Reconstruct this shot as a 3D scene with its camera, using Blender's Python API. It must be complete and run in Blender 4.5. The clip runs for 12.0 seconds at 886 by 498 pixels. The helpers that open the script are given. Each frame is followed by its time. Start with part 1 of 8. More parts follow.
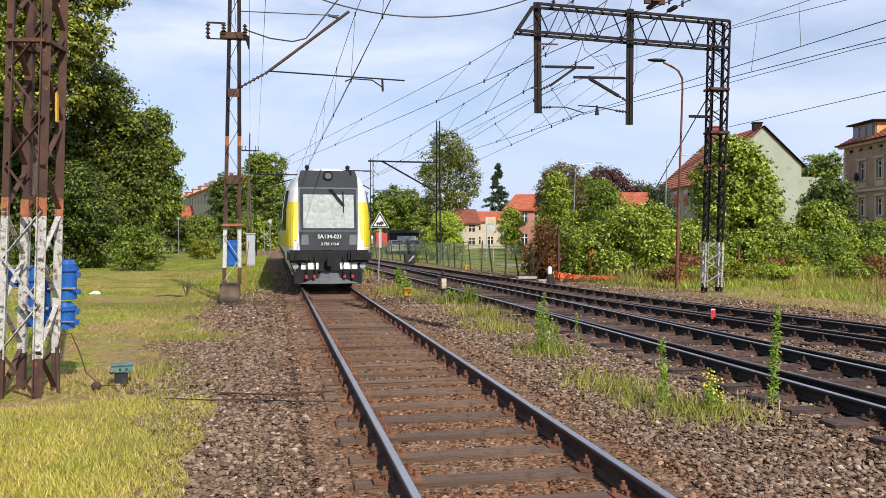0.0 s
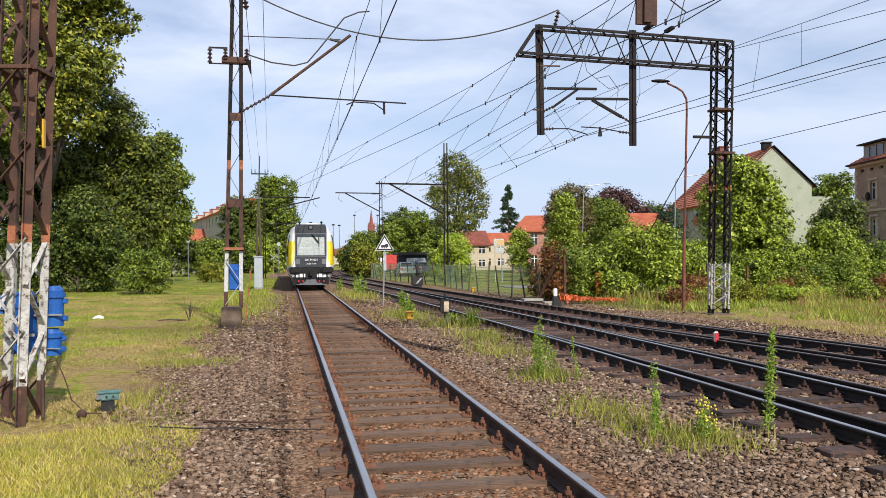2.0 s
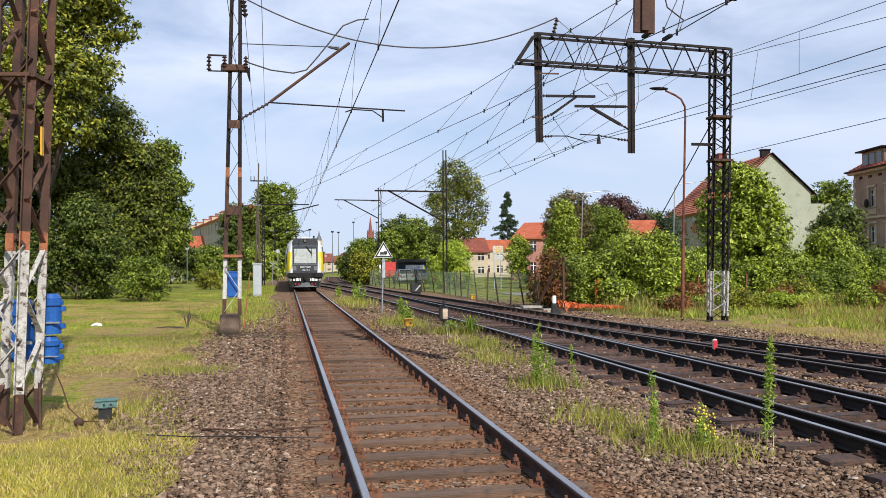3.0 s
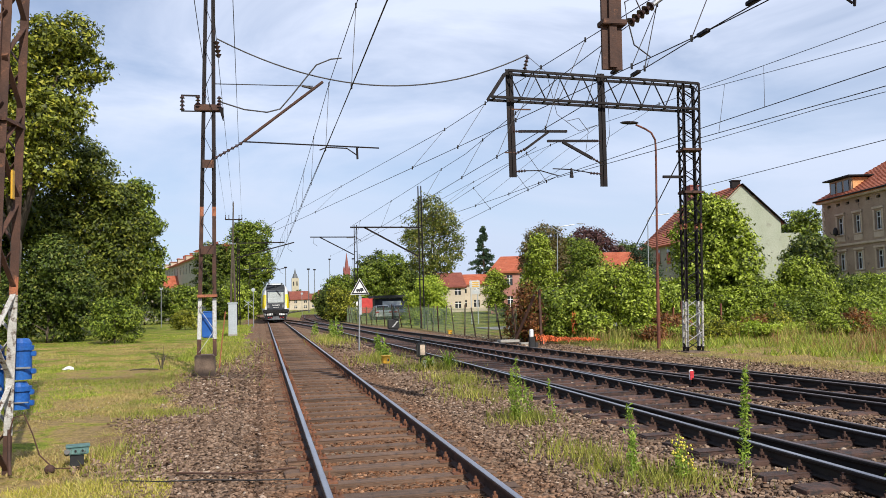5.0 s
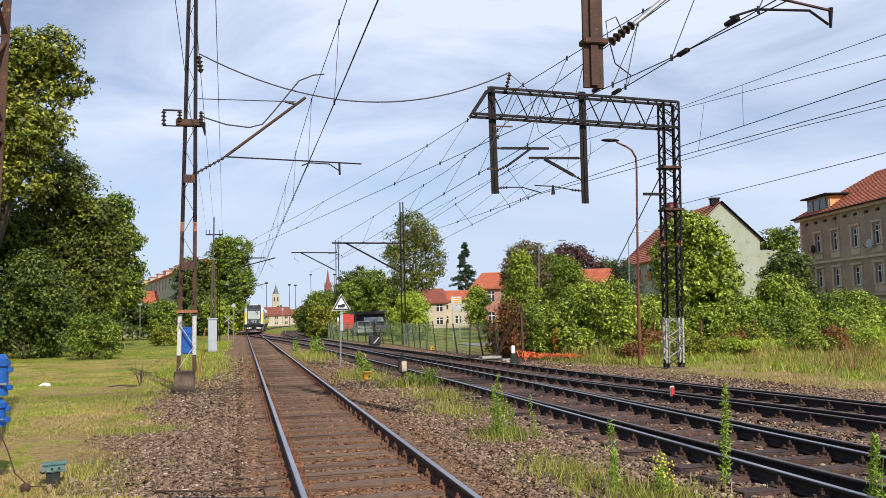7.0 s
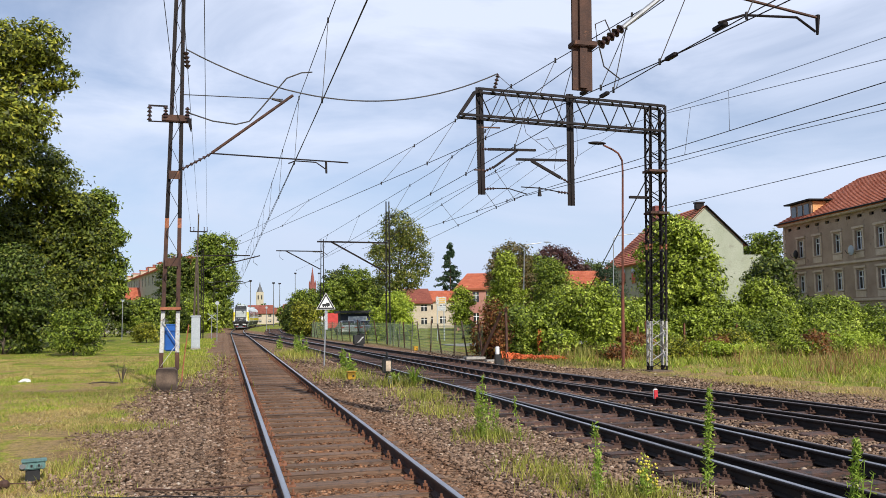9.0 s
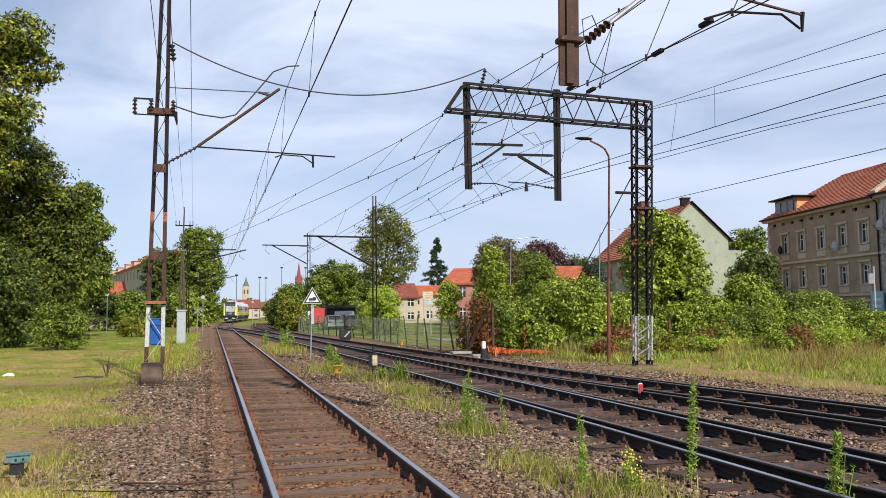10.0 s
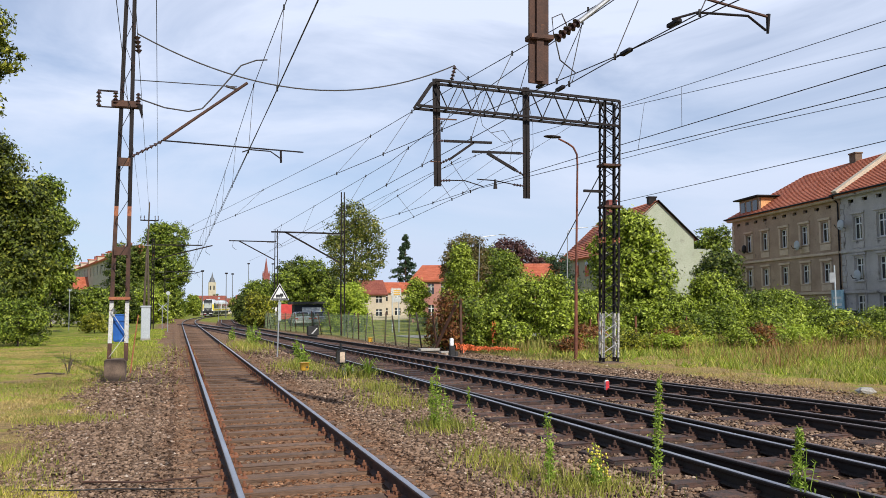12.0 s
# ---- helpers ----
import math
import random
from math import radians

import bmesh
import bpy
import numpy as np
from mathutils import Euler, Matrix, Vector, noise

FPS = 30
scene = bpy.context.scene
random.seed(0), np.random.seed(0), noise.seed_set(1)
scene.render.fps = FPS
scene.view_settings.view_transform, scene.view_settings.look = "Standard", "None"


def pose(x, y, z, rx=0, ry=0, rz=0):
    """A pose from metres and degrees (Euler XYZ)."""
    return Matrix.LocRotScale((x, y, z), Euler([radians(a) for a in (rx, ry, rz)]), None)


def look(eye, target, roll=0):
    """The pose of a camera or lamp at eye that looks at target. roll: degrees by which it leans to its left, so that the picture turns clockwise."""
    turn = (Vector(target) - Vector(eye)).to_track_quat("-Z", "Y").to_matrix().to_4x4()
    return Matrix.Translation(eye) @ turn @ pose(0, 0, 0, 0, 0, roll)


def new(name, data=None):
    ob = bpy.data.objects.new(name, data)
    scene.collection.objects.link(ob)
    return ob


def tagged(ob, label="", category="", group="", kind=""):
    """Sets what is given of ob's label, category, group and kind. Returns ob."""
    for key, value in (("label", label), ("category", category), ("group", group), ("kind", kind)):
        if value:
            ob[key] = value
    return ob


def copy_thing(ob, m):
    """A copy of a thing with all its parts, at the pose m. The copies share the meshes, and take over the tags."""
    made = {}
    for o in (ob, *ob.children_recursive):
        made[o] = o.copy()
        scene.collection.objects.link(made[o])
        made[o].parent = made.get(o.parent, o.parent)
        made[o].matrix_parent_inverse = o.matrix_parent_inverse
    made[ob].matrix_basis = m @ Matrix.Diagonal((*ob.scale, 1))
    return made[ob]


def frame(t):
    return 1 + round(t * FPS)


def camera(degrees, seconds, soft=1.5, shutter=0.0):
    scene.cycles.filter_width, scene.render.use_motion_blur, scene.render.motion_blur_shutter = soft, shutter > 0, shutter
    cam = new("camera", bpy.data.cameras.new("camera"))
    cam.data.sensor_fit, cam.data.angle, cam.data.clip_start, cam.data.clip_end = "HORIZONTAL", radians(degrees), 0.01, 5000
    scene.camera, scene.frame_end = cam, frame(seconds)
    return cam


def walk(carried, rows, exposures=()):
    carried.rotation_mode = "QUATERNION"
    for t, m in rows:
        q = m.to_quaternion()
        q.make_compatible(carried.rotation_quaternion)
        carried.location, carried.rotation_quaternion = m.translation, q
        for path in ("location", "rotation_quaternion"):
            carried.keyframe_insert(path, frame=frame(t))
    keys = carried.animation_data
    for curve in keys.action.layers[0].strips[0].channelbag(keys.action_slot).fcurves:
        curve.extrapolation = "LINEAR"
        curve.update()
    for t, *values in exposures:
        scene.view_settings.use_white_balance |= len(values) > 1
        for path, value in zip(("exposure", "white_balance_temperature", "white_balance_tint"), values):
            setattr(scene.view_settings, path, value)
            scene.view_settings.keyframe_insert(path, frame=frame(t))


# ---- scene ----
cam = camera(57.0, 12.0, 0.6)
PATH = [
    (0, (-1.59, 0.601, 1.751), (-1.187, 2.56, 1.722), -0.1),
    (0.5, (-1.462, 0.639, 1.767), (-1.069, 2.6, 1.741), 0.0),
    (1, (-1.357, 0.701, 1.76), (-0.969, 2.663, 1.741), 0.2),
    (1.5, (-1.316, 0.684, 1.769), (-0.934, 2.647, 1.771), -0.0),
    (2, (-1.312, 0.677, 1.779), (-0.937, 2.641, 1.803), -0.4),
    (2.5, (-1.301, 0.685, 1.785), (-0.927, 2.65, 1.819), -0.5),
    (3, (-1.3, 0.679, 1.788), (-0.923, 2.642, 1.829), -0.4),
    (5, (-1.29, 0.65, 1.801), (-0.856, 2.598, 1.927), -1.5),
    (5.5, (-1.303, 0.655, 1.801), (-0.86, 2.6, 1.942), -1.5),
    (6, (-1.309, 0.65, 1.797), (-0.858, 2.592, 1.946), -1.4),
    (6.5, (-1.298, 0.64, 1.805), (-0.838, 2.58, 1.961), -1.3),
    (7, (-1.301, 0.641, 1.801), (-0.823, 2.576, 1.965), -1.4),
    (9, (-1.315, 0.659, 1.802), (-0.802, 2.585, 1.966), -0.7),
    (9.5, (-1.3, 0.641, 1.798), (-0.774, 2.564, 1.955), -0.7),
    (10, (-1.317, 0.64, 1.794), (-0.773, 2.558, 1.945), -0.6),
    (10.5, (-1.305, 0.657, 1.793), (-0.743, 2.571, 1.94), -0.6),
    (11, (-1.287, 0.672, 1.797), (-0.703, 2.58, 1.941), -0.7),
    (11.5, (-1.293, 0.665, 1.8), (-0.691, 2.567, 1.943), -0.6),
    (12, (-1.31, 0.667, 1.794), (-0.692, 2.564, 1.937), -0.4),
]
walk(cam, [(t, look(eye, target, roll)) for t, eye, target, roll in PATH], [(0.0, 0.07), (3.0, 0.03), (6.0, 0.0), (12.0, -0.02)])

# ---------------------------------------------------------------- world and sun
SUN_DIR = Vector((0.19, -0.78, 0.62)).normalized()
world = bpy.data.worlds.new("sky")
scene.world = world
world.use_nodes = True
wn, wl = world.node_tree.nodes, world.node_tree.links
wn.clear()
sky = wn.new("ShaderNodeTexSky")
sky.sky_type, sky.sun_disc = "NISHITA", False
sky.sun_elevation = math.asin(SUN_DIR.z)
sky.sun_rotation = math.atan2(SUN_DIR.x, SUN_DIR.y)
sky.air_density, sky.dust_density, sky.ozone_density = 0.8, 0.0, 2.6
tc = wn.new("ShaderNodeTexCoord")
mp = wn.new("ShaderNodeMapping")
mp.inputs["Scale"].default_value = (1.0, 1.0, 3.6)
mp.inputs["Location"].default_value = (0.35, 0.2, 0.1)
cl = wn.new("ShaderNodeTexNoise")
cl.inputs["Scale"].default_value, cl.inputs["Detail"].default_value, cl.inputs["Roughness"].default_value = 1.9, 7, 0.55
cl.inputs["Distortion"].default_value = 0.5
cr = wn.new("ShaderNodeValToRGB")
cr.color_ramp.elements[0].position, cr.color_ramp.elements[0].color = 0.36, (0.16, 0.16, 0.16, 1)
cr.color_ramp.elements[1].position, cr.color_ramp.elements[1].color = 0.62, (0.96, 0.96, 0.96, 1)
mx = wn.new("ShaderNodeMix")
mx.data_type = "RGBA"
mx.inputs[7].default_value = (6.9, 7.6, 9.3, 1)
bg = wn.new("ShaderNodeBackground")
bg.inputs[1].default_value = 0.118
wo = wn.new("ShaderNodeOutputWorld")
wl.new(tc.outputs["Generated"], mp.inputs[0]), wl.new(mp.outputs[0], cl.inputs["Vector"])
szx = wn.new("ShaderNodeSeparateXYZ")
bank = wn.new("ShaderNodeMath")
bank.operation = "MULTIPLY_ADD"
bank.inputs[1].default_value = 0.2
wl.new(tc.outputs["Generated"], szx.inputs[0]), wl.new(szx.outputs[0], bank.inputs[0]), wl.new(cl.outputs[0], bank.inputs[2])
wl.new(bank.outputs[0], cr.inputs[0])
wl.new(cr.outputs[0], mx.inputs[0]), wl.new(sky.outputs[0], mx.inputs[6])
sz = wn.new("ShaderNodeSeparateXYZ")
wl.new(tc.outputs["Generated"], sz.inputs[0])
hz = wn.new("ShaderNodeMapRange")
hz.interpolation_type = "SMOOTHSTEP"
hz.inputs["From Min"].default_value, hz.inputs["From Max"].default_value = 0.0, 0.3
hz.inputs["To Min"].default_value, hz.inputs["To Max"].default_value = 0.85, 0.0
wl.new(sz.outputs[2], hz.inputs[0])
haze = wn.new("ShaderNodeMix")
haze.data_type = "RGBA"
haze.inputs[7].default_value = (5.0, 5.9, 7.6, 1)
wl.new(hz.outputs[0], haze.inputs[0]), wl.new(mx.outputs[2], haze.inputs[6])
wl.new(haze.outputs[2], bg.inputs[0]), wl.new(bg.outputs[0], wo.inputs[0])
sun = new("sun", bpy.data.lights.new("sun", "SUN"))
sun.data.energy, sun.data.angle, sun.data.color = 4.8, radians(0.6), (1.0, 0.94, 0.84)
sun.matrix_world = look((0, 0, 60), Vector((0, 0, 60)) - SUN_DIR)

# ---------------------------------------------------------------- materials
def node_mat(name):
    m = bpy.data.materials.new(name)
    m.use_nodes = True
    nt = m.node_tree
    return m, nt.nodes, nt.links, nt.nodes["Principled BSDF"]


def ramp(n, stops):
    r = n.new("ShaderNodeValToRGB")
    while len(r.color_ramp.elements) < len(stops):
        r.color_ramp.elements.new(0.5)
    for e, (p, c) in zip(r.color_ramp.elements, stops):
        e.position, e.color = p, (*c, 1)
    return r


def mixed(n, l, fac, a, b, mode="MIX"):
    m = n.new("ShaderNodeMix")
    m.data_type, m.blend_type = "RGBA", mode
    for k, v in ((0, fac), (6, a), (7, b)):
        if isinstance(v, (int, float)):
            m.inputs[k].default_value = v
        elif isinstance(v, tuple):
            m.inputs[k].default_value = (*v, 1)
        else:
            l.new(v, m.inputs[k])
    return m.outputs[2]


def noised(n, l, scale, detail=5, rough=0.6, stretch=None, coord="Object"):
    t = n.new("ShaderNodeTexCoord")
    x = n.new("ShaderNodeTexNoise")
    x.inputs["Scale"].default_value, x.inputs["Detail"].default_value, x.inputs["Roughness"].default_value = scale, detail, rough
    if stretch:
        mpn = n.new("ShaderNodeMapping")
        mpn.inputs["Scale"].default_value = stretch
        l.new(t.outputs[coord], mpn.inputs[0]), l.new(mpn.outputs[0], x.inputs["Vector"])
    else:
        l.new(t.outputs[coord], x.inputs["Vector"])
    return x.outputs[0]


def surf(name, c1, c2, scale=6.0, fine=60.0, rough=0.75, metal=0.0, bump=0.15, spot=None, spot_at=0.62, stretch=None, per=0.0, spec=0.5):
    """Two-scale procedural surface: broad tone c1..c2, fine grain, optional stains, bump, and a shift from piece to piece."""
    m, n, l, b = node_mat(name)
    big = ramp(n, [(0.32, c1), (0.68, c2)])
    l.new(noised(n, l, scale, stretch=stretch), big.inputs[0])
    small = noised(n, l, fine, 3, stretch=stretch)
    gr = ramp(n, [(0.3, (0.72, 0.72, 0.72)), (0.7, (1.12, 1.12, 1.12))])
    l.new(small, gr.inputs[0])
    col = mixed(n, l, 1.0, big.outputs[0], gr.outputs[0], "MULTIPLY")
    if spot:
        st = ramp(n, [(spot_at - 0.06, (0, 0, 0)), (spot_at + 0.06, (1, 1, 1))])
        l.new(noised(n, l, scale * 2.3, 6, 0.7), st.inputs[0])
        col = mixed(n, l, st.outputs[0], col, spot)
    if per:
        oi = n.new("ShaderNodeObjectInfo")
        pr = ramp(n, [(0.0, (1 - per, 1 - per, 1 - per)), (1.0, (1 + per, 1 + per * 0.9, 1 + per * 0.8))])
        l.new(oi.outputs["Random"], pr.inputs[0])
        col = mixed(n, l, 1.0, col, pr.outputs[0], "MULTIPLY")
    l.new(col, b.inputs["Base Color"])
    b.inputs["Roughness"].default_value, b.inputs["Metallic"].default_value = rough, metal
    b.inputs["Specular IOR Level"].default_value = spec
    if bump:
        bp = n.new("ShaderNodeBump")
        bp.inputs["Strength"].default_value, bp.inputs["Distance"].default_value = bump, 0.02
        l.new(small, bp.inputs["Height"]), l.new(bp.outputs[0], b.inputs["Normal"])
    return m


def leaf_mat(name, dark, light, through_light=0.35, tint=None, rough=0.55):
    """Leaves: a shift of tone from leaf to leaf, broad patches, and light that passes through."""
    m, n, l, b = node_mat(name)
    geo = n.new("ShaderNodeNewGeometry")
    # a near-black dark end puts the shade of crown gaps into single leaves
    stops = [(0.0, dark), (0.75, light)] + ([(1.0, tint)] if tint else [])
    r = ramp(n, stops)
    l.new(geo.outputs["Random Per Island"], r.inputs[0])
    pr = ramp(n, [(0.3, (0.7, 0.75, 0.7)), (0.7, (1.2, 1.15, 1.1))])
    l.new(noised(n, l, 0.6, 3), pr.inputs[0])
    col = mixed(n, l, 1.0, r.outputs[0], pr.outputs[0], "MULTIPLY")
    l.new(col, b.inputs["Base Color"])
    b.inputs["Roughness"].default_value = rough
    b.inputs["Specular IOR Level"].default_value = 0.3
    tr = n.new("ShaderNodeBsdfTranslucent")
    l.new(mixed(n, l, 1.0, col, (1.2, 1.25, 0.6), "MULTIPLY"), tr.inputs[0])
    mix = n.new("ShaderNodeMixShader")
    mix.inputs[0].default_value = through_light * 0.7
    out = n["Material Output"]
    l.new(b.outputs[0], mix.inputs[1]), l.new(tr.outputs[0], mix.inputs[2]), l.new(mix.outputs[0], out.inputs[0])
    return m


def ground_mat():
    """Lawn, dry patches and track gravel, told apart by where they lie on the plan, with ragged edges."""
    m, n, l, b = node_mat("ground")
    t = n.new("ShaderNodeTexCoord")
    sep = n.new("ShaderNodeSeparateXYZ")
    l.new(t.outputs["Object"], sep.inputs[0])

    def math_node(op, a, bb):
        k = n.new("ShaderNodeMath")
        k.operation = op
        for i, v in enumerate((a, bb)):
            if isinstance(v, (int, float)):
                k.inputs[i].default_value = v
            else:
                l.new(v, k.inputs[i])
        return k.outputs[0]

    wob = math_node("MULTIPLY", math_node("SUBTRACT", noised(n, l, 0.9, 6, 0.65), 0.5), 1.5)
    xs = math_node("ADD", sep.outputs[0], wob)
    # grass: dry straw and green in patches
    grass = ramp(n, [(0.3, (0.16, 0.21, 0.025)), (0.5, (0.27, 0.3, 0.04)), (0.58, (0.36, 0.27, 0.095)), (0.72, (0.34, 0.24, 0.12))])
    # driest in a belt by the mast, greener further on
    belt = ramp(n, [(0.0, (0.56, 0.56, 0.56)), (0.11, (0.56, 0.56, 0.56)), (0.14, (0.64, 0.64, 0.64)), (0.3, (0.6, 0.6, 0.6)), (0.42, (0.47, 0.47, 0.47)), (1.0, (0.4, 0.4, 0.4))])
    by = math_node("MULTIPLY", sep.outputs[1], 0.0125)
    l.new(by, belt.inputs[0])
    gn = math_node("SUBTRACT", math_node("MULTIPLY", noised(n, l, 0.75, 9, 0.72), 2.3), 1.15)
    l.new(math_node("ADD", belt.outputs[0], gn), grass.inputs[0])
    gg = ramp(n, [(0.3, (0.42, 0.44, 0.4)), (0.7, (1.3, 1.26, 1.2))])
    l.new(noised(n, l, 45, 4, 0.7), gg.inputs[0])
    gcol = mixed(n, l, 1.0, grass.outputs[0], gg.outputs[0], "MULTIPLY")
    gm = ramp(n, [(0.32, (0.42, 0.45, 0.38)), (0.5, (0.92, 0.92, 0.92)), (0.7, (1.25, 1.2, 1.12))])
    l.new(noised(n, l, 7, 6, 0.75), gm.inputs[0])
    gcol = mixed(n, l, 1.0, gcol, gm.outputs[0], "MULTIPLY")
    # gravel: stones as cells, greyer beside the track, rusty in it
    vo = n.new("ShaderNodeTexVoronoi")
    vo.inputs["Scale"].default_value = 24
    l.new(t.outputs["Object"], vo.inputs["Vector"])
    st = ramp(n, [(0.0, (0.135, 0.088, 0.058)), (0.5, (0.26, 0.18, 0.12)), (1.0, (0.39, 0.285, 0.2))])
    bw = n.new("ShaderNodeRGBToBW")
    l.new(vo.outputs["Color"], bw.inputs[0]), l.new(bw.outputs[0], st.inputs[0])
    # cell rims darkened: shade of the gaps between stones, put into the colour
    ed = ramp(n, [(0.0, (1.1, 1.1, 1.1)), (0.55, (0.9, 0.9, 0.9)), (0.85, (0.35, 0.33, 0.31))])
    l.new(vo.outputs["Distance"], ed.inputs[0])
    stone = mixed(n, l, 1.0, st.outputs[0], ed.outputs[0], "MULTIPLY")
    rust = ramp(n, [(0.35, (1, 1, 1)), (0.7, (0.82, 0.55, 0.4))])
    l.new(noised(n, l, 0.8, 5), rust.inputs[0])
    stone = mixed(n, l, 1.0, stone, rust.outputs[0], "MULTIPLY")
    # old oil along the side track
    oil = n.new("ShaderNodeMapRange")
    oil.inputs["From Min"].default_value, oil.inputs["From Max"].default_value = 1.3, 0.7
    l.new(math_node("ABSOLUTE", math_node("SUBTRACT", xs, 4.7), 0.0), oil.inputs[0])
    stone = mixed(n, l, oil.outputs[0], stone, mixed(n, l, 1.0, stone, (0.42, 0.4, 0.4), "MULTIPLY"))
    left = n.new("ShaderNodeMapRange")
    left.inputs["From Min"].default_value, left.inputs["From Max"].default_value = -3.0, -2.2
    wide = n.new("ShaderNodeMapRange")
    wide.inputs["From Min"].default_value, wide.inputs["From Max"].default_value = 8.2, 10.5
    wide.inputs["To Max"].default_value = 0.75
    l.new(sep.outputs[1], wide.inputs[0])
    l.new(math_node("ADD", xs, wide.outputs[0]), left.inputs[0])
    # the far edge of the yard slants away to the track
    yy = math_node("MULTIPLY", sep.outputs[1], 0.085)
    right = n.new("ShaderNodeMapRange")
    right.inputs["From Min"].default_value, right.inputs["From Max"].default_value = 14.2, 12.0
    l.new(math_node("ADD", xs, yy), right.inputs[0])
    is_stone = math_node("MULTIPLY", left.outputs[0], right.outputs[0])
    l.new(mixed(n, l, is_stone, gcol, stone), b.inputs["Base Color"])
    b.inputs["Roughness"].default_value = 0.95
    b.inputs["Specular IOR Level"].default_value = 0.15
    bp = n.new("ShaderNodeBump")
    bp.inputs["Strength"].default_value, bp.inputs["Distance"].default_value = 0.7, 0.03
    inv = math_node("SUBTRACT", 1.0, vo.outputs["Distance"])
    l.new(math_node("ADD", math_node("MULTIPLY", inv, is_stone), noised(n, l, 30, 4)), bp.inputs["Height"])
    l.new(bp.outputs[0], b.inputs["Normal"])
    return m


GROUND = ground_mat()
RUST = surf("rusty_steel", (0.05, 0.026, 0.02), (0.12, 0.055, 0.034), 3, 70, 0.8, 0.1, 0.3, (0.25, 0.11, 0.055), 0.66)
DARK_STEEL = surf("dark_painted_steel", (0.01, 0.008, 0.009), (0.022, 0.016, 0.016), 2.5, 60, 0.6, 0.2, 0.15, (0.07, 0.03, 0.022), 0.68, spec=0.2)
ORANGE_RUST = surf("orange_primer", (0.3, 0.1, 0.045), (0.42, 0.15, 0.07), 6, 50, 0.75, 0.0, 0.2, (0.12, 0.05, 0.03), 0.58)
PEELED = surf("peeling_white_paint", (0.4, 0.38, 0.35), (0.58, 0.57, 0.54), 6, 45, 0.7, 0.0, 0.2, (0.08, 0.045, 0.03), 0.57)
WHITE_OLD = surf("old_white_paint", (0.46, 0.47, 0.46), (0.62, 0.62, 0.6), 5, 40, 0.6, 0.0, 0.15, (0.24, 0.15, 0.09), 0.6)
GALV = surf("galvanised_steel", (0.32, 0.33, 0.35), (0.45, 0.46, 0.48), 5, 60, 0.45, 0.6, 0.05)
GREY_PAINT = surf("grey_paint", (0.38, 0.42, 0.45), (0.46, 0.5, 0.53), 2, 40, 0.6, 0.0, 0.05, (0.35, 0.34, 0.3), 0.7)
RAIL_SIDE = surf("rail_rust", (0.035, 0.02, 0.016), (0.09, 0.042, 0.027), 5, 70, 0.75, 0.25, 0.2)
RAIL_DARK = surf("rail_oily_dark", (0.01, 0.009, 0.009), (0.03, 0.02, 0.017), 4, 60, 0.6, 0.3, 0.15)
RAIL_TOP = surf("rail_running_face", (0.36, 0.35, 0.37), (0.5, 0.49, 0.51), 2, 90, 0.32, 0.85, 0.03, stretch=(8, 0.5, 8))
RAIL_TOP_DULL = surf("rail_dull_face", (0.12, 0.09, 0.085), (0.22, 0.18, 0.17), 3, 80, 0.45, 0.6, 0.06, stretch=(8, 0.5, 8))
SLEEPER = surf("sleeper_wood", (0.11, 0.066, 0.043), (0.23, 0.14, 0.092), 3, 40, 0.9, 0, 0.5, (0.07, 0.05, 0.04), 0.6, (0.35, 6, 3), 0.25)
SLEEPER_DARK = surf("creosoted_sleeper", (0.06, 0.034, 0.028), (0.13, 0.07, 0.054), 3, 40, 0.85, 0, 0.5, (0.035, 0.03, 0.03), 0.55, (0.35, 6, 3), 0.35)
CONCRETE = surf("weathered_concrete", (0.28, 0.26, 0.23), (0.42, 0.4, 0.36), 3, 50, 0.92, 0, 0.3, (0.16, 0.13, 0.11), 0.62)
BLOCK = surf("stained_concrete", (0.11, 0.075, 0.055), (0.2, 0.14, 0.1), 4, 50, 0.92, 0, 0.35)
BLUE = surf("blue_gloss_paint", (0.012, 0.085, 0.34), (0.02, 0.13, 0.45), 3, 40, 0.38, 0, 0.04, (0.03, 0.07, 0.16), 0.68)
TEAL = surf("faded_teal_paint", (0.07, 0.16, 0.15), (0.14, 0.26, 0.24), 8, 50, 0.6, 0, 0.15, (0.08, 0.05, 0.04), 0.6)
YELLOW_BOX = surf("yellow_paint", (0.62, 0.33, 0.02), (0.75, 0.43, 0.03), 6, 50, 0.5, 0, 0.05, (0.3, 0.18, 0.05), 0.68)
# black paint; also on the sheets that stand in for unlit rooms
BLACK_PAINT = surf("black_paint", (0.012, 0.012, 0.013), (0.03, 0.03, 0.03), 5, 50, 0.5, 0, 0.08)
WHITE_PAINT = surf("white_paint", (0.74, 0.74, 0.73), (0.82, 0.82, 0.81), 4, 50, 0.5, 0, 0.03)
RED_PAINT = surf("red_paint", (0.5, 0.02, 0.03), (0.62, 0.04, 0.05), 6, 50, 0.5, 0, 0.05)
RED_LORRY = surf("red_lorry_paint", (0.45, 0.03, 0.03), (0.6, 0.06, 0.05), 2, 30, 0.5, 0, 0.03)
WIRE = surf("oxidised_copper_wire", (0.03, 0.028, 0.027), (0.06, 0.05, 0.045), 2, 40, 0.6, 0.4, 0.0)
INSULATOR = surf("brown_glazed_porcelain", (0.035, 0.02, 0.018), (0.07, 0.035, 0.03), 5, 30, 0.25, 0, 0.0)
BARK = surf("bark", (0.06, 0.045, 0.032), (0.13, 0.1, 0.075), 5, 30, 0.95, 0, 0.7, stretch=(3, 3, 0.6))
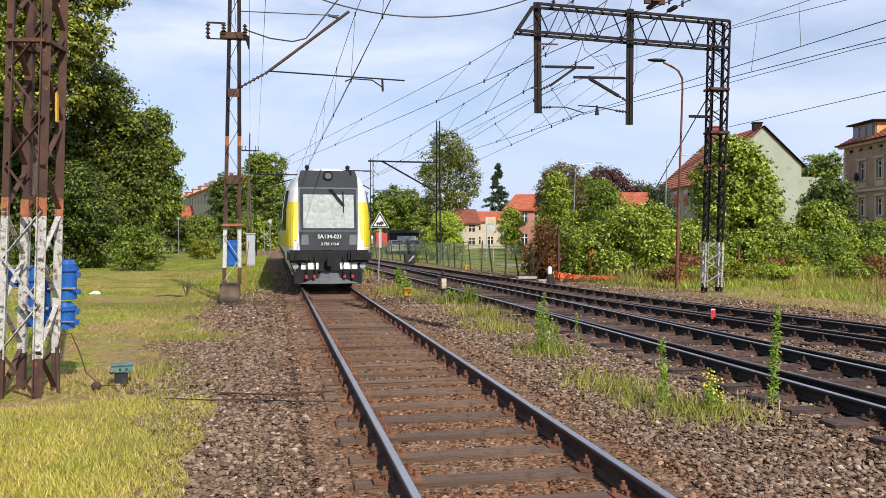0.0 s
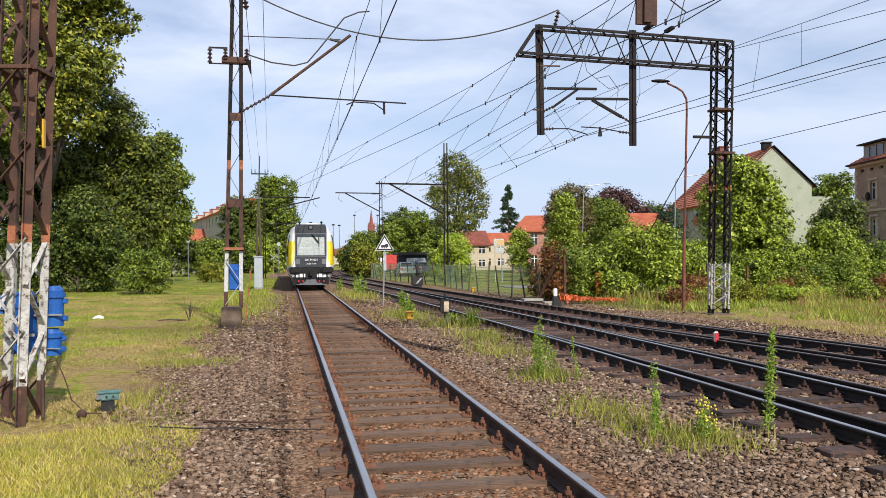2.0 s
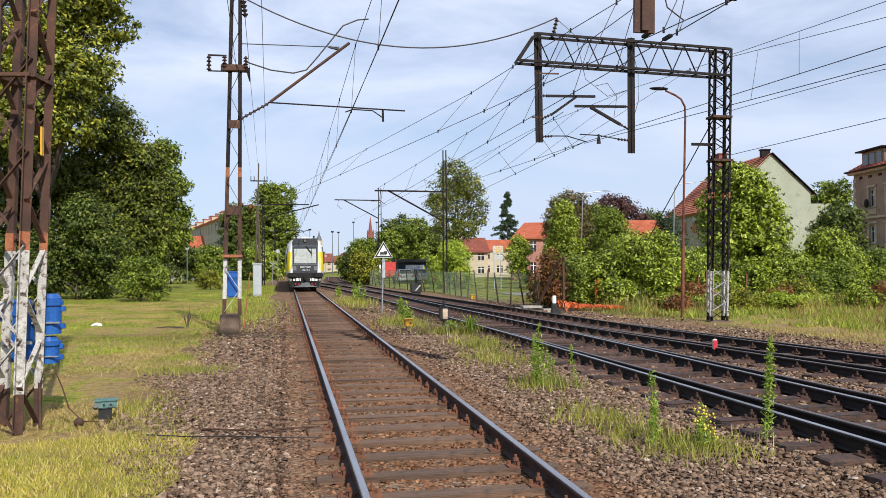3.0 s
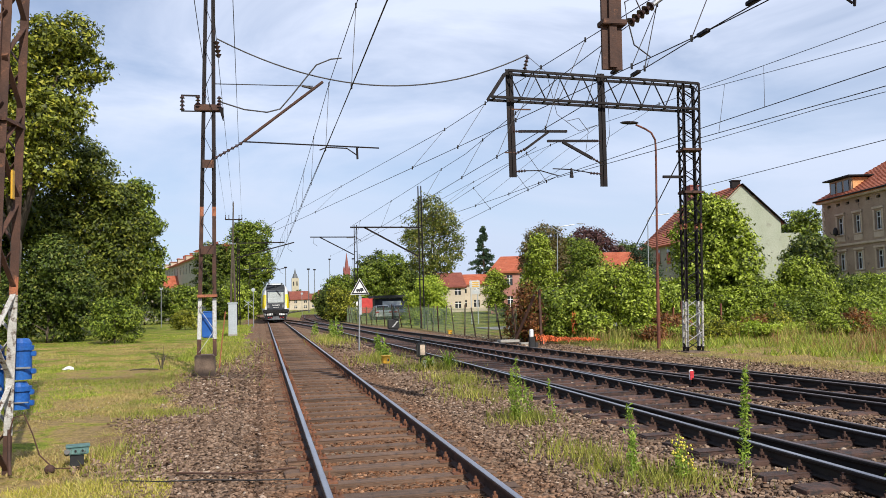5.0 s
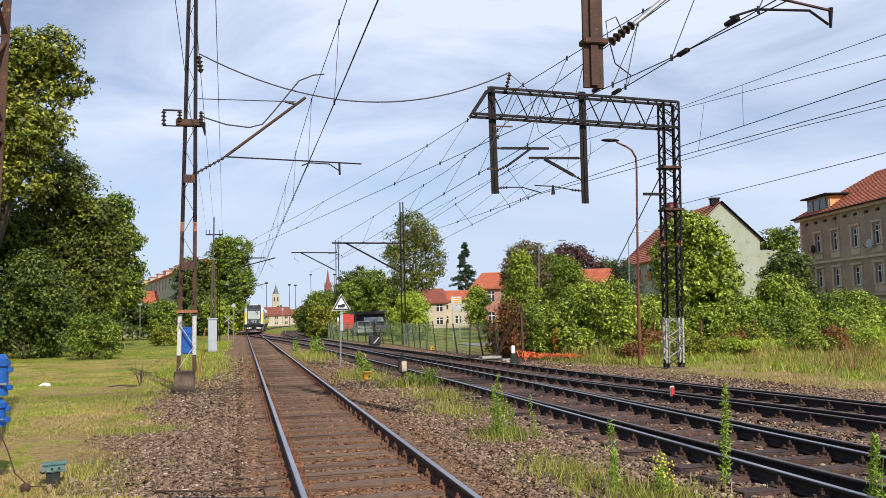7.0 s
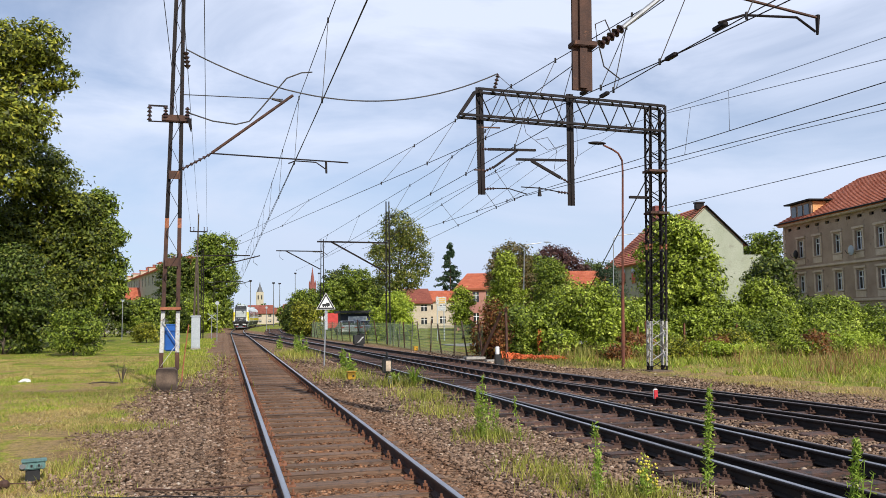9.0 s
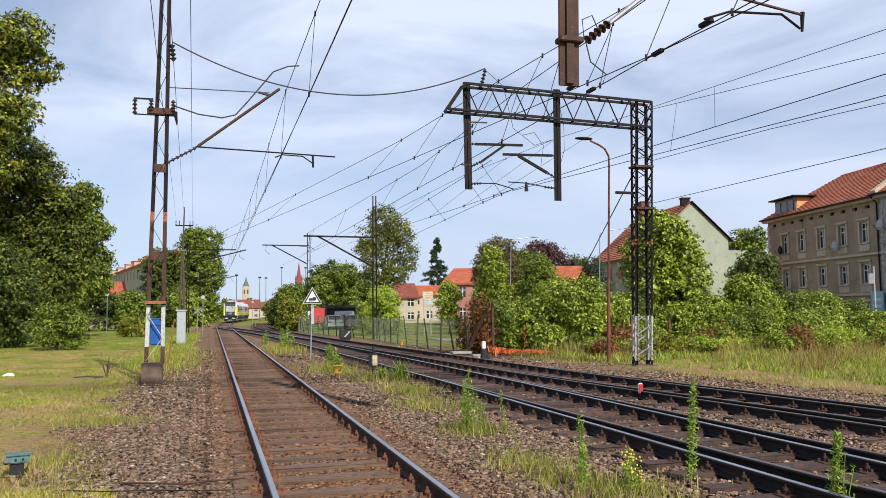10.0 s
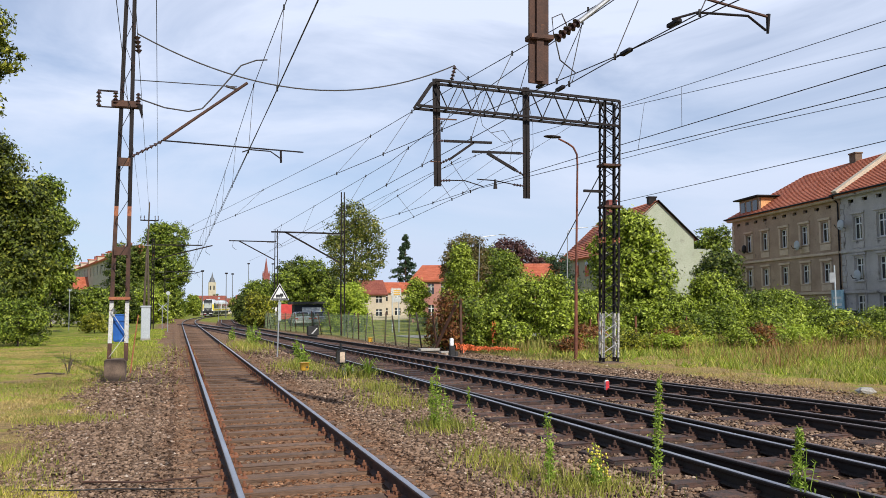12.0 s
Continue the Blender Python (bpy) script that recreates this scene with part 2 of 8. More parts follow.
PINE_BARK = surf("pine_bark", (0.16, 0.08, 0.05), (0.27, 0.15, 0.1), 4, 30, 0.95, 0, 0.6, stretch=(3, 3, 0.6))
# dark ends of these four near black: crown-gap shade in the leaf colour
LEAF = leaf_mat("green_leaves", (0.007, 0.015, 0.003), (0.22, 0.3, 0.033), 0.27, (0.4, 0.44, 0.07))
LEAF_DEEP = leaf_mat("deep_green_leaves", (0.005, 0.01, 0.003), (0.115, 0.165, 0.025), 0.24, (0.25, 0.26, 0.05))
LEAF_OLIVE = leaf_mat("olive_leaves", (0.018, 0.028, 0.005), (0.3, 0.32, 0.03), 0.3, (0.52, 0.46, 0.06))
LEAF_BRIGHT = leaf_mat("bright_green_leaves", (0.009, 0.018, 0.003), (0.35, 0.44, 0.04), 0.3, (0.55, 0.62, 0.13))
LEAF_YELLOW = leaf_mat("yellow_green_leaves", (0.2, 0.28, 0.03), (0.42, 0.5, 0.06), 0.35)
LEAF_RED = leaf_mat("copper_leaves", (0.045, 0.018, 0.02), (0.11, 0.045, 0.045), 0.2, (0.14, 0.09, 0.06))
LEAF_RUSTY = leaf_mat("turning_leaves", (0.06, 0.03, 0.014), (0.36, 0.13, 0.045), 0.3, (0.22, 0.24, 0.06))
NEEDLES = leaf_mat("spruce_needles", (0.02, 0.045, 0.022), (0.055, 0.09, 0.045), 0.12)
FASTENER = surf("rusty_fastener", (0.12, 0.05, 0.028), (0.24, 0.1, 0.05), 9, 60, 0.85, 0.05, 0.2, per=0.3)
RED_RUST = surf("red_rust_pole", (0.1, 0.032, 0.022), (0.26, 0.085, 0.05), 2.2, 40, 0.8, 0.05, 0.2, (0.06, 0.03, 0.025), 0.6)
STRAW = leaf_mat("straw_blades", (0.24, 0.18, 0.07), (0.52, 0.39, 0.17), 0.2, (0.3, 0.32, 0.07))
YELLOW_BLADES = leaf_mat("bleached_lawn_blades", (0.24, 0.26, 0.035), (0.62, 0.52, 0.11), 0.3, (0.7, 0.56, 0.26))
BLADES = leaf_mat("lawn_blades", (0.12, 0.19, 0.02), (0.37, 0.43, 0.05), 0.3, (0.5, 0.42, 0.15))
TALL_GRASS = leaf_mat("tall_dry_grass", (0.1, 0.14, 0.025), (0.36, 0.36, 0.08), 0.27, (0.5, 0.38, 0.16))
SEED_STEMS = leaf_mat("rusty_seed_stems", (0.16, 0.09, 0.04), (0.36, 0.2, 0.09), 0.25, (0.45, 0.36, 0.16))
FLOWER = surf("yellow_blossom", (0.6, 0.5, 0.05), (0.75, 0.65, 0.1), 9, 40, 0.7, 0, 0)
ORANGE_NET = surf("orange_plastic_net", (0.75, 0.13, 0.03), (0.85, 0.2, 0.06), 5, 30, 0.55, 0, 0)
CLOTH = surf("white_litter", (0.7, 0.7, 0.68), (0.8, 0.8, 0.79), 9, 50, 0.8, 0, 0.2)
ROOF_RED = surf("red_clay_roof", (0.44, 0.115, 0.055), (0.6, 0.2, 0.108), 1.2, 14, 0.85, 0, 0.3, (0.25, 0.09, 0.06), 0.66)
ROOF_DARK = surf("old_clay_roof", (0.24, 0.07, 0.05), (0.36, 0.12, 0.08), 1.2, 14, 0.85, 0, 0.3)
GREEN_RENDER = surf("pale_green_render", (0.36, 0.39, 0.29), (0.45, 0.47, 0.37), 0.5, 12, 0.92, 0, 0.15, (0.27, 0.27, 0.21), 0.62)
BROWN_RENDER = surf("sooty_brown_render", (0.32, 0.222, 0.158), (0.47, 0.345, 0.25), 0.6, 14, 0.92, 0, 0.2, (0.12, 0.085, 0.07), 0.64)
GREY_RENDER = surf("sooty_grey_render", (0.38, 0.355, 0.34), (0.54, 0.51, 0.49), 0.6, 14, 0.92, 0, 0.2, (0.12, 0.11, 0.11), 0.64)
TRIM_BROWN = surf("stone_trim", (0.52, 0.4, 0.29), (0.66, 0.53, 0.4), 1.5, 20, 0.9, 0, 0.15)
CREAM_RENDER = surf("cream_render", (0.5, 0.42, 0.32), (0.62, 0.54, 0.42), 0.6, 14, 0.92, 0, 0.1)
TAN_RENDER = surf("tan_render", (0.42, 0.37, 0.27), (0.54, 0.48, 0.37), 0.6, 14, 0.92, 0, 0.15)
PINK_RENDER = surf("salmon_render", (0.4, 0.18, 0.145), (0.5, 0.25, 0.2), 0.6, 14, 0.92, 0, 0.1)
BRICK_RED = surf("red_brick_far", (0.22, 0.07, 0.06), (0.3, 0.1, 0.085), 0.3, 6, 0.9, 0, 0.1)
ORANGE_RENDER = surf("orange_render", (0.65, 0.31, 0.12), (0.75, 0.4, 0.18), 1, 14, 0.9, 0, 0.1)
m_, n_, l_, b_ = node_mat("window_glass")
b_.inputs["Base Color"].default_value, b_.inputs["Roughness"].default_value = (0.03, 0.035, 0.04, 1), 0.06
b_.inputs["Specular IOR Level"].default_value = 0.8
GLASS = m_
TRAIN_WHITE = surf("train_white_paint", (0.68, 0.69, 0.7), (0.74, 0.75, 0.76), 1.2, 40, 0.35, 0, 0.0, (0.5, 0.49, 0.46), 0.72)
TRAIN_YELLOW = surf("train_yellow_paint", (0.72, 0.55, 0.0), (0.78, 0.61, 0.005), 1.2, 40, 0.35, 0, 0.0)
TRAIN_DARK = surf("train_anthracite_paint", (0.026, 0.03, 0.037), (0.04, 0.044, 0.053), 1.2, 40, 0.55, 0, 0.0, spec=0.15)
TRAIN_BLACK = surf("train_black_rubber", (0.014, 0.014, 0.015), (0.03, 0.029, 0.028), 3, 40, 0.7, 0, 0.05, spec=0.15)
GREY_DULL = surf("dull_grey_metal", (0.1, 0.105, 0.115), (0.16, 0.165, 0.175), 2, 30, 0.55, 0, 0.02, spec=0.25)
BLIND = surf("windscreen_blind", (0.33, 0.36, 0.35), (0.4, 0.43, 0.41), 2, 8, 0.6, 0, 0.0)
ROAD = surf("grey_paving", (0.24, 0.23, 0.22), (0.34, 0.33, 0.31), 1, 20, 0.9, 0, 0.2)


# ---------------------------------------------------------------- mesh helpers
def part(name, bm, material, parent=None, label="", smooth=False):
    me = bpy.data.meshes.new(name)
    bm.to_mesh(me)
    bm.free()
    me.materials.append(material)
    if smooth:
        me.shade_smooth()
    ob = new(name, me)
    if parent:
        ob.parent = parent
    if label:
        ob["label"] = label
    return ob


def shared(name, me, parent, m):
    ob = new(name, me)
    ob.parent = parent
    ob.matrix_local = m
    return ob


def mesh_of(name, bm, material, smooth=False):
    me = bpy.data.meshes.new(name)
    bm.to_mesh(me)
    bm.free()
    me.materials.append(material)
    if smooth:
        me.shade_smooth()
    return me


def box(bm, x0, x1, y0, y1, z0, z1, bevel=0.0, m=None):
    r = bmesh.ops.create_cube(bm, size=1.0)
    vs = r["verts"]
    bmesh.ops.transform(bm, matrix=Matrix.LocRotScale(((x0 + x1) / 2, (y0 + y1) / 2, (z0 + z1) / 2), None, (x1 - x0, y1 - y0, z1 - z0)), verts=vs)
    if bevel:
        es = list({e for v in vs for e in v.link_edges})
        res = bmesh.ops.bevel(bm, geom=es, offset=bevel, segments=2, affect="EDGES")
        vs = res["verts"]
    if m is not None:
        bmesh.ops.transform(bm, matrix=m, verts=[v for v in vs if v.is_valid])
    return bm


def beam(bm, a, b, w, h=None, sides=4, r2=None):
    """A bar or round rod from a to b."""
    a, b = Vector(a), Vector(b)
    d = b - a
    if d.length < 1e-6:
        return bm
    q = d.to_track_quat("Z", "Y")
    h = h or w
    rings = []
    for p, k in ((a, 1.0), (b, (r2 / w) if r2 is not None else 1.0)):
        ring = []
        for i in range(sides):
            an = 2 * math.pi * (i + 0.5) / sides
            f = (1 / math.cos(math.pi / sides)) if sides == 4 else 1.0
            ring.append(bm.verts.new(p + q @ Vector((math.cos(an) * w * f * k, math.sin(an) * h * f * k, 0))))
        rings.append(ring)
    for i in range(sides):
        j = (i + 1) % sides
        bm.faces.new((rings[0][i], rings[0][j], rings[1][j], rings[1][i]))
    bm.faces.new(rings[0][::-1])
    bm.faces.new(rings[1])
    return bm


def tube(bm, pts, r, sides=6, taper=None):
    """A rod along a line of points; taper: the radius at the end."""
    pts = [Vector(p) for p in pts]
    rings = []
    for i, p in enumerate(pts):
        d = (pts[min(i + 1, len(pts) - 1)] - pts[max(i - 1, 0)]).normalized()
        q = d.to_track_quat("Z", "Y")
        rr = r if taper is None else r + (taper - r) * i / (len(pts) - 1)
        rings.append([bm.verts.new(p + q @ Vector((math.cos(2 * math.pi * k / sides) * rr, math.sin(2 * math.pi * k / sides) * rr, 0))) for k in range(sides)])
    for a, b in zip(rings, rings[1:]):
        for k in range(sides):
            j = (k + 1) % sides
            bm.faces.new((a[k], a[j], b[j], b[k]))
    bm.faces.new(rings[0][::-1])
    bm.faces.new(rings[-1])
    return bm


def empty(name, m=None):
    ob = new(name)
    ob.empty_display_size = 0.2
    if m is not None:
        ob.matrix_world = m
    return ob


def soup(name, verts, faces, material, parent=None):
    """A mesh from numpy arrays: verts (n, 3), faces (m, k)."""
    me = bpy.data.meshes.new(name)
    n, k = faces.shape
    me.vertices.add(len(verts))
    me.vertices.foreach_set("co", np.ascontiguousarray(verts, dtype=np.float32).ravel())
    me.loops.add(n * k)
    me.loops.foreach_set("vertex_index", np.ascontiguousarray(faces, dtype=np.int32).ravel())
    me.polygons.add(n)
    me.polygons.foreach_set("loop_start", np.arange(0, n * k, k, dtype=np.int32))
    me.update(calc_edges=True)
    me.materials.append(material)
    ob = new(name, me)
    if parent:
        ob.parent = parent
    return ob


def leaf_arrays(rng, pts, size, up=0.8, long=1.5, out=None):
    """Small pointed leaves at the given points, turned at random; out: the way each one tends to face."""
    n = len(pts)
    nrm = rng.normal(size=(n, 3)) * 0.75
    if out is not None:
        nrm += out * 0.9
    nrm[:, 2] += up
    nrm /= np.linalg.norm(nrm, axis=1, keepdims=True) + 1e-9
    b = np.cross(nrm, rng.normal(size=(n, 3)))
    b /= np.linalg.norm(b, axis=1, keepdims=True) + 1e-9
    a = np.cross(b, nrm)
    s = (size * rng.uniform(0.6, 1.35, n))[:, None]
    v = np.stack([pts - a * s * long * 0.5 + b * s * 0.5, pts - a * s * long * 0.35 - b * s * 0.5, pts + a * s * long * 0.55], 1)
    return v.reshape(-1, 3), np.arange(3 * n).reshape(-1, 3)


def crown_points(rng, blobs, n, shell=0.5, clump=0.32):
    """Points thick near the skin of many overlapping lobes, drawn together in sprays with gaps between, and the way out at each."""
    blobs = np.array(blobs, float)
    wts = blobs[:, 3] ** 2
    nc = max(n // 26, 8)
    pick = rng.choice(len(blobs), nc, p=wts / wts.sum())
    d = rng.normal(size=(nc, 3))
    d /= np.linalg.norm(d, axis=1, keepdims=True)
    r = blobs[pick, 3] * (shell + (1.12 - shell) * rng.random(nc) ** 0.55)
    cs = blobs[pick, :3] + d * r[:, None] * np.array([1, 1, 0.95])
    which = rng.integers(0, nc, n)
    rad = clump * blobs[pick[which], 3:4] ** 0.5
    off = rng.normal(size=(n, 3)) * rad * np.array([0.62, 0.62, 0.42])
    return cs[which] + off, d[which] + off / (rad + 1e-6) * 0.4


def tree(name, x, y, h, lobes, n, size, leaf, label, seed, trunk_r=0.25, clear=0.25, category="tree", bark=None, clump=0.32, group=""):
    """Trunk with limbs to each lobe, and a leafy crown. lobes: (dx, dy, z, r) from the foot."""
    rng = np.random.default_rng(seed)
    root = empty(name, pose(x, y, 0))
    bm = bmesh.new()
    top = max(l[2] for l in lobes)
    pts = [(rng.normal() * 0.04 * h * 0.1 * i, rng.normal() * 0.04 * h * 0.1 * i, -0.1 + i * (top * 0.95) / 6) for i in range(7)]
    tube(bm, pts, trunk_r, 8, trunk_r * 0.22)
    for dx, dy, z, r in lobes:
        z0 = max(clear * h, z * 0.55)
        k = min(6, max(0, int(z0 / max(top * 0.95, 0.1) * 6)))
        s = Vector(pts[k])
        e = Vector((dx, dy, z))
        mid = (s + e) / 2 + Vector((rng.normal() * 0.1, rng.normal() * 0.1, 0.15 * r))
        tube(bm, [s, mid, e], trunk_r * 0.42, 5, trunk_r * 0.08)
    part("trunk", bm, bark or BARK, root, smooth=True)
    pts, out = crown_points(rng, lobes, int(n * 2.1), clump=clump)
    v, f = leaf_arrays(rng, pts, size * 0.7, 0.5, out=out)
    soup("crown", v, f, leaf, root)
    tagged(root, label, category, group)
    return root


def lobes_for(seed, w, z0, z1, n, r, taper=0.5, depth=1.0):
    """Lobes of a broad crown: width w, from z0 to z1, fuller in the middle."""
    rng = np.random.default_rng(seed)
    out = []
    for i in range(n):
        t = (i + 0.5) / n
        z = z0 + (z1 - z0) * t
        half = max(0.0, w / 2 * (math.sin(math.pi * (0.22 + 0.72 * t)) ** taper) - r * 0.55)
        a = i * 2.4 + rng.uniform(-0.5, 0.5)
        k = rng.uniform(0.45, 1.0)
        out.append((math.cos(a) * half * k, math.sin(a) * half * k * depth, min(z, z1 - r * 0.6), r * rng.uniform(0.75, 1.2)))
    return out


# ---------------------------------------------------------------- plan of the tracks
RAIL_Z = 0.17
GAUGE = 1.507


def line_through(pairs):
    """A smooth curve x(y) through the plan points."""
    ys, xs = np.array([p[0] for p in pairs], float), np.array([p[1] for p in pairs], float)
    fine_y = np.arange(ys[0], ys[-1] + 0.01, 0.5)
    fine_x = np.interp(fine_y, ys, xs)
    ker = np.hanning(17)
    ker /= ker.sum()
    pad = np.r_[fine_x[0] - (fine_x[1] - fine_x[0]) * np.arange(8, 0, -1), fine_x, fine_x[-1] + (fine_x[-1] - fine_x[-2]) * np.arange(1, 9)]
    sm = np.convolve(pad, ker, "valid")
    return lambda y: float(np.interp(y, fine_y, sm))


def main_x(y):
    return 0.0 if y < 94 else 6.0e-4 * (y - 94) ** 2


side_x = line_through([(-12, 4.68), (18, 4.68), (28, 4.45), (39, 4.08), (50, 3.72), (62, 3.2), (75, 2.2), (88, 0.85), (100, 0.05), (112, 0.05)])
side_branch_x = line_through([(-12, 6.3), (0, 5.6), (6, 5.13), (7.25, 5.06), (9.3, 4.98), (11.5, 4.93), (15, 4.83), (20, 4.7), (21, 4.68)])
far_x = line_through([(-12, 9.4), (0, 8.9), (9, 8.3), (12, 8.0), (16, 7.55), (20.6, 7.08), (30, 6.5), (38, 6.0), (46, 5.45), (55, 4.9), (65, 4.5), (75, 4.3), (98, 4.3), (150, 7.0)])
far_branch_x = line_through([(-12, 11.6), (0, 10.2), (9, 8.75), (12, 8.38), (16, 7.82), (20.6, 7.2), (24, 6.86), (25, 6.8)])


# ---------------------------------------------------------------- ground
def build_ground():
    xs = np.unique(np.r_[-2500, -900, -300, -120, -60, np.arange(-40, 60.1, 1.0), 90, 160, 400, 1000, 2500])
    ys = np.unique(np.r_[-2500, -600, -120, -40, np.arange(-12, 60.1, 1.0), np.arange(64, 200, 6.0), 260, 400, 700, 1400, 2600])
    gx, gy = np.meshgrid(xs, ys)
    gz = np.zeros_like(gx)
    for i in range(gx.shape[0]):
        for j in range(gx.shape[1]):
            x, y = gx[i, j], gy[i, j]
            if -40 < x < 60 and -12 < y < 200:
                rough = noise.noise(Vector((x * 0.25, y * 0.25, 0))) * 0.05 + noise.noise(Vector((x * 0.9, y * 0.9, 3))) * 0.02
                off = min(abs(x - main_x(y)), abs(x - side_x(min(max(y, -12), 112))), abs(x - far_x(min(max(y, -12), 150))))
                k = min(1.0, max(0.0, (off - 1.1) / 1.5))
                gz[i, j] = rough * k - 0.004
    v = np.stack([gx, gy, gz], -1).reshape(-1, 3)
    w = len(xs)
    q = np.array([[i * w + j, i * w + j + 1, (i + 1) * w + j + 1, (i + 1) * w + j] for i in range(len(ys) - 1) for j in range(w - 1)])
    ob = soup("ground", v, q, GROUND)
    ob.data.shade_smooth()
    tagged(ob, "mown dry lawn beside brown gravel track bed", "ground", kind="structure")


build_ground()

RAIL_SECTION = [(-0.062, 0.0), (0.062, 0.0), (0.062, 0.011), (0.013, 0.03), (0.009, 0.085), (0.013, 0.108), (0.034, 0.118), (0.036, 0.138), (0.028, 0.149), (-0.028, 0.149), (-0.036, 0.138), (-0.034, 0.118), (-0.013, 0.108), (-0.009, 0.085), (-0.013, 0.03), (-0.062, 0.011)]


def rail(parent, fx, off, y0, y1, side, top, step=1.0, label=""):
    """One rail swept along the plan, with a worn running face laid on its head."""
    ys = list(np.arange(y0, y1, step)) + [y1]
    bm, bt = bmesh.new(), bmesh.new()
    prev = prev_t = None
    for y in ys:
        s = (fx(min(y + 0.2, y1)) - fx(y - 0.2 if y - 0.2 > y0 else y)) / 0.4 if y1 - y0 > 1 else 0
        n = Vector((1, -s, 0)).normalized()
        c = Vector((fx(y), y, RAIL_Z - 0.149)) + n * off
        ring = [bm.verts.new(c + n * px + Vector((0, 0, pz))) for px, pz in RAIL_SECTION]
        rt = [bt.verts.new(c + n * px + Vector((0, 0, pz))) for px, pz in ((-0.0295, 0.1485), (-0.024, 0.1525), (0.024, 0.1525), (0.0295, 0.1485))]
        if prev:
            for k in range(16):
                j = (k + 1) % 16
                bm.faces.new((prev[k], prev[j], ring[j], ring[k]))
            for k in range(3):
                bt.faces.new((prev_t[k], prev_t[k + 1], rt[k + 1], rt[k]))
        else:
            bm.faces.new(ring)
        prev, prev_t = ring, rt
    bm.faces.new(prev[::-1])
    for b in (bm, bt):
        bmesh.ops.recalc_face_normals(b, faces=b.faces)
    ob = part("rail", bm, side, parent, label)
    part("running_face", bt, top, ob, "worn bright rail head")
    return ob


def sleeper_mesh(material, seed, length=2.6, width=0.24):
    rng = random.Random(seed)
    bm = bmesh.new()
    box(bm, -length / 2, length / 2, -width / 2, width / 2, -0.14, 0.0, 0.012)
    for v in bm.verts:
        v.co += Vector((rng.uniform(-0.015, 0.015), rng.uniform(-0.008, 0.008), rng.uniform(-0.006, 0.004)))
    return mesh_of("sleeper", bm, material)


def fastening_mesh(material):
    """A ribbed base plate with two clips and their coach screws."""
    bm = bmesh.new()
    box(bm, -0.17, 0.17, -0.075, 0.075, 0.0, 0.016)
    for s in (-1, 1):
        box(bm, s * 0.068 - 0.02, s * 0.068 + 0.02, -0.05, 0.05, 0.016, 0.045)
        beam(bm, (s * 0.09, 0, 0.016), (s * 0.09, 0, 0.105), 0.013, sides=6)
        beam(bm, (s * 0.09, 0, 0.05), (s * 0.09, 0, 0.075), 0.027, sides=6)
        beam(bm, (s * 0.14, 0.04, 0.016), (s * 0.14, 0.04, 0.045), 0.018, sides=6)
    return mesh_of("rail_fastening", bm, material)


def track(name, fx, y0, y1, spacing, first, wood, steel, top, label, fast_to, long_from=None):
    root = empty(name)
    tagged(root, label, "track", kind="structure")
    for off in (-GAUGE / 2, GAUGE / 2):
        rail(root, fx, off, y0, y1, steel, top)
    kinds = [sleeper_mesh(wood, s, 2.12 if wood is SLEEPER else 2.6) for s in range(4)]
    fm = fastening_mesh(FASTENER if steel is RAIL_SIDE else RUST)
    rng = random.Random(len(name))
    y = first
    while y < y1 - 0.3 and y < 150:
        s = fx(min(y + 0.3, y1 - 0.05)) - fx(y)
        turn = -math.degrees(math.atan2(s, 0.3))
        m = pose(fx(y) + rng.uniform(-0.03, 0.03), y + rng.uniform(-0.02, 0.02), (0.036 if steel is RAIL_SIDE else 0.05) + rng.uniform(-0.012, 0.004), 0, 0, turn + rng.uniform(-0.5, 0.5))
        shared("sleeper", kinds[rng.randrange(4)], root, m)
        if y < fast_to:
            for off in (-GAUGE / 2, GAUGE / 2):
                shared("rail_fastening", fm, root, pose(fx(y) + off, y, 0.03 if steel is RAIL_SIDE else 0.044, 0, 0, turn))
        y += spacing
    return root


track("main_track", main_x, -6, 240, 0.655, 6.172 - 0.655 * 18 + 0.12, SLEEPER, RAIL_SIDE, RAIL_TOP, "straight rusty railway track on worn wooden sleepers", 42)
track("side_track", side_x, -6, 104, 0.62, -5.8, SLEEPER_DARK, RAIL_DARK, RAIL_TOP, "dark oily side track curving to join the main track", 34)
track("far_track", far_x, -6, 140, 0.64, -5.6, SLEEPER_DARK, RAIL_DARK, RAIL_TOP_DULL, "dark third track with heavy rails beside a verge", 34)


def turnout_branch(name, fx, y0, y1, label, offs):
    root = empty(name)
    tagged(root, label, "turnout", kind="structure")
    for off in offs:
        rail(root, fx, off, y0, y1, RAIL_DARK, RAIL_TOP_DULL, 0.7)


turnout_branch("side_turnout", side_branch_x, -6, 19.5, "switch rails of a turnout lying inside the side track", (-GAUGE / 2 + 0.02, GAUGE / 2 + 0.02))
turnout_branch("far_turnout", far_branch_x, -6, 22, "switch rails of a turnout lying inside the third track", (-GAUGE / 2 + 0.03, GAUGE / 2 + 0.03))


# ---------------------------------------------------------------- masts and gantries
def ball(bm, c, r, seg=10, sx=1, sy=1, sz=1):
    res = bmesh.ops.create_uvsphere(bm, u_segments=seg, v_segments=max(5, seg // 2 + 1), radius=r)
    bmesh.ops.transform(bm, matrix=Matrix.Translation(c) @ Matrix.Diagonal((sx, sy, sz, 1)), verts=res["verts"])


def insulator(bm, a, b, n=5, r=0.06):
    a, b = Vector(a), Vector(b)
    beam(bm, a, b, r * 0.4, sides=8)
    for i in range(n):
        p = a.lerp(b, (i + 0.3) / n)
        e = a.lerp(b, (i + 0.75) / n)
        beam(bm, p, e, r, sides=10, r2=r * 0.55)


